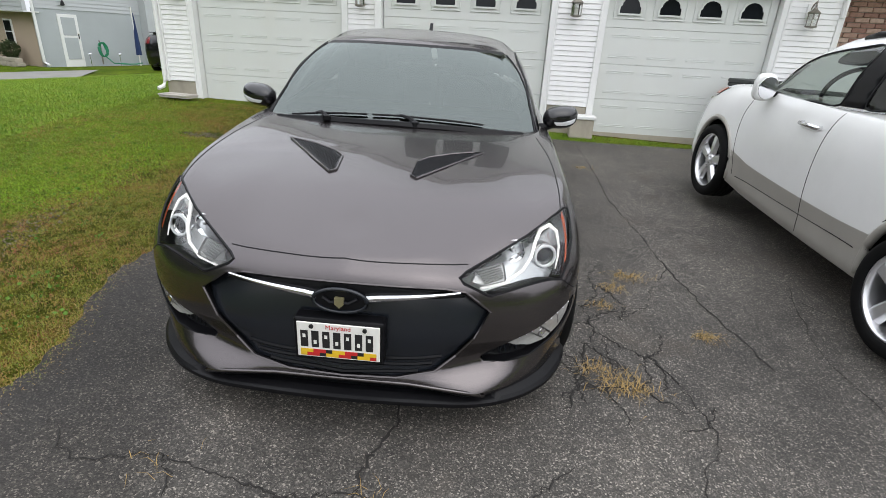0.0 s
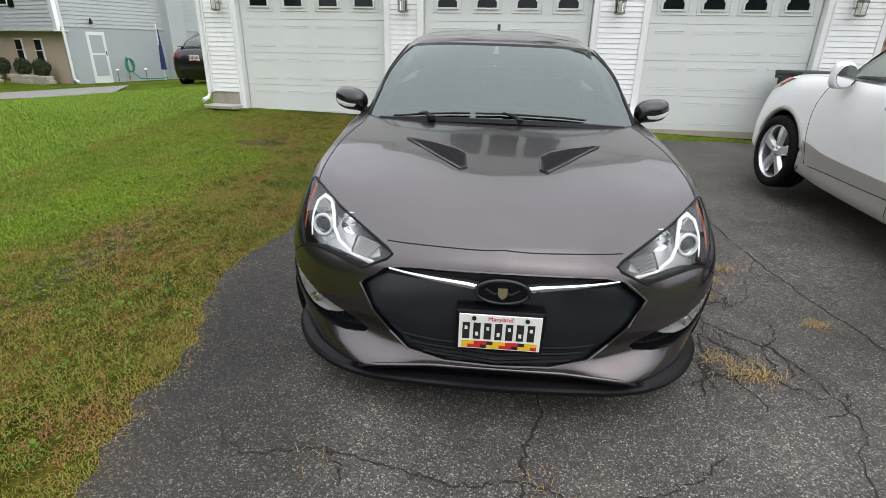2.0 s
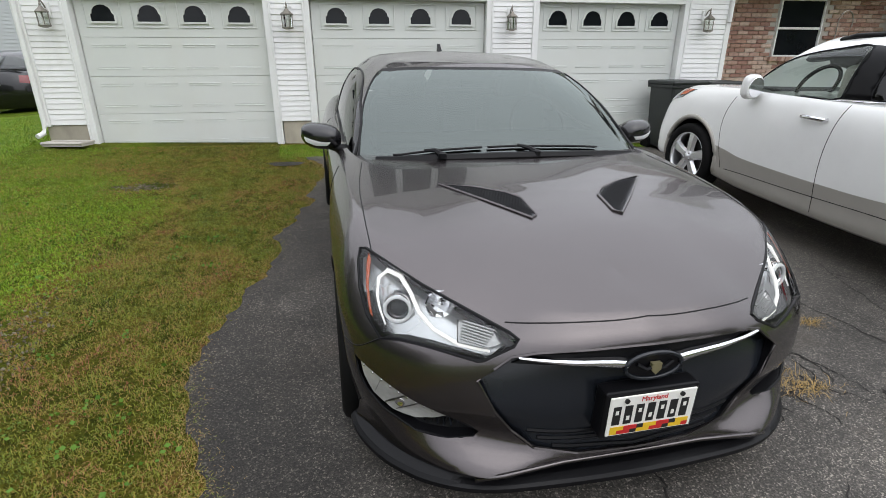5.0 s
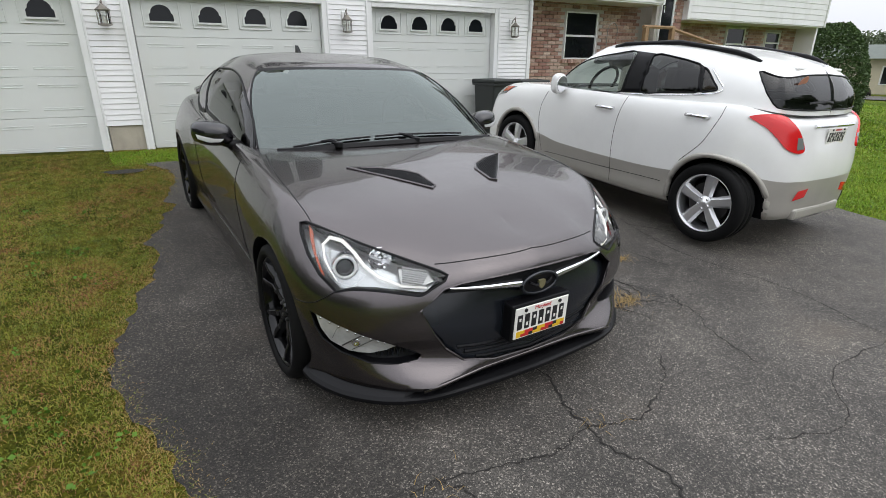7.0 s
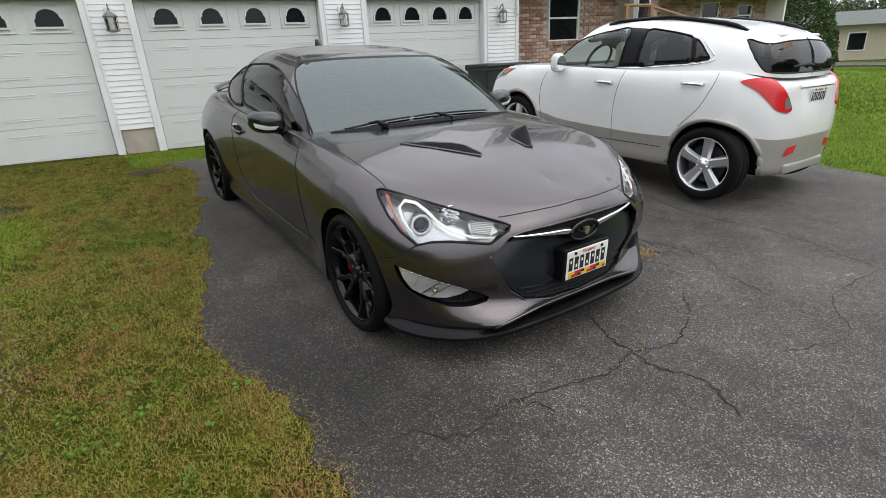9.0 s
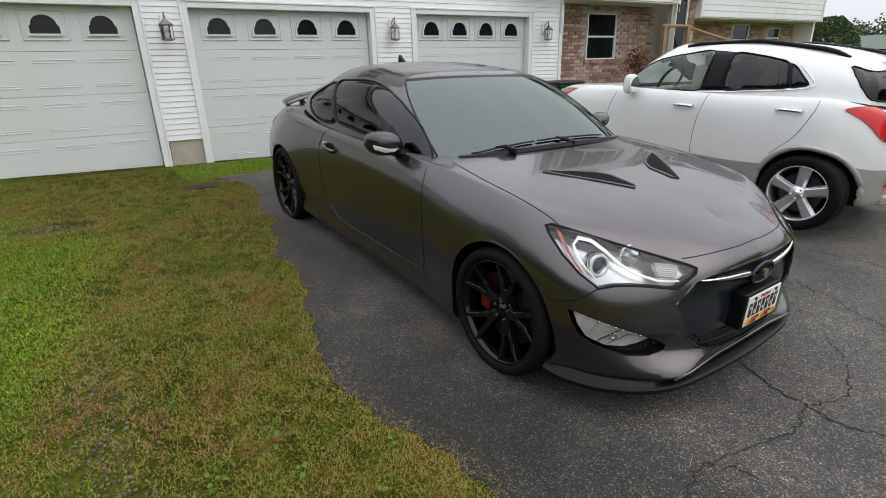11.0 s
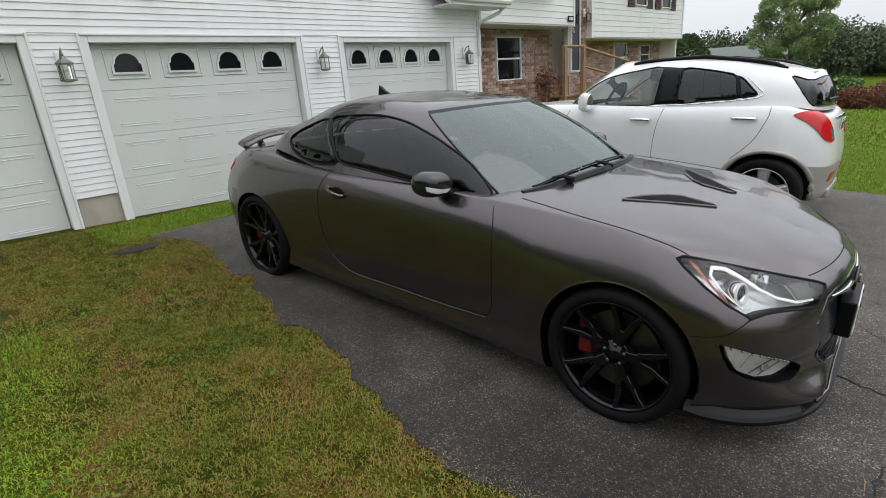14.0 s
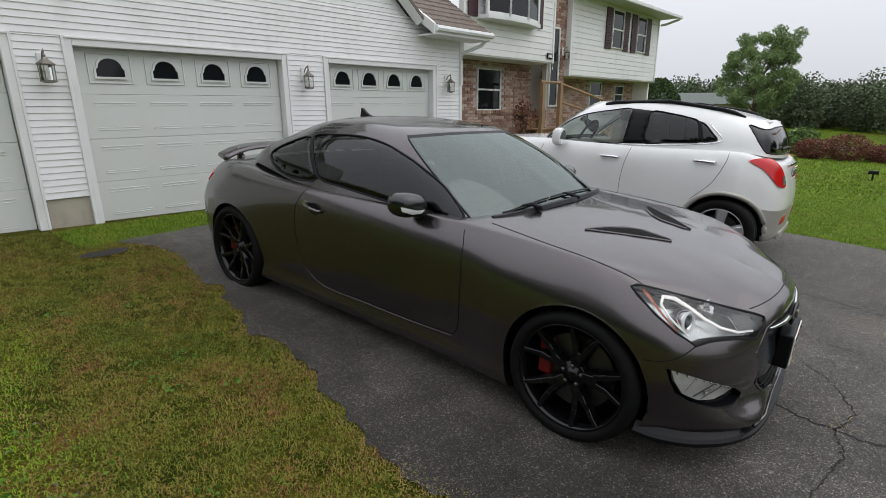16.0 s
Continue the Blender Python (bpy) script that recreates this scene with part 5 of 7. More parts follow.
for x0, x1, xp in ((-.62, -.17, -.38), (-.14, .46, .10)):
    pts = [on(cab_tree, (x0 + (x1 - x0) * i / 8, .55, .968 + .012 * (i / 8 if x0 < -.3 else 1)), (0, .8, -.6), .012) for i in range(9)]
    wip = part("wiper", tube(pts, .0055, 6), BLACKPL, coupe, "black windscreen wiper")
    pv = Vector((xp, .50, .957))
    part("wiper_arm", tube([pv, pv + Vector((-.03, .03, .02)), pts[3 if x0 < -.3 else 2] + Vector((0, 0, .006))], [.016, .012, .006], 6), BLACKPL, wip)
    part("wiper_cap", turn_bm(lathe([(.022, -.01), (.02, .012), (.006, .018)], 14), Matrix.Translation(pv)), BLACKPL, wip)
part("aerial_fin", prism([(2.22, 1.355), (2.30, 1.385), (2.36, 1.425), (2.375, 1.345)], -.012, .012, "X"), BLACKPL, coupe)
bm = bmesh.new()
sec = []
for i in range(25):
    x = -.68 + 1.36 * i / 24
    k = abs(x) / .68
    y, z = 3.46 - .10 * k ** 2, 1.045 - .07 * k ** 4
    sec.append([bm.verts.new((x, y + dy, z + dz)) for dy, dz in ((-.10, -.012), (-.05, .018), (.06, .03), (.075, .006), (-.03, -.024))])
for a, b in zip(sec, sec[1:]):
    for i in range(5):
        bm.faces.new((a[i], a[(i + 1) % 5], b[(i + 1) % 5], b[i]))
bm.faces.new(sec[0])
bm.faces.new(sec[-1][::-1])
wing = part("rear_wing", bm, GREY, coupe, "body-coloured boot wing", smooth=True)
for sg in (-1, 1):
    part("wing_post", tube([(sg * .50, 3.36, .955), (sg * .52, 3.40, 1.04)], [.035, .024], 8), GREY, wing)

# seats and wheel seen through the glass
for x in (-.36, .36):
    seat = part("seat", box((x - .24, 1.55, .70), (x + .24, 1.72, 1.12), .06, 3), DARKTRIM, coupe)
    part("headrest", box((x - .12, 1.58, 1.09), (x + .12, 1.68, 1.25), .04, 3), DARKTRIM, seat)
part("rear_bench", box((-.56, 2.10, .70), (.56, 2.30, 1.10), .06, 3), DARKTRIM, coupe)
part("parcel_shelf", box((-.60, 2.25, .98), (.60, 2.95, 1.01), .01), DARKTRIM, coupe)
part("dashboard", box((-.68, .70, .93), (.68, 1.02, .985), .03), DARKTRIM, coupe)
part("steering_wheel", turn_bm(tube([(.17 * math.cos(a), .17 * math.sin(a), 0) for a in (2 * math.pi * i / 32 for i in range(32))], .014, 8, closed=True), Matrix.Translation((.36, 1.12, .99)) @ Matrix.Rotation(radians(65), 4, "X")), DARKTRIM, coupe)
part("rear_view_mirror", box((-.11, 1.22, 1.20), (.11, 1.245, 1.255), .01), DARKTRIM, coupe)

for sg in (-1, 1):
    wheel(coupe, (sg * .797, 0, .318), .318, .235, .254, "split", sg, True)
    wheel(coupe, (sg * .805, 2.836, .333), .333, .25, .268, "split", sg, True)

# ---- white crossover parked nose-in beside the coupe ----
SUV = Matrix.Translation((3.235, 4.76, 0.135)) @ Matrix.Rotation(radians(177.45), 4, "Z") @ Matrix.Rotation(radians(-1.25), 4, "Y") @ Matrix.Rotation(radians(-4.3), 4, "X")
suv = thing("crossover", SUV, "white pearl compact crossover with champagne lower cladding", "car")
S_SILL = curve((0, -.80, .25), (.3, -.79, .25), (.55, -.72, .25), (.72, -.6, .25), (.80, -.42, .25), (.83, 0, .27), (.81, .42, .23), (.78, .75, .20), (.78, 1.75, .21), (.83, 2.43, .27), (.81, 2.75, .28), (.74, 3.05, .27), (.5, 3.17, .27), (0, 3.2, .27))
S_LOW = curve((0, -.87, .42), (.32, -.86, .42), (.58, -.78, .42), (.76, -.64, .42), (.845, -.44, .42), (.87, 0, .45), (.86, .42, .42), (.835, .75, .38), (.835, 1.75, .39), (.875, 2.43, .46), (.86, 2.75, .46), (.79, 3.10, .45), (.52, 3.24, .45), (0, 3.27, .45))
S_MID = curve((0, -.87, .62), (.32, -.855, .62), (.57, -.77, .62), (.75, -.63, .62), (.84, -.43, .62), (.875, 0, .66), (.87, .42, .62), (.855, .75, .58), (.86, 1.75, .60), (.885, 2.43, .68), (.87, 2.75, .68), (.80, 3.10, .66), (.53, 3.24, .66), (0, 3.27, .66))
S_HIGH = curve((0, -.84, .80), (.31, -.82, .80), (.54, -.73, .80), (.71, -.59, .81), (.81, -.40, .83), (.86, 0, .87), (.865, .42, .87), (.86, .75, .86), (.865, 1.75, .89), (.87, 2.43, .93), (.85, 2.75, .92), (.78, 3.04, .89), (.52, 3.16, .88), (0, 3.19, .88))
S_EDGE = curve((0, -.74, .90), (.3, -.71, .905), (.5, -.6, .92), (.65, -.45, .94), (.74, -.25, .96), (.79, .05, .99), (.81, .42, 1.01), (.82, .75, 1.02), (.82, 1.75, 1.06), (.815, 2.43, 1.10), (.79, 2.75, 1.075), (.72, 2.98, 1.04), (.48, 3.08, 1.03), (0, 3.10, 1.03))
S_DECK = curve((0, -.60, .95), (.27, -.56, .955), (.42, -.45, .97), (.55, -.3, .985), (.63, -.1, 1.0), (.68, .15, 1.02), (.70, .42, 1.035), (.72, .75, 1.04), (.7, 1.75, 1.07), (.69, 2.43, 1.11), (.66, 2.7, 1.085), (.58, 2.85, 1.06), (.38, 2.92, 1.05), (0, 2.95, 1.05))
S_SPINE = curve((0, -.45, .975), (0, -.40, .98), (0, -.3, .99), (0, -.2, 1.0), (0, -.05, 1.01), (0, .12, 1.025), (0, .4, 1.04), (0, .7, 1.05), (0, 1.7, 1.07), (0, 2.4, 1.11), (0, 2.6, 1.085), (0, 2.72, 1.06), (0, 2.8, 1.05), (0, 2.84, 1.05))


def tail_in(c):
    """Draws the tail in behind the rear axle."""
    return [(u, (p[0] * (1 - .33 * max(0, p[1] - 2.43)), 2.43 + (p[1] - 2.43) * .57, p[2])) if p[1] > 2.43 else (u, p) for u, p in c]


S_SILL, S_LOW, S_MID, S_HIGH, S_EDGE, S_DECK, S_SPINE = (tail_in(c) for c in (S_SILL, S_LOW, S_MID, S_HIGH, S_EDGE, S_DECK, S_SPINE))
S_UNDER = curve(*[(p[0] * .4, p[1] * .85 + .18, .26) for _, p in S_SILL])
S_BODY = [(-1.4, curve(*[(0, p[1], p[2]) for _, p in S_UNDER])), (-1, S_UNDER), (0, S_SILL), (0.6, S_LOW), (1.2, S_MID), (2, S_HIGH), (2.8, S_EDGE), (3.5, S_DECK), (4.6, S_SPINE)]
SVS = steps((-1.4, -1, 2), (-1, 0, 3), (0, 2, 18), (2, 2.8, 8), (2.8, 3.5, 6), (3.5, 4.6, 6))
sbody = part("body", skin(surface(S_BODY, US, SVS)), [PEARL, BLACKPL, SILVERP], suv)
s_solid = tree_of(sbody)
carve(sbody, [turn_bm(lathe([(0.36, -0.2), (0.36, 0.2)], 56, "X"), Matrix.Translation((sg * .80, y, .35))) for y in (0, 2.43) for sg in (-1, 1)])
WAIST = [(-.5, .42), (.42, .42), (.75, .38), (1.75, .39), (2.43, .46), (2.75, .46), (3.3, .45)]
for p in sbody.data.polygons:
    c = p.center
    low = next(z0 + (z1 - z0) * (c.y - y0) / (y1 - y0) for (y0, z0), (y1, z1) in zip(WAIST, WAIST[1:]) if c.y <= y1)
    if p.material_index == 0 and c.z < low + (.095 if c.y < 2.7 else .135) and c.y > -.3:
        p.material_index = 2
soft_shade(sbody)
B2 = ccurve((0, .16, 1.02), (.42, .22, 1.02), (.66, .34, 1.015), (.76, .43, 1.005), (.80, 1.15, 1.035), (.80, 1.85, 1.075), (.775, 2.45, 1.11), (.71, 2.86, 1.085), (.40, 2.99, 1.07), (0, 3.02, 1.07))
R2 = ccurve((0, .74, 1.465), (.32, .76, 1.462), (.51, .84, 1.450), (.575, .93, 1.445), (.61, 1.42, 1.492), (.61, 1.95, 1.482), (.59, 2.40, 1.415), (.55, 2.66, 1.368), (.30, 2.74, 1.392), (0, 2.77, 1.402))
M2 = ccurve((0, .82, 1.485), (.18, .90, 1.49), (.30, 1.05, 1.50), (.34, 1.18, 1.505), (.36, 1.5, 1.528), (.36, 1.9, 1.520), (.34, 2.22, 1.48), (.30, 2.46, 1.432), (.16, 2.58, 1.42), (0, 2.62, 1.42))
T2 = ccurve((0, .90, 1.50), (0, .98, 1.505), (0, 1.12, 1.515), (0, 1.24, 1.52), (0, 1.5, 1.538), (0, 1.85, 1.53), (0, 2.12, 1.50), (0, 2.32, 1.462), (0, 2.46, 1.438), (0, 2.51, 1.432))
B2, R2, M2, T2 = (tail_in(c) for c in (B2, R2, M2, T2))
SCU = steps((0, 1, 14), (1, 1.36, 16), (1.36, 3.5, 96), (3.5, 5, 44))
SCV = steps((0, 1, 40), (1, 2, 8))


def s_pt(u, v, lift=0.0):
    """A point of the crossover's glasshouse: u round the plan, v from waist to roof."""
    p = spline([(k, spline(c, u)) for k, c in ((0, B2), (1, R2), (1.5, M2), (2, T2))], v)
    if v < 1:
        k = math.sin(math.pi * v)
        p = [p[0] + .03 * k * min(1, u), p[1] + (-.02 * k if u < 1 else .03 * k if u > 4 else 0), p[2]]
    return Vector((p[0] + lift, p[1], p[2]))


scab = [[tuple(s_pt(u, v)) for v in SCV] for u in SCU]


# side glass of the crossover, seen square to the flank
FRONT_GLASS = loop_round([(.36, .987), (.56, 1.185), (.74, 1.305), (.90, 1.358), (1.10, 1.40), (1.34, 1.43), (1.345, 1.25), (1.335, 1.082), (1.10, 1.055), (.85, 1.03), (.60, 1.008)], 3)
REAR_GLASS = loop_round([(1.555, 1.102), (1.548, 1.26), (1.54, 1.42), (1.75, 1.415), (1.92, 1.392), (2.02, 1.365), (2.055, 1.27), (2.09, 1.172), (1.95, 1.148), (1.75, 1.124)], 3)
QUARTER_PANE = loop_round([(2.115, 1.176), (2.085, 1.27), (2.05, 1.352), (2.10, 1.335), (2.18, 1.265), (2.24, 1.205), (2.18, 1.186)], 3)
PILLAR_COVER = [(1.335, 1.075), (1.345, 1.25), (1.345, 1.435), (1.54, 1.428), (1.548, 1.26), (1.557, 1.095)]
S_HOLES = [shrunk(p, .012) for p in (FRONT_GLASS, REAR_GLASS, QUARTER_PANE)]


def szone(i, j):
    u, v = 0.5 * (SCU[i] + SCU[i + 1]), 0.5 * (SCV[j] + SCV[j + 1])
    if u < 1.0 and v < 1:
        return "windscreen"
    y, z = (scab[i][j][k] + scab[i + 1][j + 1][k] for k in (1, 2))
    if 1 < u < 3.6 and v < 1 and any(inside(p, y / 2, z / 2) for p in S_HOLES):
        return "opening"
    if u > 3.56 + 0.55 * (0.86 - v) and 0.12 < v < 0.86:
        return "rear_window"
    return "shell"


for nm, key, mat in (("windscreen", "windscreen", SUVGLASS), ("rear_window", "rear_window", TINT), ("roof_shell", "shell", PEARL)):
    ob = part(nm, skin(scab, pick=lambda i, j: szone(i, j) == key), mat, suv, smooth=True, normals=False)
s_cab = BVHTree.FromPolygons([Vector((p[0] * s, p[1], p[2])) for s in (1, -1) for row in scab for p in row],
                             [tuple(k * len(scab) * len(SCV) + i * len(SCV) + j for i, j in ((a, b), (a + 1, b), (a + 1, b + 1), (a, b + 1))) for k in (0, 1) for a in range(len(scab) - 1) for b in range(len(SCV) - 1)])
back_uv = [(5 - .95 * i / 10, .12) for i in range(11)] + [(3.98, .13), (3.92, .20), (3.8, .42), (3.68, .64), (3.585, .82), (3.62, .86)] + [(3.7 + 1.3 * i / 14, .86) for i in range(15)]
for sg in (1, -1):
    flank = (-sg, 0, 0)
    for nm, line, mat, lab in (("front_window", FRONT_GLASS, SUVGLASS, "clear front side glass"), ("rear_door_window", REAR_GLASS, TINT, "dark tinted rear glass"), ("quarter_window", QUARTER_PANE, TINT, "dark tinted rear glass")):
        part(nm, patch(s_cab, [(sg, y, z) for y, z in line], flank, .003, .006, .06), mat, suv, lab, smooth=True)
        part("window_trim", tube([on(s_cab, (sg, y, z), flank, .002) for y, z in line], .007, 6, closed=True), BLACKPL, suv, "black window surround", smooth=True)
    part("pillar_cover", patch(s_cab, [(sg, y, z) for y, z in PILLAR_COVER], flank, .005, .006, .06), BLACKPL, suv, "black door pillar", smooth=True)
    part("quarter_divider", patch(s_cab, [(sg, y, z) for y, z in ((2.085, 1.165), (2.05, 1.27), (2.015, 1.372), (2.055, 1.358), (2.09, 1.27), (2.12, 1.17))], flank, .004, .006, .06), BLACKPL, suv, smooth=True)
    part("waist_trim", tube([on(s_cab, (sg, y, z), flank, .003) for y, z in ((.34, .968), (.60, .990), (.85, 1.012), (1.10, 1.036), (1.34, 1.062), (1.56, 1.082), (1.75, 1.104), (1.95, 1.128), (2.12, 1.152), (2.24, 1.175), (2.285, 1.20), (2.27, 1.235), (2.20, 1.295), (2.13, 1.35))], .0075, 6), CHROME, suv, "chrome window line", smooth=True)

    def SP(u, v, lift=.002):
        p = s_pt(u, v, lift)
        return Vector((p.x * sg, p.y, p.z))
    part("rear_window_trim", tube([SP(u, v) for u, v in back_uv], .007, 6), BLACKPL, suv, smooth=True)
def sgap(pts, way):
    part("panel_gap", seam(s_solid, pts, way, .003), BLACKPL, suv)


for sg in (-1, 1):
    way = (-sg, 0, 0)
    sgap([(sg, .42, .97), (sg, .37, .80), (sg, .37, .62), (sg, .45, .34)], way)
    sgap([(sg, 1.45, 1.05), (sg, 1.41, .88), (sg, 1.39, .66), (sg, 1.40, .40), (sg, 1.41, .25)], way)
    sgap([(sg, 2.38, 1.10), (sg, 2.37, 1.0), (sg, 2.29, .80), (sg, 2.13, .62)], way)
    sgap([(sg, .5, .34), (sg, 1.2, .36), (sg, 1.98, .40)], way)
    for y in (1.24, 2.19):
        z = .925 if y < 2 else .995
        h = on(s_solid, (sg, y, z), way, 0)
        part("door_handle", tube([(h.x - sg * .004, y - .10, z), (h.x + sg * .03, y - .085, z), (h.x + sg * .034, y, z + .004), (h.x + sg * .03, y + .085, z + .004), (h.x - sg * .004, y + .10, z + .004)], .016, 8), CHROME, suv, "chrome door handle", smooth=True)
    part("roof_rail", tube([on(s_cab, (sg * .57, 1.0, 1.6), (0, 0, -1), .0), on(s_cab, (sg * .575, 1.12, 1.7), (0, 0, -1), .016), on(s_cab, (sg * .575, 1.7, 1.7), (0, 0, -1), .02), on(s_cab, (sg * .565, 2.2, 1.7), (0, 0, -1), .02), on(s_cab, (sg * .555, 2.30, 1.7), (0, 0, -1), .014), on(s_cab, (sg * .545, 2.40, 1.7), (0, 0, -1), -.01)], .020, 8), BLACKPL, suv, "black roof rail", smooth=True)
    bm = bmesh.new()
    bmesh.ops.create_icosphere(bm, subdivisions=3, radius=1)
    for v in bm.verts:
        x, y, z = v.co
        v.co = (sg * (.92 + .085 * math.copysign(abs(x) ** .6, x)), .64 + min(.05, .075 * y + .02 * x), 1.075 + .10 * math.copysign(abs(z) ** .65, z))
    mir = part("door_mirror", bm, PEARL, suv, "white door mirror", smooth=True)
    part("mirror_foot", tube([(sg * .78, .60, 1.02), (sg * .86, .63, 1.03), (sg * .91, .64, 1.05)], .025, 8), BLACKPL, mir)
    part("mirror_glass", turn_bm(lathe([(1, -.002), (1, .001), (.97, .003)], 28, "Y"), Matrix.Translation((sg * .92, .690, 1.075)) @ Matrix.Diagonal((.070, 1, .080, 1))), CHROME, mir)
    back = Vector((-sg * .94, -.34, -.03))
    tl = [(sg * .80, y, z) for y, z in ((2.555, 1.045), (2.62, 1.066), (2.70, 1.074), (2.80, 1.06), (2.89, .995), (2.945, .91), (2.975, .835), (2.935, .818), (2.86, .845), (2.80, .90), (2.70, .975), (2.60, 1.02))]
    lamp = part("tail_lamp", patch(s_solid, loop_round(tl, 3), back, .012, .02), REDLENS, suv, "large red wrap-around tail lamp")
    rev = [(sg * .80, y, z) for y, z in ((2.905, .93), (2.935, .93), (2.965, .85), (2.925, .84))]
    part("reverse_lens", patch(s_solid, rev, back, .016, .006), CLEARLENS, lamp, "clear reversing lens")
    rf = [(sg * .75, y, z) for y, z in ((2.99, .445), (3.01, .525), (3.07, .545), (3.06, .475))]
    part("bumper_reflector", patch(s_solid, rf, back, .006, .006), REDLENS, suv, "red bumper reflector")
    hl = [(sg * x, y, z) for x, y, z in ((.80, -.20, .95), (.70, -.42, .93), (.56, -.62, .88), (.60, -.66, .80), (.74, -.52, .80), (.83, -.34, .86))]
    head = part("headlamp", patch(s_solid, hl, (-sg * .6, .75, 0), .008, .01), CLEARLENS, suv)
    part("turn_signal", patch(s_solid, [(sg * x, y, z) for x, y, z in ((.80, -.22, .945), (.74, -.36, .93), (.79, -.38, .87), (.83, -.30, .89))], (-sg * .8, .6, 0), .012, .006), AMBER, head)
    for y in (0, 2.43):
        part("arch_moulding", tube([on(s_solid, (sg, y + .373 * math.cos(a), .35 + .373 * math.sin(a)), way, -.010) for a in (math.pi * (-.06 + 1.12 * i / 28) for i in range(29))], .024, 8), SILVERP, suv, "champagne wheel arch edge", smooth=True)
        wheel(suv, (sg * .785, y, .332), .325, .215, .236, "five", sg)
    seat = part("seat", box((sg * .36 - .24, 1.10, .95), (sg * .36 + .24, 1.25, 1.30), .06, 3), LEATHER, suv)
    part("headrest", box((sg * .36 - .12, 1.13, 1.29), (sg * .36 + .12, 1.22, 1.43), .04, 3), LEATHER, seat)
part("steering_wheel", turn_bm(tube([(.18 * math.cos(a), .18 * math.sin(a), 0) for a in (2 * math.pi * i / 28 for i in range(28))], .015, 8, closed=True), Matrix.Translation((.37, .74, 1.10)) @ Matrix.Rotation(radians(65), 4, "X")), DARKTRIM, suv)
part("dashboard", box((-.66, .38, 1.0), (.66, .62, 1.055), .03), DARKTRIM, suv)
part("roof_spoiler", box((-.37, 2.47, 1.388), (.37, 2.60, 1.412), .010), PEARL, suv)
part("rear_wiper", tube([on(s_cab, (.05, 3.2, 1.16), (0, -1, 0), .02), on(s_cab, (.12, 3.2, 1.17), (0, -1, 0), .02), on(s_cab, (.36, 3.2, 1.16), (0, -1, 0), .015)], [.018, .012, .007], 6), BLACKPL, suv)
part("tailgate_bar", tube([on(s_solid, (-.33 + .066 * i, 4, 1.0), (0, -1, 0), .008) for i in range(11)], .014, 6), CHROME, suv, "chrome tailgate bar")
c = on(s_solid, (0, 4, .91), (0, -1, 0), .006)
number_plate(suv, Matrix.Translation(c) @ Matrix.Rotation(math.pi, 4, "Z"), flag=False)
part("window_sticker", turn_bm(lathe([(.055, -.001), (.055, .001)], 20, "Y"), Matrix.Translation(on(s_cab, (.40, 4, 1.30), (0, -1, 0), .006)) @ Matrix.Rotation(radians(-22), 4, "X")), worn("faded_sticker", (.5, .22, .15), .5), suv, "small round faded sticker")
part("lower_guard", box((-.38, 2.83, .27), (.38, 2.91, .36), .02), SILVERP, suv)

# ---- dwelling beside the garage, in the wall frame ----
house = thing("house_front", WALL, "split-level house front, brick below, white siding above", "house", kind="structure")
BW = 0.82
HOLES = [(5.52, 6.36, 1.44, 2.32), (7.58, 7.98, 1.5, 3.3), (10.58, 11.3, 1.44, 2.18), (12.18, 12.8, 1.6, 2.12)]
wall_part("brick_backing", box((GR - .02, BW + .028, -.4), (14.2, BW + .2, 2.55)), MORTAR, house)
wall_part("brick_backing", box((7.50, .343, 0), (8.272, .45, 4.6)), MORTAR, house)
siding("siding", 4.35, 7.50, 2.50, 4.7, .2, house, lap=.125, thick=.12)
siding("siding", 8.27, 13.58, 2.26, 4.10, .2, house, lap=.125, thick=.12)
for a, b, z in ((4.35, 7.50, 2.50), (8.27, 13.58, 2.26)):
    wall_part("soffit", box((a, .21, z - .03), (b, BW + .04, z - .004), .003), TRIM, house)
    wall_part("return_wall", box((b - .1 if a < 5 else a, .33, z), (b - .01 if a < 5 else a + .09, BW + .03, 4.6)), SIDING, house)
for s, z in ((4.33, 2.47), (7.46, 2.47), (8.25, 2.23), (13.53, 2.23)):
    wall_part("corner_post", box((s, .172, z), (s + .065, .215, 4.6 if s < 8 else 4.1), .004), TRIM, house)
wall_part("roof", box((8.0, -.28, 4.13), (13.95, 3.5, 4.17), .01), SHINGLE, house)
wall_part("eave_soffit", box((8.0, -.26, 4.09), (13.92, .3, 4.12)), TRIM, house)
wall_part("gutter", box((8.0, -.36, 4.06), (13.98, -.27, 4.16), .02), TRIM, house)
wall_part("downspout", tube([(13.9, -.30, 4.06), (13.72, .02, 3.93), (13.62, .15, 3.9)], .035, 8), TRIM, house)
wall_part("end_wall", box((13.5, .33, -.4), (13.58, 8, 4.1)), SIDING, house)


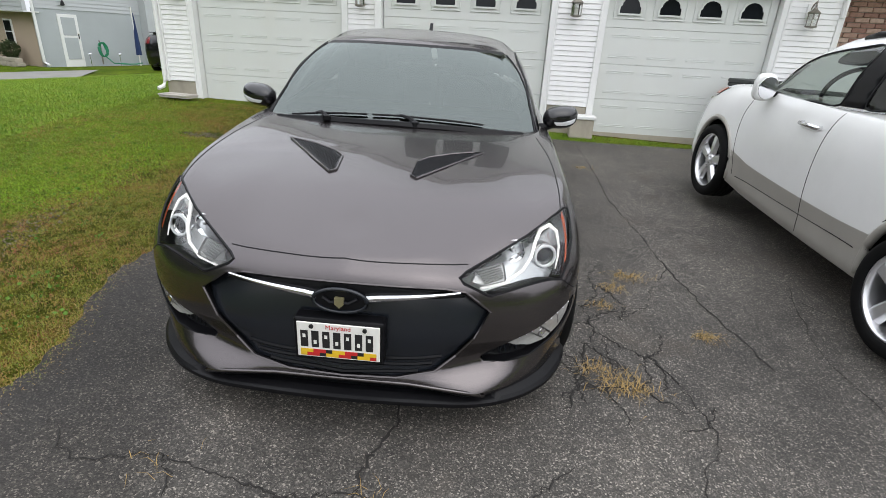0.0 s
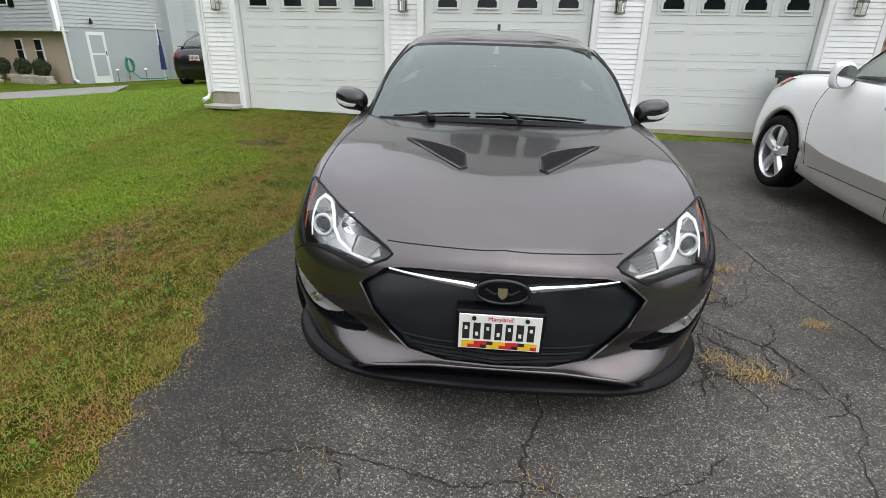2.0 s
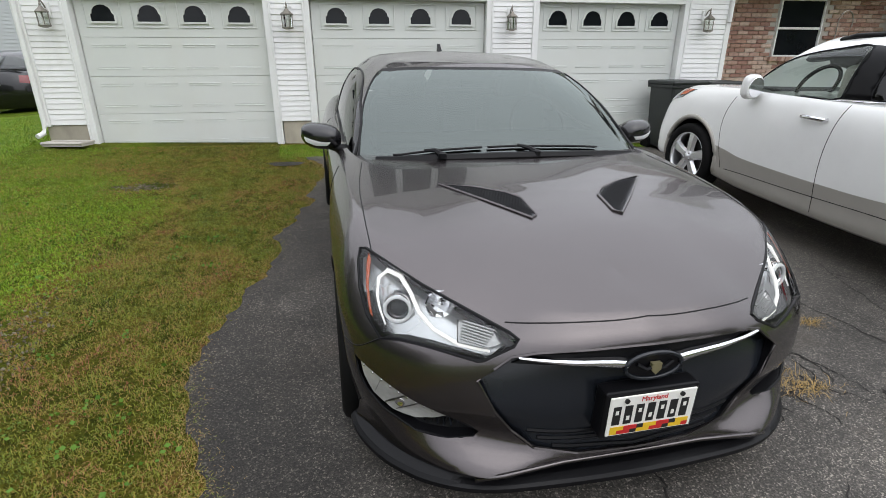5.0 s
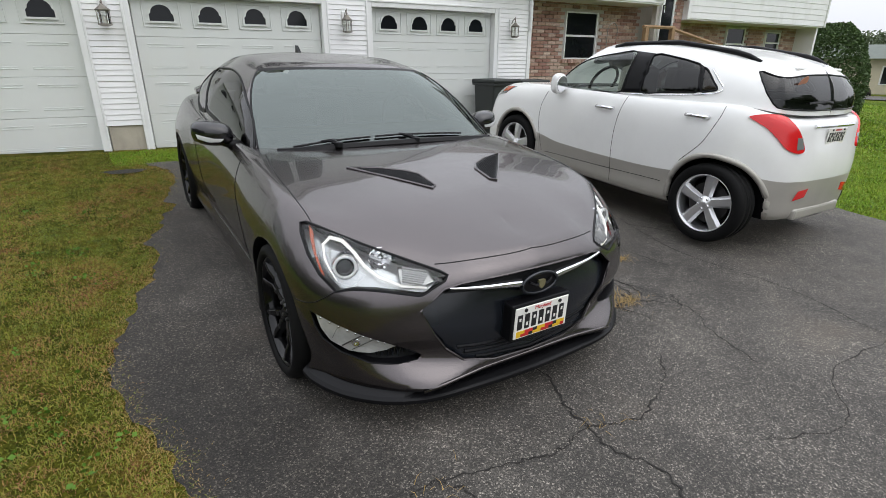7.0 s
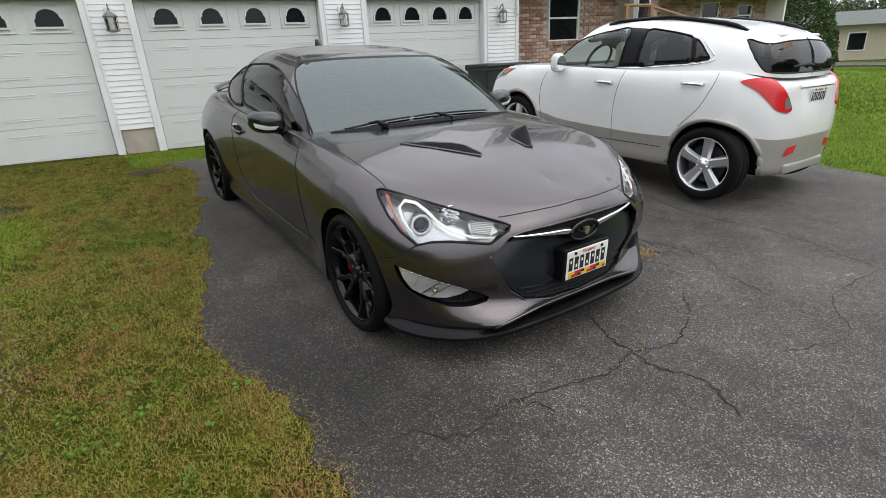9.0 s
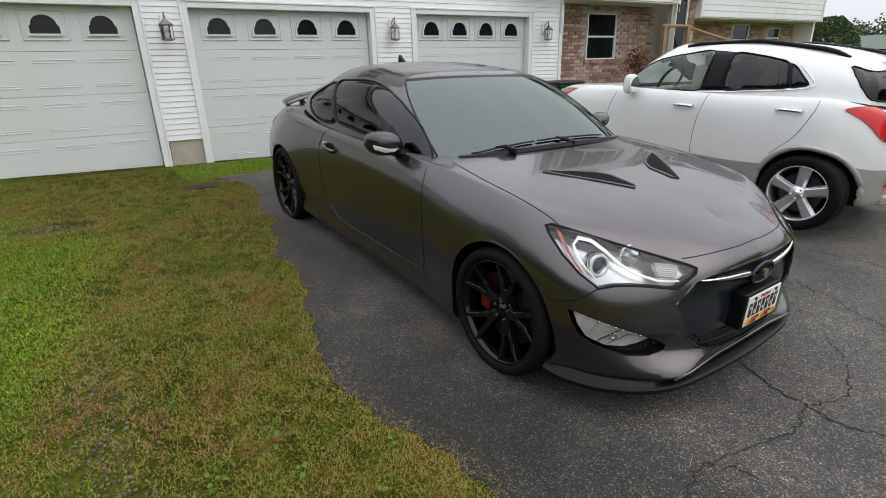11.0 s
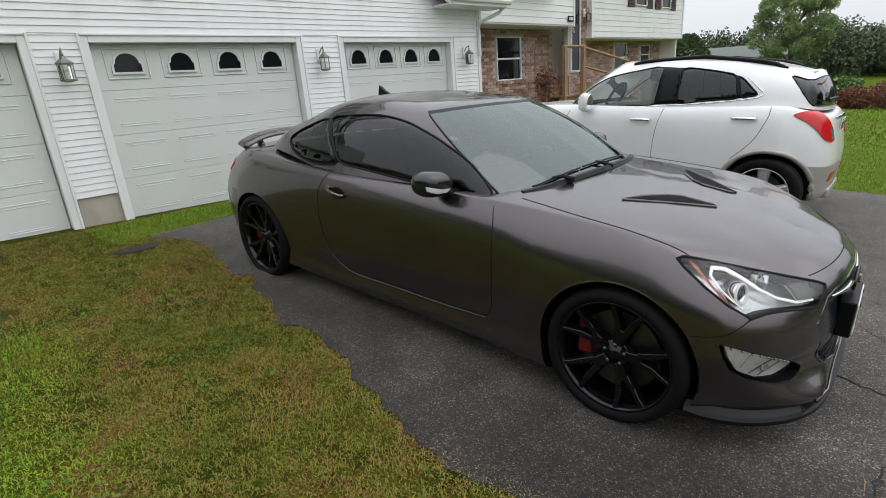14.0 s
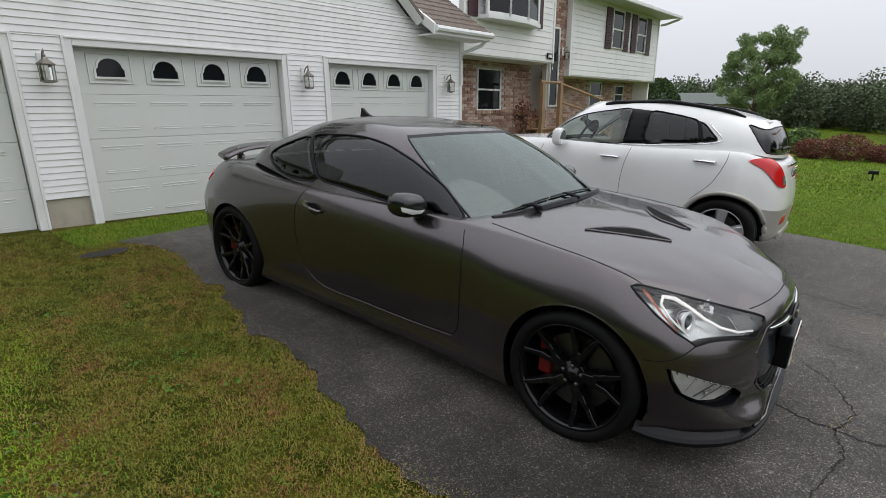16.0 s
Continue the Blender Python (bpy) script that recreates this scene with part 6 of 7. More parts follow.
def window(parent, s0, s1, z0, z1, d, name="window", sash=True, sill=False):
    """A sash window with frame, two panes and a meeting rail."""
    w = thing(name, WALL, "white-framed dark sash window", "window", kind="structure")
    fw = .026
    for lo, hi in (((s0, d - .03, z0), (s0 + fw, d + .02, z1)), ((s1 - fw, d - .03, z0), (s1, d + .02, z1)), ((s0 + fw, d - .03, z1 - fw), (s1 - fw, d + .02, z1)), ((s0 + fw, d - .03, z0), (s1 - fw, d + .02, z0 + fw))):
        part("window_frame", box(lo, hi, .005), TRIM, w)
    m = (z0 + z1) / 2
    part("pane", box((s0 + fw, d - .004, m), (s1 - fw, d + .004, z1 - fw)), PANE, w)
    part("pane", box((s0 + fw, d + .008, z0 + fw), (s1 - fw, d + .016, m)), PANE, w)
    part("meeting_rail", box((s0 + fw, d - .018, m - .018), (s1 - fw, d + .012, m + .018), .003), TRIM, w)
    if sill:
        for i in range(int((s1 - s0 + .1) / .075)):
            x = s0 - .05 + .075 * i
            part("sill_brick", box((x, d - .055, z0 - .075), (x + .066, d + .03, z0 - .005), .004, 1), BRICK, w)
    return w


for s0, s1, z0, z1 in (HOLES[0], HOLES[2], HOLES[3]):
    window(house, s0, s1, z0, z1, BW + .01, sill=s0 < 6)
for s0, s1 in ((10.38, 11.06), (11.95, 12.58)):
    window(house, s0, s1, 3.02, 3.98, .175)
    for a in (s0 - .36, s1 + .03):
        sh = thing("shutter", WALL, "dark maroon louvred window shutter", "shutter", "window shutters", kind="structure")
        part("shutter_frame", box((a, .155, 2.98), (a + .33, .180, 4.0), .006), SHUTTER, sh)
        for k in range(14):
            part("slat", turn_bm(box((-.13, -.012, -.004), (.13, .012, .004)), Matrix.Translation((a + .165, .150, 3.06 + .066 * k)) @ Matrix.Rotation(radians(40), 4, "X")), SHUTTER, sh)
# bow window
bay = thing("bow_window", WALL, "white bow window with three tall dark panes", "window", kind="structure")
for k, (a, b) in enumerate(((4.80, 5.40), (5.40, 6.02), (6.02, 6.58))):
    da, db = (-.02 if k == 0 else -.10), (-.10 if k < 2 else .02)
    for nm, e, z0, z1, mat in (("pane", .03, 3.26, 4.3, PANE), ("frame", 0, 3.20, 3.26, TRIM)):
        bm = bmesh.new()
        q = [(a + e, da), (b - e, db), (b - e, db + .03), (a + e, da + .03)]
        prism(q, z0, z1, "Z", bm)
        part(nm, bm, mat, bay)
    for x, d in ((a, da), (b, db)):
        part("mullion", box((x - .03, d - .015, 3.2), (x + .03, d + .04, 4.3), .006), TRIM, bay)
part("seat_board", prism([(4.74, .2), (4.78, -.05), (5.40, -.14), (6.02, -.14), (6.64, 0), (6.66, .2)], 3.13, 3.2, "Z"), TRIM, bay)
for a in (4.44, 6.70):
    sh = thing("shutter", WALL, "dark maroon louvred window shutter", "shutter", "window shutters", kind="structure")
    part("shutter_frame", box((a, .155, 3.16), (a + .28, .180, 4.4), .006), SHUTTER, sh)
plq = thing("house_plaque", WALL, "small dark plaque with pale bars on the siding", "plaque")
part("plate", box((7.22, .155, 2.56), (7.44, .178, 2.68), .006), BLACKPL, plq)
for k in range(3):
    part("bar", box((7.255 + .055 * k, .150, 2.59), (7.295 + .055 * k, .1552, 2.65)), PLATE, plq)

# entry: storm door, steps, timber rail, lantern
door = thing("door_1", WALL, "dark front door behind a white storm door frame", "door", kind="structure")
part("leaf", box((7.61, .322, 1.55), (7.95, .340, 3.26), .004), PANE, door)
for lo, hi in (((7.58, .295, 1.5), (7.61, .342, 3.3)), ((7.95, .295, 1.5), (7.98, .342, 3.3)), ((7.61, .295, 3.26), (7.95, .342, 3.3)), ((7.61, .295, 1.5), (7.95, .342, 1.55))):
    part("frame", box(lo, hi, .006), TRIM, door)
part("door_handle", tube([(7.66, .325, 2.35), (7.66, .285, 2.35), (7.66, .285, 2.47)], .012, 8), CHROME, door)
copy_thing(lamp0, WALL @ Matrix.Translation((8.13, .325, 2.75)))
stairs = thing("entry_steps", WALL, "timber entry steps and handrail before the brick wall", "steps", kind="structure")
for k in range(5):
    part("tread", box((7.1, -.55 + .27 * k, .25 + .24 * k), (8.95, -.25 + .27 * k, .29 + .24 * k), .006), WOOD, stairs)
    part("riser", box((7.12, -.5 + .27 * k, .02 + .24 * k), (8.93, -.47 + .27 * k, .25 + .24 * k)), WOOD, stairs)
for s, d, z in ((6.98, .1, 2.06), (7.75, .1, 2.06), (8.86, -.55, 1.55)):
    part("post", box((s - .045, d - .045, 0), (s + .045, d + .045, z), .005), WOOD, stairs)
part("handrail", tube([(6.90, .1, 2.05), (7.80, .1, 2.05)], .035, 6), WOOD, stairs)
part("handrail", tube([(7.75, .1, 2.03), (8.86, -.45, 1.66)], .032, 6), WOOD, stairs)
part("lower_rail", tube([(7.75, .1, 1.62), (8.86, -.45, 1.28)], .026, 6), WOOD, stairs)

# roof return over the garage's right end, gutter and rake board
roofr = thing("garage_roof", WALL, "brown shingle roof slope with white gutter and rake", "roof", kind="structure")
bm = bmesh.new()
nrow = 10
for k in range(nrow):
    t0, t1 = k / nrow, (k + 1) / nrow
    d0, d1, z0, z1 = -.42 + 1.6 * t0, -.42 + 1.6 * t1, 2.78 + 1.05 * t0, 2.78 + 1.05 * t1
    x = 2.98 - .02 * k
    while x < GR + .3:
        wdt = random.uniform(.14, .26)
        x1 = min(x + wdt, GR + .32)
        q = [(x, d0 - .012, z0 + .014), (x1 - .006, d0 - .012, z0 + .014), (x1 - .006, d1, z1 + .004), (x, d1, z1 + .004)]
        up = [bm.verts.new(p) for p in q]
        dn = [bm.verts.new((p[0], p[1], p[2] - .016)) for p in q]
        bm.faces.new(up)
        bm.faces.new(dn[::-1])
        for i in range(4):
            bm.faces.new((up[i], up[(i + 1) % 4], dn[(i + 1) % 4], dn[i]))
        x = x1
ob = part("shingle", bm, SHINGLE, roofr)
tagged(ob, kind="stuff")
part("deck", prism([(-.40, 2.75), (1.2, 3.80), (1.2, 3.74), (-.40, 2.70)], 2.95, GR + .30, "X"), TRIM, roofr)
part("gutter", tube([(2.92, -.45, 2.73), (GR + .34, -.45, 2.73)], .05, 8), TRIM, roofr)
part("soffit", box((2.95, -.42, 2.64), (GR + .28, .0, 2.67), .004), TRIM, roofr)
part("fascia", box((2.95, -.43, 2.64), (GR + .30, -.40, 2.76), .004), TRIM, roofr)
part("rake_board", prism([(-.43, 2.64), (-.43, 2.80), (1.2, 3.87), (1.2, 3.68)], 2.90, 2.955, "X"), TRIM, roofr)
part("downspout", tube([(GR + .24, -.42, 2.68), (GR + .22, -.30, 2.58), (GR - .02, -.05, 2.44), (GR - .04, -.035, 2.3), (GR - .04, -.035, 1.9)], .032, 8), TRIM, roofr)
# gable rakes, out of view but mirrored in the bonnet
for sg in (-1, 1):
    part("gable_rake", tube([(APEX + sg * 3.5, -.12, 2.85), (APEX, -.12, 5.75)], .09, 4), TRIM, roofr)
    bm = bmesh.new()
    q = [(APEX + sg * 3.55, 2.9), (APEX, 5.82), (APEX, 5.76), (APEX + sg * 3.55, 2.84)]
    prism(q, -.2, 6.0, "Y", bm)
    part("gable_roof", bm, SHINGLE, roofr)

# clutter by the garage
splash = thing("splash_block", WALL @ Matrix.Translation((-4.98, -.30, gz(-4.1, 7.9) + .03)) @ Matrix.Rotation(radians(-6), 4, "Z") @ Matrix.Scale(.8, 4), "pale concrete splash block lying in the grass", "splash block")
part("tray", prism([(-.32, -.10), (.30, -.14), (.34, .12), (-.28, .14)], 0, .035, "Z"), MORTAR, splash)
part("rim", tube([(-.32, -.10, .045), (.30, -.14, .045), (.34, .12, .045), (-.28, .14, .045)], .02, 6, closed=True), MORTAR, splash)
spout = thing("garage_downspout", WALL, "white downspout at the garage corner", "downspout", kind="structure")
part("pipe", tube([(GL + .02, -.05, 2.7), (GL + .02, -.05, .62), (GL + .01, -.10, .53), (GL - .02, -.19, .50)], .032, 8), TRIM, spout)
blk = thing("storage_box", WALL @ Matrix.Translation((.98, -.16, gz(1.9, 7.4))), "small grey lidded box against the pier", "box")
part("body", box((-.15, -.11, 0), (.17, .10, .26), .012), CONCRETE, blk)
part("lid", box((-.17, -.13, .26), (.19, .12, .31), .012), TRIM, blk)


def bin_thing(s, d, turn):
    b = thing("wheelie_bin", WALL @ Matrix.Translation((s, d, gz(s + .85, 6.9) + .0)) @ Matrix.Rotation(radians(turn), 4, "Z"), "dark plastic wheeled rubbish bin with closed lid", "rubbish bin", "rubbish bins")
    bm = box((-.25, -.27, .06), (.25, .27, .93), .03)
    for v in bm.verts:
        k = .86 + .14 * (v.co.z / .93)
        v.co.x *= k
        v.co.y *= k
    part("body", bm, BIN, b)
    part("lid", box((-.28, -.31, .93), (.28, .30, .985), .022), BIN, b)
    part("rim", box((-.275, -.29, .885), (.275, .29, .93), .012), BIN, b)
    part("handle", tube([(-.22, .30, .90), (-.22, .35, .93), (.22, .35, .93), (.22, .30, .90)], .018, 8), BIN, b)
    for sx in (-1, 1):
        part("wheel", turn_bm(lathe([(.02, -.03), (.10, -.03), (.10, .03), (.02, .03)], 20, "X"), Matrix.Translation((sx * .23, .22, .10))), RUBBER, b)


bin_thing(3.10, -.40, 4)
bin_thing(3.70, -.40, -3)


# ---- leaves and trees ----
def leaf_mesh(name, pts, size, mat, parent=None, flat=.0, narrow=.5, m=None):
    """Many small leaves, one quad each, at the points given."""
    n = len(pts)
    rng = np.random.RandomState(len(name) + n)
    a = rng.normal(size=(n, 3))
    a[:, 2] *= 1 - flat
    a /= np.linalg.norm(a, axis=1)[:, None]
    b = np.cross(a, rng.normal(size=(n, 3)))
    b /= np.linalg.norm(b, axis=1)[:, None]
    sz = size * rng.uniform(.6, 1.4, (n, 1))
    v = np.stack([pts - a * sz, pts + b * sz * narrow, pts + a * sz, pts - b * sz * narrow], 1).reshape(-1, 3)
    me = bpy.data.meshes.new(name)
    me.from_pydata(v.tolist(), [], (np.arange(n)[:, None] * 4 + np.arange(4)).tolist())
    me.materials.append(mat)
    ob = new(name, me)
    if parent:
        ob.parent = parent
    return ob


def ball_points(n, c, r, seed, shell=.55):
    rng = np.random.RandomState(seed)
    d = rng.normal(size=(n, 3))
    d /= np.linalg.norm(d, axis=1)[:, None]
    return np.array(c) + d * np.array(r) * (shell + (1 - shell) * rng.uniform(0, 1, (n, 1)) ** .5) * rng.uniform(.8, 1.08, (n, 1))


def tree(x, y, z, h, spread, n, leaf, seed, mat, label):
    t = thing("tree", pose(x, y, z), label, "tree")
    rng = random.Random(seed)
    bm = tube([(0, 0, -.2), (.03 * h, 0, h * .25), (.0, .02 * h, h * .5), (.02 * h, 0, h * .8)], [h * .022, h * .017, h * .012, h * .004], 8)
    tips = []
    for k in range(16):
        a, z0 = rng.uniform(0, 6.28), h * rng.uniform(.18, .6)
        r = spread * rng.uniform(.55, 1.0)
        top = (math.cos(a) * r, math.sin(a) * r, z0 + h * rng.uniform(.15, .42))
        mid = (top[0] * .45, top[1] * .45, z0 + (top[2] - z0) * .6)
        tube([(0.01 * h, 0, z0), mid, top], [h * .008, h * .006, h * .002], 6, bm)
        tips += [top, mid]
    part("trunk", bm, BARK, t)
    g = np.random.RandomState(seed)
    for k in range(70):
        d = g.normal(size=3)
        d /= np.linalg.norm(d)
        tips.append((d[0] * spread * .84, d[1] * spread * .84, h * (.62 + .32 * d[2])))
    pts = np.concatenate([ball_points(n // len(tips), tp, (spread * .21, spread * .21, h * .06), seed + i, .15) for i, tp in enumerate(tips)])
    leaf_mesh("crown", pts, leaf, mat, t)
    return t


tree(39.8, 6.2, -1.0, 7.4, 2.35, 40000, .07, 3, LEAFTREE, "tall leafy deciduous tree on the far lawn")
woods = []
rng = np.random.RandomState(5)
for k in range(150):
    a = radians(-16 + 64 * k / 150)
    D = rng.uniform(60, 84)
    c = np.array([D * math.cos(a), D * math.sin(a) - 4, .2])
    hh = rng.uniform(2.0, 3.4) * (1.25 if k % 7 == 0 else 1)
    woods.append(ball_points(2200, c + [0, 0, hh * .4], (rng.uniform(1.5, 2.8), rng.uniform(1.5, 2.8), hh), 100 + k, .4))
ob = leaf_mesh("far_woods", np.concatenate(woods), .13, LEAFFAR, narrow=.7)
tagged(ob, "dull green line of mixed woodland in the distance", "woods", kind="stuff")

# unseen tree belt added behind the walker; darkens the car's reflections and sky fill
belt = []
for k in range(84):
    a = radians(140 + 100 * k / 83) if k < 60 else radians(285 + 45 * (k - 60) / 23)
    D = rng.uniform(19, 24) if 160 < math.degrees(a) < 235 else rng.uniform(28, 36)
    hh = rng.uniform(2.8, 4.4)
    belt.append(ball_points(700, (D * math.cos(a), D * math.sin(a), hh * .9), (rng.uniform(2.4, 3.8), rng.uniform(2.4, 3.8), hh), 300 + k, .3))
tagged(leaf_mesh("tree_belt", np.concatenate(belt), .42, LEAFFAR, narrow=.7), "dark green belt of tall trees added out of view to darken reflections", "woods", kind="stuff")


def shrub(x, y, z, r, n, leaf, seed, mat, label, name="shrub", cone=False):
    t = thing(name, pose(x, y, z), label, "bush")
    part("stem", tube([(0, 0, -.1), (0, 0, r[2])], [.05, .02], 6), BARK, t)
    if cone:
        rg = np.random.RandomState(seed)
        u, a = rg.uniform(0, 1, n), rg.uniform(0, 6.28, n)
        rad = r[0] * np.sqrt(np.clip(np.sin(np.pi * np.clip(u * .78 + .2, 0, 1)), 0, 1)) * rg.uniform(.86, 1.03, n)
        pts = np.stack([rad * np.cos(a), rad * np.sin(a), u * r[2] * 2], 1)
    else:
        pts = ball_points(n, (0, 0, r[2]), r, seed, .6)
    leaf_mesh("foliage", pts, leaf, mat, t)
    return t


shrub(16.4, 6.8, -.6, (1.05, 1.05, 1.52), 16000, .045, 7, EVERGREEN, "dense dark green conical evergreen beside the house", "evergreen", cone=True)
for k, (x, y, r, zz) in enumerate(((21.4, 2.1, .62, .42), (22.2, 1.0, .85, .55), (22.9, -.2, .7, .38), (23.4, -1.3, .6, .45))):
    shrub(x, y, gz(x, y) - .05, (r, r, zz), 4200, .04, 80 + k, LEAFRED, "reddish-green shrub at the lawn's edge")
shrub(24.0, 2.6, -.8, (.8, .8, .7), 2000, .08, 9, LEAF, "small green shrub at the lawn's edge")
plant = shrub(6.8 + .25, 7.05, .9, (.36, .26, .40), 420, .03, 11, LEAFRED, "red-leaved potted plant under a garden hook", "potted_plant")
part("pot", lathe([(.10, -.62), (.16, -.30), (.17, -.28), (.15, -.28)], 20), worn("clay_pot", (.45, .30, .2), .8), plant)
hook = thing("garden_hook", WALL @ Matrix.Translation((6.15, .3, .2)), "thin rusty shepherd's crook garden hook", "garden hook")
part("rod", tube([(0, 0, 0), (0, 0, 1.75)] + [(.13 - .13 * math.cos(a), 0, 1.75 + .16 * math.sin(a)) for a in (math.pi * k / 9 for k in range(1, 10))] + [(.26, 0, 1.68), (.22, 0, 1.62)], .009, 6), PEWTER, hook)
hb = thing("hanging_pot", WALL @ Matrix.Translation((6.45, .3, 1.30)), "black hanging pot with trailing red leaves", "plant pot")
part("bowl", lathe([(.05, -.08), (.12, .0), (.13, .06), (.115, .06)], 18), BIN, hb)
leaf_mesh("leaves", ball_points(260, (0, 0, .08), (.22, .2, .16), 21, .1), .035, LEAFRED, hb)
part("chain", tube([(0, 0, .06), (-.02, 0, .30)], .004, 5), PEWTER, hb)

# far right: mailbox, pickup, street, cream house
mb = thing("mailbox", pose(14.5, .52, gz(14.5, .52)) @ Matrix.Scale(.5, 4), "dark mailbox on a short post in the lawn", "mailbox")
part("post", box((-.04, -.04, -.1), (.04, .04, .38), .006), BLACKPL, mb)
part("box", turn_bm(prism([(-.09, 0), (.09, 0), (.09, .10)] + [(.09 * math.cos(a), .10 + .09 * math.sin(a)) for a in (math.pi * k / 8 for k in range(1, 8))] + [(-.09, .10)], -.22, .22), Matrix.Translation((0, 0, .36))), BLACKPL, mb)
street = thing("street", pose(0, 0, 0), "grey asphalt street beyond the lawn", "road", kind="structure")
bm = bmesh.new()
ln = [(30 + 2.0 * math.sin(y * .05), y) for y in range(-40, 60, 4)]
vs = [[bm.verts.new((x + dx, y, gz(x + dx, y) + .05)) for dx in (0, 3.2, 6.4)] for x, y in ln]
for a, b in zip(vs, vs[1:]):
    for i in range(2):
        bm.faces.new((a[i], a[i + 1], b[i + 1], b[i]))
part("carriageway", bm, ASPHALT, street)


def simple_car(name, m, mat, label, cat, tall=1.0, bed=False):
    """A far-off car: body, cabin glass, wheels, lamps."""
    c = thing(name, m, label, cat)
    g = surface(BODY, steps((0, 16, 60)), steps((-1.4, 0, 3), (0, 5.2, 22)))
    g = [[(p[0] * .94, p[1], p[2] * (1.12 if p[2] > .3 else 1)) for p in row] for row in g]
    b = part("body", skin(g), [mat, BLACKPL], c)
    st = tree_of(b)
    carve(b, [turn_bm(lathe([(0.345, -0.2), (0.345, 0.2)], 32, "X"), Matrix.Translation((sg * .82, y, .33))) for y in (0, 2.836) for sg in (-1, 1)])
    soft_shade(b)
    if bed:
        part("cab", box((-.72, .7, .9), (.72, 2.0, 1.62), .16, 3), mat, c)
        part("cab_glass", box((-.735, .80, 1.15), (.735, 1.9, 1.5), .05, 2), PANE, c)
    else:
        cg = [[(p[0] * .96, 0.35 + p[1] * .93, p[2] * tall) for p in row] for row in cabin]
        part("roof", skin(cg, pick=lambda i, j: zone(i, j) in ("shell", "header")), mat, c, smooth=True, normals=False)
        for nm in ("windscreen", "rear_window"):
            part(nm, skin(cg, pick=lambda i, j: zone(i, j) == nm), SUVGLASS, c, smooth=True, normals=False)
        for sg in (1, -1):
            bm = skin([[(p[0] * sg, p[1], p[2]) for p in row] for row in cg], mirror=False, pick=lambda i, j: zone(i, j) == "opening")
            if sg < 0:
                bmesh.ops.reverse_faces(bm, faces=bm.faces)
            part("side_window", bm, TINT, c, smooth=True, normals=False)
    for sg in (-1, 1):
        for y in (0, 2.836):
            w = new("wheel")
            w.parent = c
            w.matrix_local = Matrix.Translation((sg * .79, y, .32)) @ (Matrix.Identity(4) if sg > 0 else Matrix.Rotation(math.pi, 4, "Z"))
            part("tyre", tyre(.32, .2, .21), RUBBER, w, smooth=True)
            part("rim", lathe([(.02, .06), (.20, .05), (.212, .085), (.212, -.05)], 24, "X"), RIMSILVER, w, smooth=True)
        tl = [(sg * x, y, z) for x, y, z in ((.80, 3.3, .98), (.60, 3.6, 1.0), (.60, 3.65, .84), (.80, 3.4, .80))]
        part("tail_lamp", patch(st, tl, (-sg * .5, -.85, 0), .008, .01, .08), DARKLENS, c)
    return c, st


sed, st = simple_car("sedan", pose(-7.97, 19.1, .13, -1.0, 0, 176), BLACKPAINT, "black saloon car parked nose-away on the lawn", "car", 1.13)
p = on(st, (.0, 4.5, .84), (0, -1, 0), .006)
number_plate(sed, Matrix.Translation(p) @ Matrix.Rotation(math.pi, 4, "Z"))
part("boot_wing", box((-.56, 3.30, 1.13), (.56, 3.44, 1.15), .008), BLACKPAINT, sed)
for sg in (-1, 1):
    part("wing_foot", box((sg * .45 - .03, 3.32, 1.05), (sg * .45 + .03, 3.40, 1.14), .01), BLACKPAINT, sed)
part("exhaust", tube([(.45, 3.3, .25), (.45, 3.62, .25)], .035, 8), STEEL, sed)
simple_car("pickup_truck", pose(33.5, 3.1, gz(33.5, 3.1) - .12, 0, 0, 100) @ Matrix.Scale(.62, 4), PEARL, "white pickup truck parked far off by the street", "pickup", bed=True)
simple_car("parked_car", pose(39.5, 13.3, -1.05, 0, 0, 80), BLACKPAINT, "dark car parked far off by the cream house", "car", 1.1)
fh = thing("far_house", pose(41.0, 14.6, -1.1, 0, 0, -58), "low cream-sided house with a grey roof", "house")
part("wall", box((-9, 0, 0), (9, 7, 2.8)), CREAM, fh)
part("roof", prism([(-.6, 2.75), (7.6, 2.75), (3.5, 3.7)], -9.5, 9.5, "X"), ROOFGREEN, fh)
for x in (-6, -2.5, 2, 5.5):
    w = part("window", box((x, -.05, 1.1), (x + 1.1, .02, 2.3), .02), TRIM, fh)
    part("pane", box((x + .08, -.06, 1.18), (x + 1.02, -.045, 2.22)), PANE, w)

# ---- neighbour's house beyond the lawn ----
NH = pose(-13.2, 17.32, -.06, 0, 0, 64) @ Matrix.Scale(.96, 4)
nh = thing("neighbour_house", NH, "grey split-level house with stucco base and tan brick", "house")
part("stucco_wall", box((0, 0, -.3), (9, .25, 1.86)), STUCCO, nh)


def lap_wall(parent, x0, x1, z0, z1, d, m=None):
    bm = bmesh.new()
    z = z0
    while z < z1:
        own = bmesh.new()
        prism([(d - .02, z), (d - .004, z + .125), (d + .1, z + .125), (d + .1, z)], x0, x1, "X", own)
        if m is not None:
            turn_bm(own, m)
        join(own, bm)
        z += .125
    return part("siding", bm, NSIDING, parent)


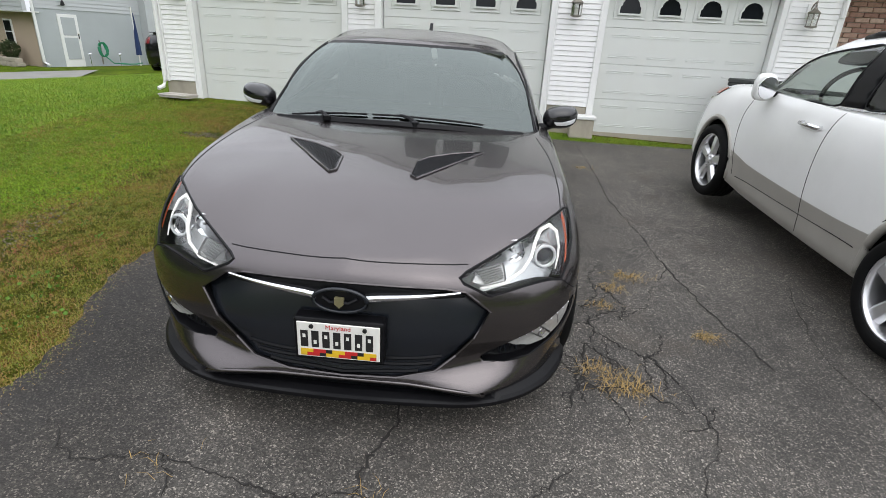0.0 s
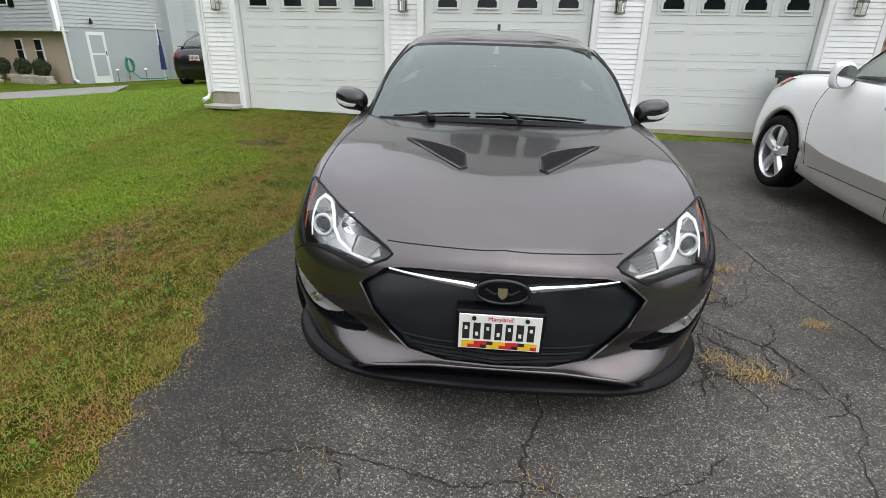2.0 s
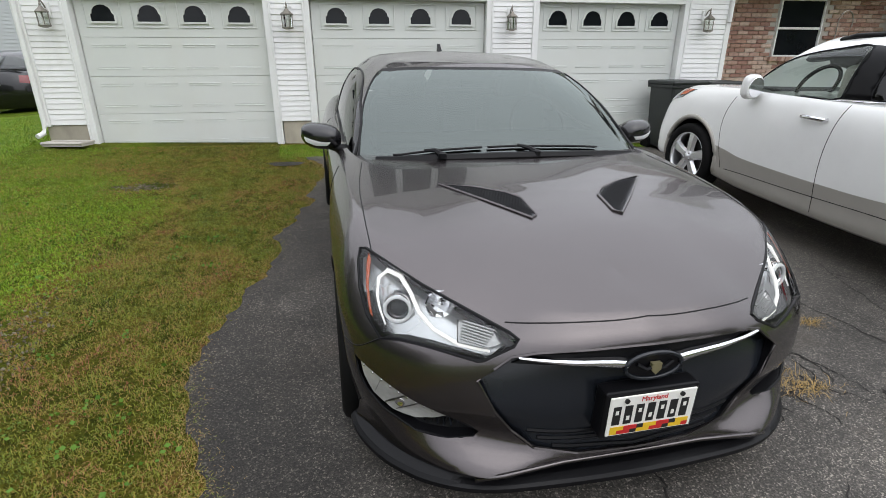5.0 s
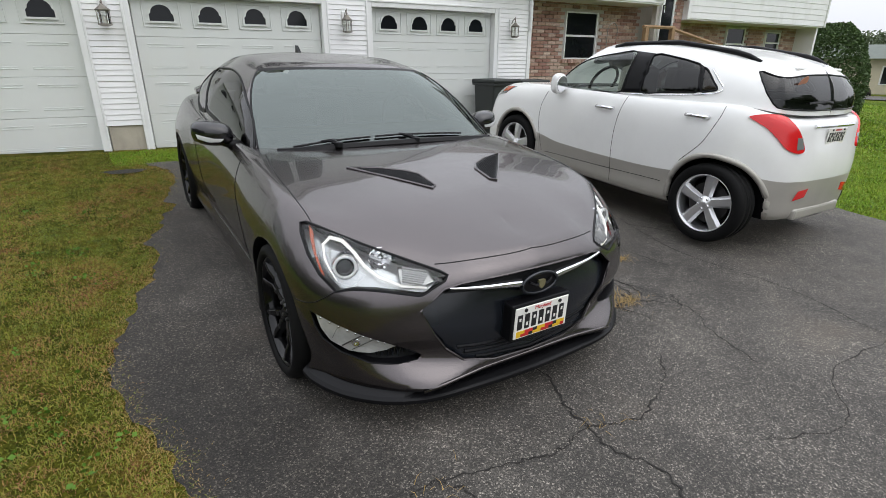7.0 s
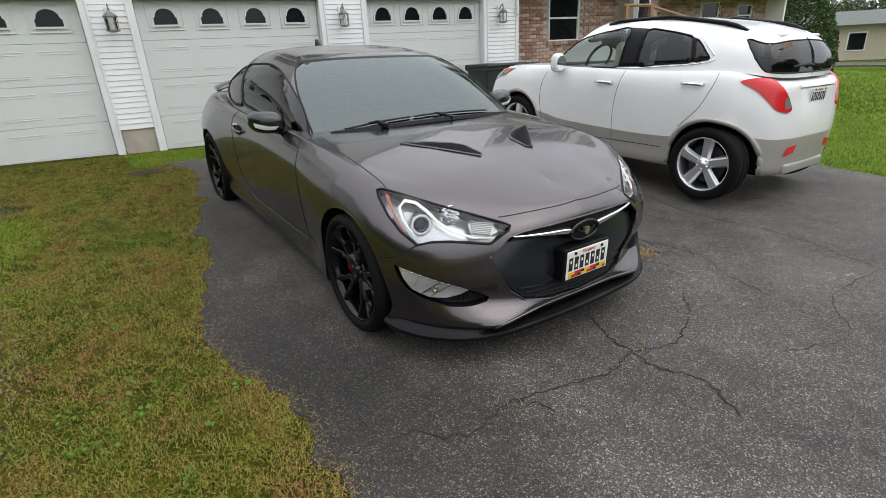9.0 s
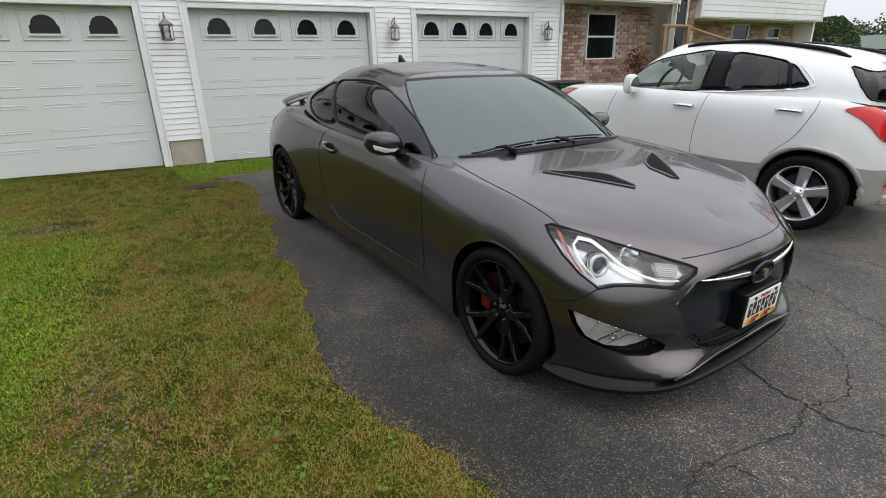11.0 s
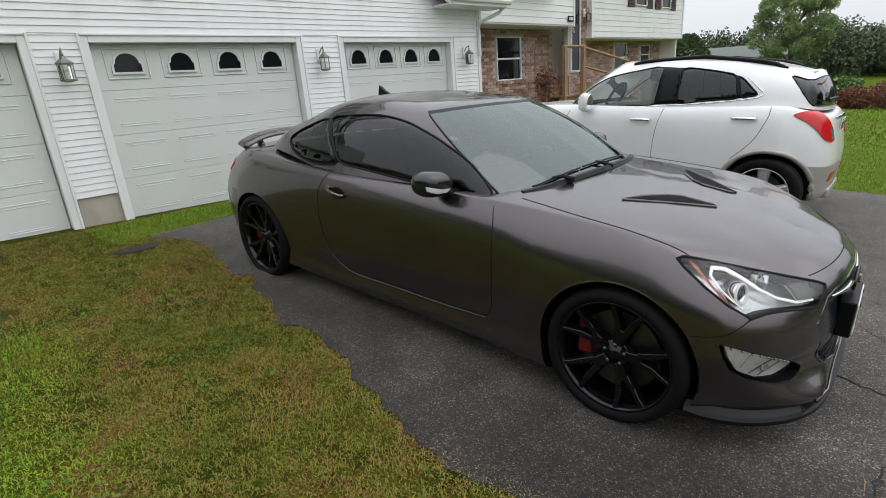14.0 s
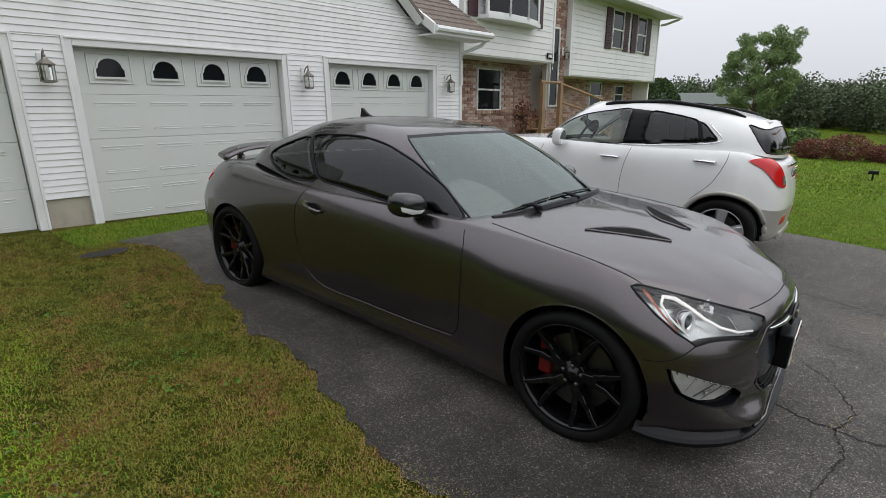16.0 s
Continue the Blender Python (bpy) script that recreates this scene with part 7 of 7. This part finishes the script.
lap_wall(nh, 0, 9, 1.86, 4.4, 0)
part("chimney", box((3.6, -.4, -.3), (4.3, .0, 5), .01), NSIDING, nh)
part("downspout", tube([(-.08, -.06, 4.4), (-.08, -.06, .2), (-.02, -.25, .1)], .045, 8), TRIM, nh)
nd = part("door", box((.62, -.03, .02), (1.26, .02, 1.72), .01), TRIM, nh, "white storm door")
part("glass", box((.72, -.04, .28), (1.16, -.028, .98)), STUCCO, nd)
part("glass", box((.72, -.04, 1.05), (1.16, -.028, 1.62)), STUCCO, nd)
part("handle", tube([(1.20, -.05, .95), (1.20, -.05, 1.1)], .015, 6), BLACKPL, nd)
part("wall_lamp", turn_bm(lathe([(.03, 1.98), (.07, 2.0), (.04, 2.1), (.02, 2.15)], 10), Matrix.Translation((.85, -.09, 0))), BLACKPL, nh)
M2H = Matrix.Rotation(radians(-90), 4, "Z")
part("brick_wall", turn_bm(box((-8, .0, -.6), (-.02, .2, 1.75)), M2H), NBRICK, nh)
lap_wall(nh, -8, .05, 1.75, 4.4, -.35, M2H)
part("overhang_soffit", turn_bm(box((-8, -.35, 1.71), (.05, .1, 1.745)), M2H), TRIM, nh)
for x in (-2.05, -3.35):
    w = part("window", turn_bm(box((x, -.04, .68), (x + .5, .02, 1.48), .01), M2H), TRIM, nh)
    part("pane", turn_bm(box((x + .05, -.05, .73), (x + .45, -.035, 1.07)), M2H), PANE, w)
    part("pane", turn_bm(box((x + .05, -.05, 1.10), (x + .45, -.035, 1.43)), M2H), PANE, w)
for x in (-3.1, -4.9):
    w = part("window", turn_bm(box((x, -.41, 2.5), (x + .8, -.34, 3.7), .01), M2H), TRIM, nh)
    part("pane", turn_bm(box((x + .06, -.42, 2.56), (x + .74, -.405, 3.64)), M2H), PANE, w)
    for a in (x - .34, x + .82):
        part("shutter", turn_bm(box((a, -.41, 2.45), (a + .3, -.36, 3.75), .01), M2H), BLACKPL, w)
# low block wall, steps and path
for k, (x, y, z, n) in enumerate(((-.5, -.55, .0, 7), (-3.1, -.95, -.05, 7))):
    rw = thing("planter_wall", NH @ M2H @ Matrix.Translation((x, y, z)), "low planter wall of grey stacked blocks", "garden wall", "planter walls")
    for r in range(3):
        for i in range(n):
            part("block", box((-.36 * i - .35 + .12 * (r % 2), -.12, .13 * r - .1), (-.36 * i + .12 * (r % 2) - .01, .12, .13 * r + .025), .015, 1), CONCRETE, rw)
for k, (x, y) in enumerate(((-1.15, -.42), (-2.35, -.42), (-3.75, -.45), (-4.7, -.5))):
    p = (NH @ M2H @ Vector((x, y, .22)))
    shrub(p.x, p.y, p.z, (.27, .27, .30), 1500, .03, 30 + k, LEAFDARK, "clipped round dark green shrub by the wall")
pth = sheet("path", [-24, -20, -17, -14, -12, -10.5, -9.2, -8.2], [8.2, 9.6, 11.0], worn("grey_lane", (.21, .205, .19), .9, vary=.2, scale=2, fine=60, relief=.4), .02)
pth.matrix_world = Matrix.Translation((-1.2, 1.2, -.06)) @ Matrix.Translation((-10, 12, 0)) @ Matrix.Rotation(radians(24), 4, "Z") @ Matrix.Translation((10, -9.6, 0))
tagged(pth, "grey asphalt path before the neighbour's house", "path", kind="structure")
hz = thing("garden_hose", NH @ Matrix.Translation((1.75, -.25, .12)), "green garden hose coiled on a stand", "hose")
part("coil", tube([(.13 * math.cos(a) + .004 * a, -.05 + .012 * math.sin(a * 3), .50 + .24 * math.sin(a)) for a in (k * .35 for k in range(75))], .017, 6), HOSE, hz)
part("tail", tube([(.1, -.1, .25), (.2, -.3, .05), (.7, -.35, .03), (.4, -.5, .03), (.9, -.55, .03), (1.3, -.3, .05)], .022, 6), HOSE, hz)
part("stand", tube([(0, 0, 0), (0, 0, .8)], .025, 6), PEWTER, hz)
for x in (-.45, .62):
    sl = thing("solar_light", NH @ Matrix.Translation((1.75 + x, -.3, .08)), "small silver garden stake light", "garden light", "stake lights")
    part("stake", tube([(0, 0, 0), (0, 0, .38)], .014, 6), CHROME, sl)
    part("cap", lathe([(.02, .34), (.07, .38), (.06, .42), (.01, .45)], 12), CHROME, sl)
fl = thing("folded_umbrella", NH @ Matrix.Translation((3.0, -.5, .35)), "folded blue umbrella leaning on its pole", "umbrella")
part("pole", tube([(0, 0, -.3), (-.06, 0, 1.75)], .02, 6), PLATE, fl)
part("canopy", lathe([(.10, .1), (.09, .4), (.055, 1.0), (.02, 1.45), (.01, 1.55)], 9), BLUE, fl)

# ---- cracks, tufts, gravel ----
def crack(name, pts, width, label=""):
    rng = random.Random(len(pts) * 7 + int(pts[0][0] * 100))
    keys = [(i, p) for i, p in enumerate(pts)]
    n = 9 * (len(pts) - 1)
    line = []
    for i in range(n + 1):
        x, y = spline(keys, (len(pts) - 1) * i / n)
        line.append((x + rng.uniform(-.014, .014), y + rng.uniform(-.014, .014)))
    bm = bmesh.new()
    prev = None
    for i, (x, y) in enumerate(line):
        a, b = line[max(0, i - 1)], line[min(n, i + 1)]
        d = Vector((b[1] - a[1], a[0] - b[0])).normalized() * width * .62 * rng.uniform(.25, 1.0) * (1 if 0 < i < n else .2)
        z = gz(x, y) + .0155 + .006 * wob(x, y, 1.2)
        cur = [bm.verts.new((x + d.x, y + d.y, z)), bm.verts.new((x, y, z + .0012)), bm.verts.new((x - d.x, y - d.y, z))]
        if prev:
            for k in range(2):
                bm.faces.new((prev[k], cur[k], cur[k + 1], prev[k + 1]))
        prev = cur
    return part(name, bm, CRACK, cracks)


cracks = thing("asphalt_cracks", pose(0, 0, 0), "branching dark cracks across the asphalt drive", "cracks", kind="structure")
for pts, w in (
    (((1.66, 6.9), (1.58, 5.6), (1.50, 4.6), (1.52, 4.05), (1.53, 3.3), (1.58, 2.76), (1.66, 2.2)), .010),
    (((-.20, 1.95), (-.16, 1.70), (-.25, 1.52), (-.28, 1.36)), .014),
    (((-.28, 1.36), (-.42, 1.33), (-.55, 1.33), (-.73, 1.38), (-.98, 1.44)), .009),
    (((-.28, 1.36), (-.20, 1.31), (-.02, 1.27), (.19, 1.32)), .008), (((.19, 1.32), (.34, 1.40), (.50, 1.52)), .006),
    (((-.28, 1.36), (-.30, 1.2), (-.22, 1.02), (-.33, .80)), .010),
    (((.54, 1.84), (.66, 2.05), (.72, 2.28), (.81, 2.46), (.80, 2.7)), .011), (((.81, 2.46), (.93, 2.32), (1.05, 2.22), (1.12, 2.05)), .008),
    (((.70, 2.22), (.88, 2.15), (.95, 1.98), (1.1, 1.85)), .007), (((.66, 2.05), (.78, 1.92), (.80, 1.75)), .007),
    (((.80, 2.7), (.92, 2.86), (.93, 3.1), (1.08, 3.3)), .006), (((1.53, 3.3), (1.32, 3.0), (1.2, 2.75), (1.0, 2.62)), .006),
    (((-1.5, 1.60), (-1.3, 1.42), (-1.12, 1.44), (-.98, 1.44), (-.9, 1.3)), .006), (((.9, 1.2), (1.0, 1.5), (1.15, 1.72), (1.12, 2.05)), .006),
    (((1.9, .9), (2.1, 1.6), (2.0, 2.3), (2.3, 3.2)), .006), (((.3, .9), (.75, .75), (1.2, .95), (1.9, .9)), .005), (((2.2, 3.0), (2.8, 2.2), (3.6, 1.7)), .005),
):
    crack("crack", pts, w)
walker = random.Random(77)
for k in range(16):
    x, y, a = walker.uniform(.55, 1.15), walker.uniform(1.65, 2.75), walker.uniform(0, 6.28)
    pts = [(x, y)]
    for i in range(walker.randint(2, 4)):
        a += walker.uniform(-.8, .8)
        x, y = x + .13 * math.cos(a), y + .15 * math.sin(a)
        pts.append((x, y))
    if all(.5 < p[0] < 1.5 for p in pts):
        crack("crack", pts, walker.uniform(.005, .010))


def blades(name, n, place, length, width, mat, seed, lean=.9):
    """Grass: bent blades of two triangles each; place(rng, n) gives their feet."""
    rng = np.random.RandomState(seed)
    f = place(rng, n)
    n = len(f)
    z = np.array([gz(x, y) for x, y in f])
    a = rng.uniform(0, 2 * np.pi, n)
    L = length * rng.uniform(.45, 1.25, n)
    le = rng.uniform(.15, 1.0, n) * lean
    w = width * rng.uniform(.6, 1.3, n)
    dx, dy = np.cos(a), np.sin(a)
    base = np.stack([f[:, 0], f[:, 1], z - .004], 1)
    side = np.stack([-dy, dx, np.zeros(n)], 1) * w[:, None]
    mid = base + np.stack([dx * L * le * .35, dy * L * le * .35, L * .62], 1)
    tip = base + np.stack([dx * L * le, dy * L * le, L * (1 - .35 * le)], 1)
    v = np.stack([base - side, base + side, mid + side * .8, mid - side * .8, tip], 1).reshape(-1, 3)
    k = np.arange(n)[:, None] * 5
    faces = np.concatenate([np.concatenate([k, k + 1, k + 2, k + 3], 1).ravel(), np.concatenate([k + 3, k + 2, k + 4], 1).ravel()])
    me = bpy.data.meshes.new(name)
    me.vertices.add(len(v))
    me.vertices.foreach_set("co", v.ravel())
    me.loops.add(len(faces))
    me.loops.foreach_set("vertex_index", faces)
    me.polygons.add(2 * n)
    me.polygons.foreach_set("loop_start", np.concatenate([np.arange(n) * 4, 4 * n + np.arange(n) * 3]))
    me.update(calc_edges=True)
    me.validate()
    me.materials.append(mat)
    return new(name, me)


ev = np.vectorize(edge_x)


def low_side(y):
    """Where the browning turf beside the drive gives way to greener grass."""
    return np.interp(y, [2.9, 3.2, 3.5, 4.1, 4.6, 5.5, 6.0, 6.8], [-3.6, -3.15, -2.9, -2.75, -2.65, -2.5, -2.75, -3.6]) + .07 * np.sin(y * 5.3) + .04 * np.sin(y * 13.1)


def lush_zone(x, y):
    """The fresher grass farther from the drive."""
    return (x < low_side(y)) & (x > -7)


def lime_zone(x, y):
    """A band of young yellow-green grass."""
    far_side = np.interp(y, [3.0, 3.4, 4.1, 5.1, 5.6, 5.9], [-3.75, -3.85, -3.75, -3.5, -3.1, -2.7])
    return lush_zone(x, y) & (x > far_side + .06 * np.sin(y * 4.1)) & (y > 2.95) & (y < 5.95)


def bare(x, y):
    """Thin gravelly patches in the turf."""
    d = np.hypot((x + 2.85) / .30, (y - 5.95) / .13)
    e = np.hypot((x + 2.82) / .14, (y - 2.95) / .75)
    g = np.hypot((x + 1.52) / .19, (y - 6.70) / .10)
    return (d < 1) | (g < 1) | ((e < 1) & (np.sin(x * 37) * np.sin(y * 31) > .2))


def near_lawn(rng, n, sort):
    x, y = rng.uniform(*((-5.6, -1.0), (-7.5, -2.2), (-4.2, -2.2))[sort], n), rng.uniform(-.3, 7.85, n)
    keep = (x < ev(y) + rng.normal(.025, .045, n)) & ~bare(x, y)
    dens = np.clip(1.25 - .16 * np.hypot(x + 2.5, y - 2.5), .3, 1)
    keep &= rng.uniform(0, 1, n) < dens
    clump = np.sin(19 * x + 2.5 * np.sin(7 * y)) * np.sin(17 * y + 2.5 * np.sin(9 * x)) + .6 * np.sin(47 * x + 3 * np.sin(13 * y)) * np.sin(43 * y)
    keep &= (clump > -.25) | (rng.uniform(0, 1, n) < (.30, .45, .8)[sort])
    keep &= (y < 7.95 - .11 * x)
    jx, jy = x + rng.normal(0, .10, n), y + rng.normal(0, .10, n)
    lush, lime, some = lush_zone(jx, jy), lime_zone(jx, jy), rng.uniform(0, 1, n)
    keep &= (~lush | (some < .30) & ~lime, lush & ~lime | lime & (some < .35), lime)[sort]
    return np.stack([x, y], 1)[keep]


def strip(rng, n):
    x, y = rng.uniform(-1.6, 4.6, n), rng.uniform(6.9, 7.75, n)
    wally = (WD - math.sin(WA) * x) / math.cos(WA)
    keep = (y < wally - .03) & (y > np.vectorize(top_y)(x) - .05 + rng.normal(0, .03, n))
    return np.stack([x, y], 1)[keep]


def right_lawn(rng, n):
    x, y = rng.uniform(4.7, 10.5, n), rng.uniform(-2.5, 6.0, n)
    keep = x > np.vectorize(right_x)(y) - .03
    return np.stack([x, y], 1)[keep]


def far_right(rng, n):
    x, y = rng.uniform(9.5, 25, n), rng.uniform(-9, 9, n)
    return np.stack([x, y], 1)[(y < 6.5) | (x > 17)]


def left_far(rng, n):
    x, y = rng.uniform(-14, -4.6, n), rng.uniform(3.0, 14, n)
    return np.stack([x, y], 1)[(np.hypot(x, y) > 6) & (y < 22 + x)]


for nm, n, place, ln, wd, mat, sd, lab in (
    ("lawn_grass", 700000, lambda r, k: near_lawn(r, k, 0), .024, .0016, LAWN, 1, "olive and browning mown grass blades"),
    ("lush_grass", 300000, lambda r, k: near_lawn(r, k, 1), .027, .0020, LUSH, 2, "bright green mown grass blades"),
    ("young_grass", 150000, lambda r, k: near_lawn(r, k, 2), .022, .0017, LIME, 7, "young yellow-green grass in a band across the lawn"),
    ("wall_grass", 42000, strip, .035, .0022, LUSH, 3, "short grass strip before the garage doors"),
    ("right_grass", 110000, right_lawn, .040, .0032, LUSH, 4, "mown green grass beyond the drive"),
    ("left_grass", 220000, left_far, .040, .0032, LUSH, 5, "mown green grass towards the neighbour"),
    ("far_right_grass", 70000, far_right, .06, .010, LUSH, 8, "mown green grass running down to the street"),
):
    tagged(blades(nm, n, place, ln, wd, mat, sd, 1.5), lab, "grass", kind="stuff")


def edge_fringe(rng, n):
    y = rng.uniform(.2, 6.9, n)
    return np.stack([ev(y) + rng.normal(.01, .05, n), y], 1)


tagged(blades("edge_straw", 9000, edge_fringe, .022, .0012, STRAW, 6, 2.0), "dry straw-coloured grass along the drive's edge", "grass", kind="stuff")
for x, y, n, r in ((.86, 2.01, 200, .07), (.74, 2.12, 90, .05), (1.43, 2.47, 80, .03), (1.2, 3.12, 120, .06), (1.05, 2.95, 80, .05), (1.48, 5.72, 40, .06), (.93, 2.72, 50, .04), (-.2, 1.32, 14, .05), (-1.0, 1.44, 12, .06)):
    tf = blades("dry_tuft", n, lambda g, k: np.stack([x + g.normal(0, r, k), y + g.normal(0, r * .6, k)], 1), .045, .0014, STRAW, int(100 * x) % 97 + n, 2.6)
    tf.location.z = .012
    tagged(tf, "dry straw tuft growing from an asphalt crack", "grass tuft", "dry tufts", kind="stuff")

rng = np.random.RandomState(31)
leafs = []
for k in range(90):
    cx, cy = rng.uniform(-3.6, -1.7), rng.uniform(.4, 5.5)
    if cx > edge_x(cy) - .08:
        continue
    m = rng.randint(5, 16)
    px, py = cx + rng.normal(0, .035, m), cy + rng.normal(0, .035, m)
    leafs.append(np.stack([px, py, np.array([gz(a, b) for a, b in zip(px, py)]) + rng.uniform(.022, .042, m)], 1))
tagged(leaf_mesh("clover", np.concatenate(leafs), .010, CLOVER, flat=.75, narrow=.85), "small bright clover leaves among the grass", "clover", kind="stuff")

def weed_points(n, seed, lo, hi, drift=0.0):
    """Places of low broad leaves in the turf, thicker in drifts."""
    g = np.random.RandomState(seed)
    x, y = g.uniform(-4.6, -1.0, n), g.uniform(-.2, 7.2, n)
    keep = (x < ev(y) - .01 + g.normal(0, .02, n)) & ~bare(x, y)
    keep &= g.uniform(0, 1, n) < np.clip(.55 + .45 * np.sin(3.1 * x + 1.7 * np.sin(2.3 * y)) * np.sin(2.7 * y + 1.9) - drift, .15 * (drift == 0), 1)
    x, y = x[keep], y[keep]
    return np.stack([x, y, np.array([gz(a, b) for a, b in zip(x, y)]) + g.uniform(lo, hi, len(x))], 1)


tagged(leaf_mesh("weed_leaves", weed_points(95000, 41, .010, .024), .0068, LAWN, flat=.6, narrow=.36), "olive and reddish crabgrass leaves in the turf", "weeds", kind="stuff")
tagged(leaf_mesh("red_stems", weed_points(60000, 43, .014, .026, .55), .010, RUST, flat=.7, narrow=.16), "rusty-brown dry stems in the turf", "weeds", kind="stuff")

rng = np.random.RandomState(12)
bm = bmesh.new()
for k in range(800):
    if k % 3 == 0:
        x, y = -2.85 + rng.normal(0, .15), 5.95 + rng.normal(0, .07)
    else:
        x, y = -2.82 + rng.normal(0, .08), 2.95 + rng.normal(0, .38)
    r = rng.uniform(.003, .009)
    own = bmesh.new()
    bmesh.ops.create_icosphere(own, subdivisions=1, radius=r)
    for v in own.verts:
        v.co *= rng.uniform(.75, 1.2)
    bmesh.ops.transform(own, matrix=pose(x, y, gz(x, y) + r * .3), verts=own.verts)
    me = bpy.data.meshes.new("t")
    own.to_mesh(me)
    own.free()
    bm.from_mesh(me)
    bpy.data.meshes.remove(me)
tagged(part("gravel", bm, GRAVEL), "loose grey gravel showing through thin turf", "gravel", kind="stuff")
bare_patch = bmesh.new()
ring_pts = [(-1.52 + .20 * math.cos(a) * (1 + .2 * math.sin(3 * a)), 6.70 + .11 * math.sin(a) * (1 + .2 * math.cos(2 * a))) for a in (2 * math.pi * k / 28 for k in range(28))]
bare_patch.faces.new([bare_patch.verts.new((x, y, gz(x, y) + .012)) for x, y in ring_pts])
tagged(part("asphalt_patch", bare_patch, ASPHALT), "small island of bare asphalt in the turf", "asphalt patch", kind="structure")

# ---- bricks of the house wall ----
BL, BH, JT = .19, .058, .0085
brick_mesh = None


def in_hole(a, b, z0, z1):
    return any(a < h[1] and b > h[0] and z0 < h[3] and z1 > h[2] for h in HOLES)


near, rest = 0, bmesh.new()
for band, (s0, s1, z0, z1, bd) in enumerate(((GR + .02, 14.15, .05, 2.49, BW), (7.51, 8.262, .05, 4.5, .315))):
    row = 0
    z = z0
    while z < z1:
        s = s0 - (BL / 2 if row % 2 else 0)
        while s < s1:
            a, b = max(s, s0), min(s + BL - JT, s1)
            if b - a > .03 and not in_hole(a, b, z, z + BH):
                full = abs(b - a - (BL - JT)) < .001
                if full and not band and near < 300 and 4.1 < s < 7.4 and 1.0 < z < 2.45:
                    if brick_mesh is None:
                        ob = part("brick", box((0, BW, 0), (BL - JT, BW + .04, BH), .004, 1), BRICK, house)
                        brick_mesh = ob.data
                    else:
                        ob = new("brick", brick_mesh)
                        ob.parent = house
                    ob.matrix_local = Matrix.Translation((s, 0, z))
                    near += 1
                else:
                    vs = [rest.verts.new(p) for p in ((a, bd, z), (b, bd, z), (b, bd, z + BH), (a, bd, z + BH), (a, bd + .035, z), (b, bd + .035, z), (b, bd + .035, z + BH), (a, bd + .035, z + BH))]
                    for q in ((0, 1, 2, 3), (1, 5, 6, 2), (4, 0, 3, 7), (3, 2, 6, 7), (4, 5, 1, 0)):
                        rest.faces.new([vs[i] for i in q])
            s += BL
        z += BH + JT
        row += 1
tagged(part("brickwork", rest, BRICK, house), kind="stuff")
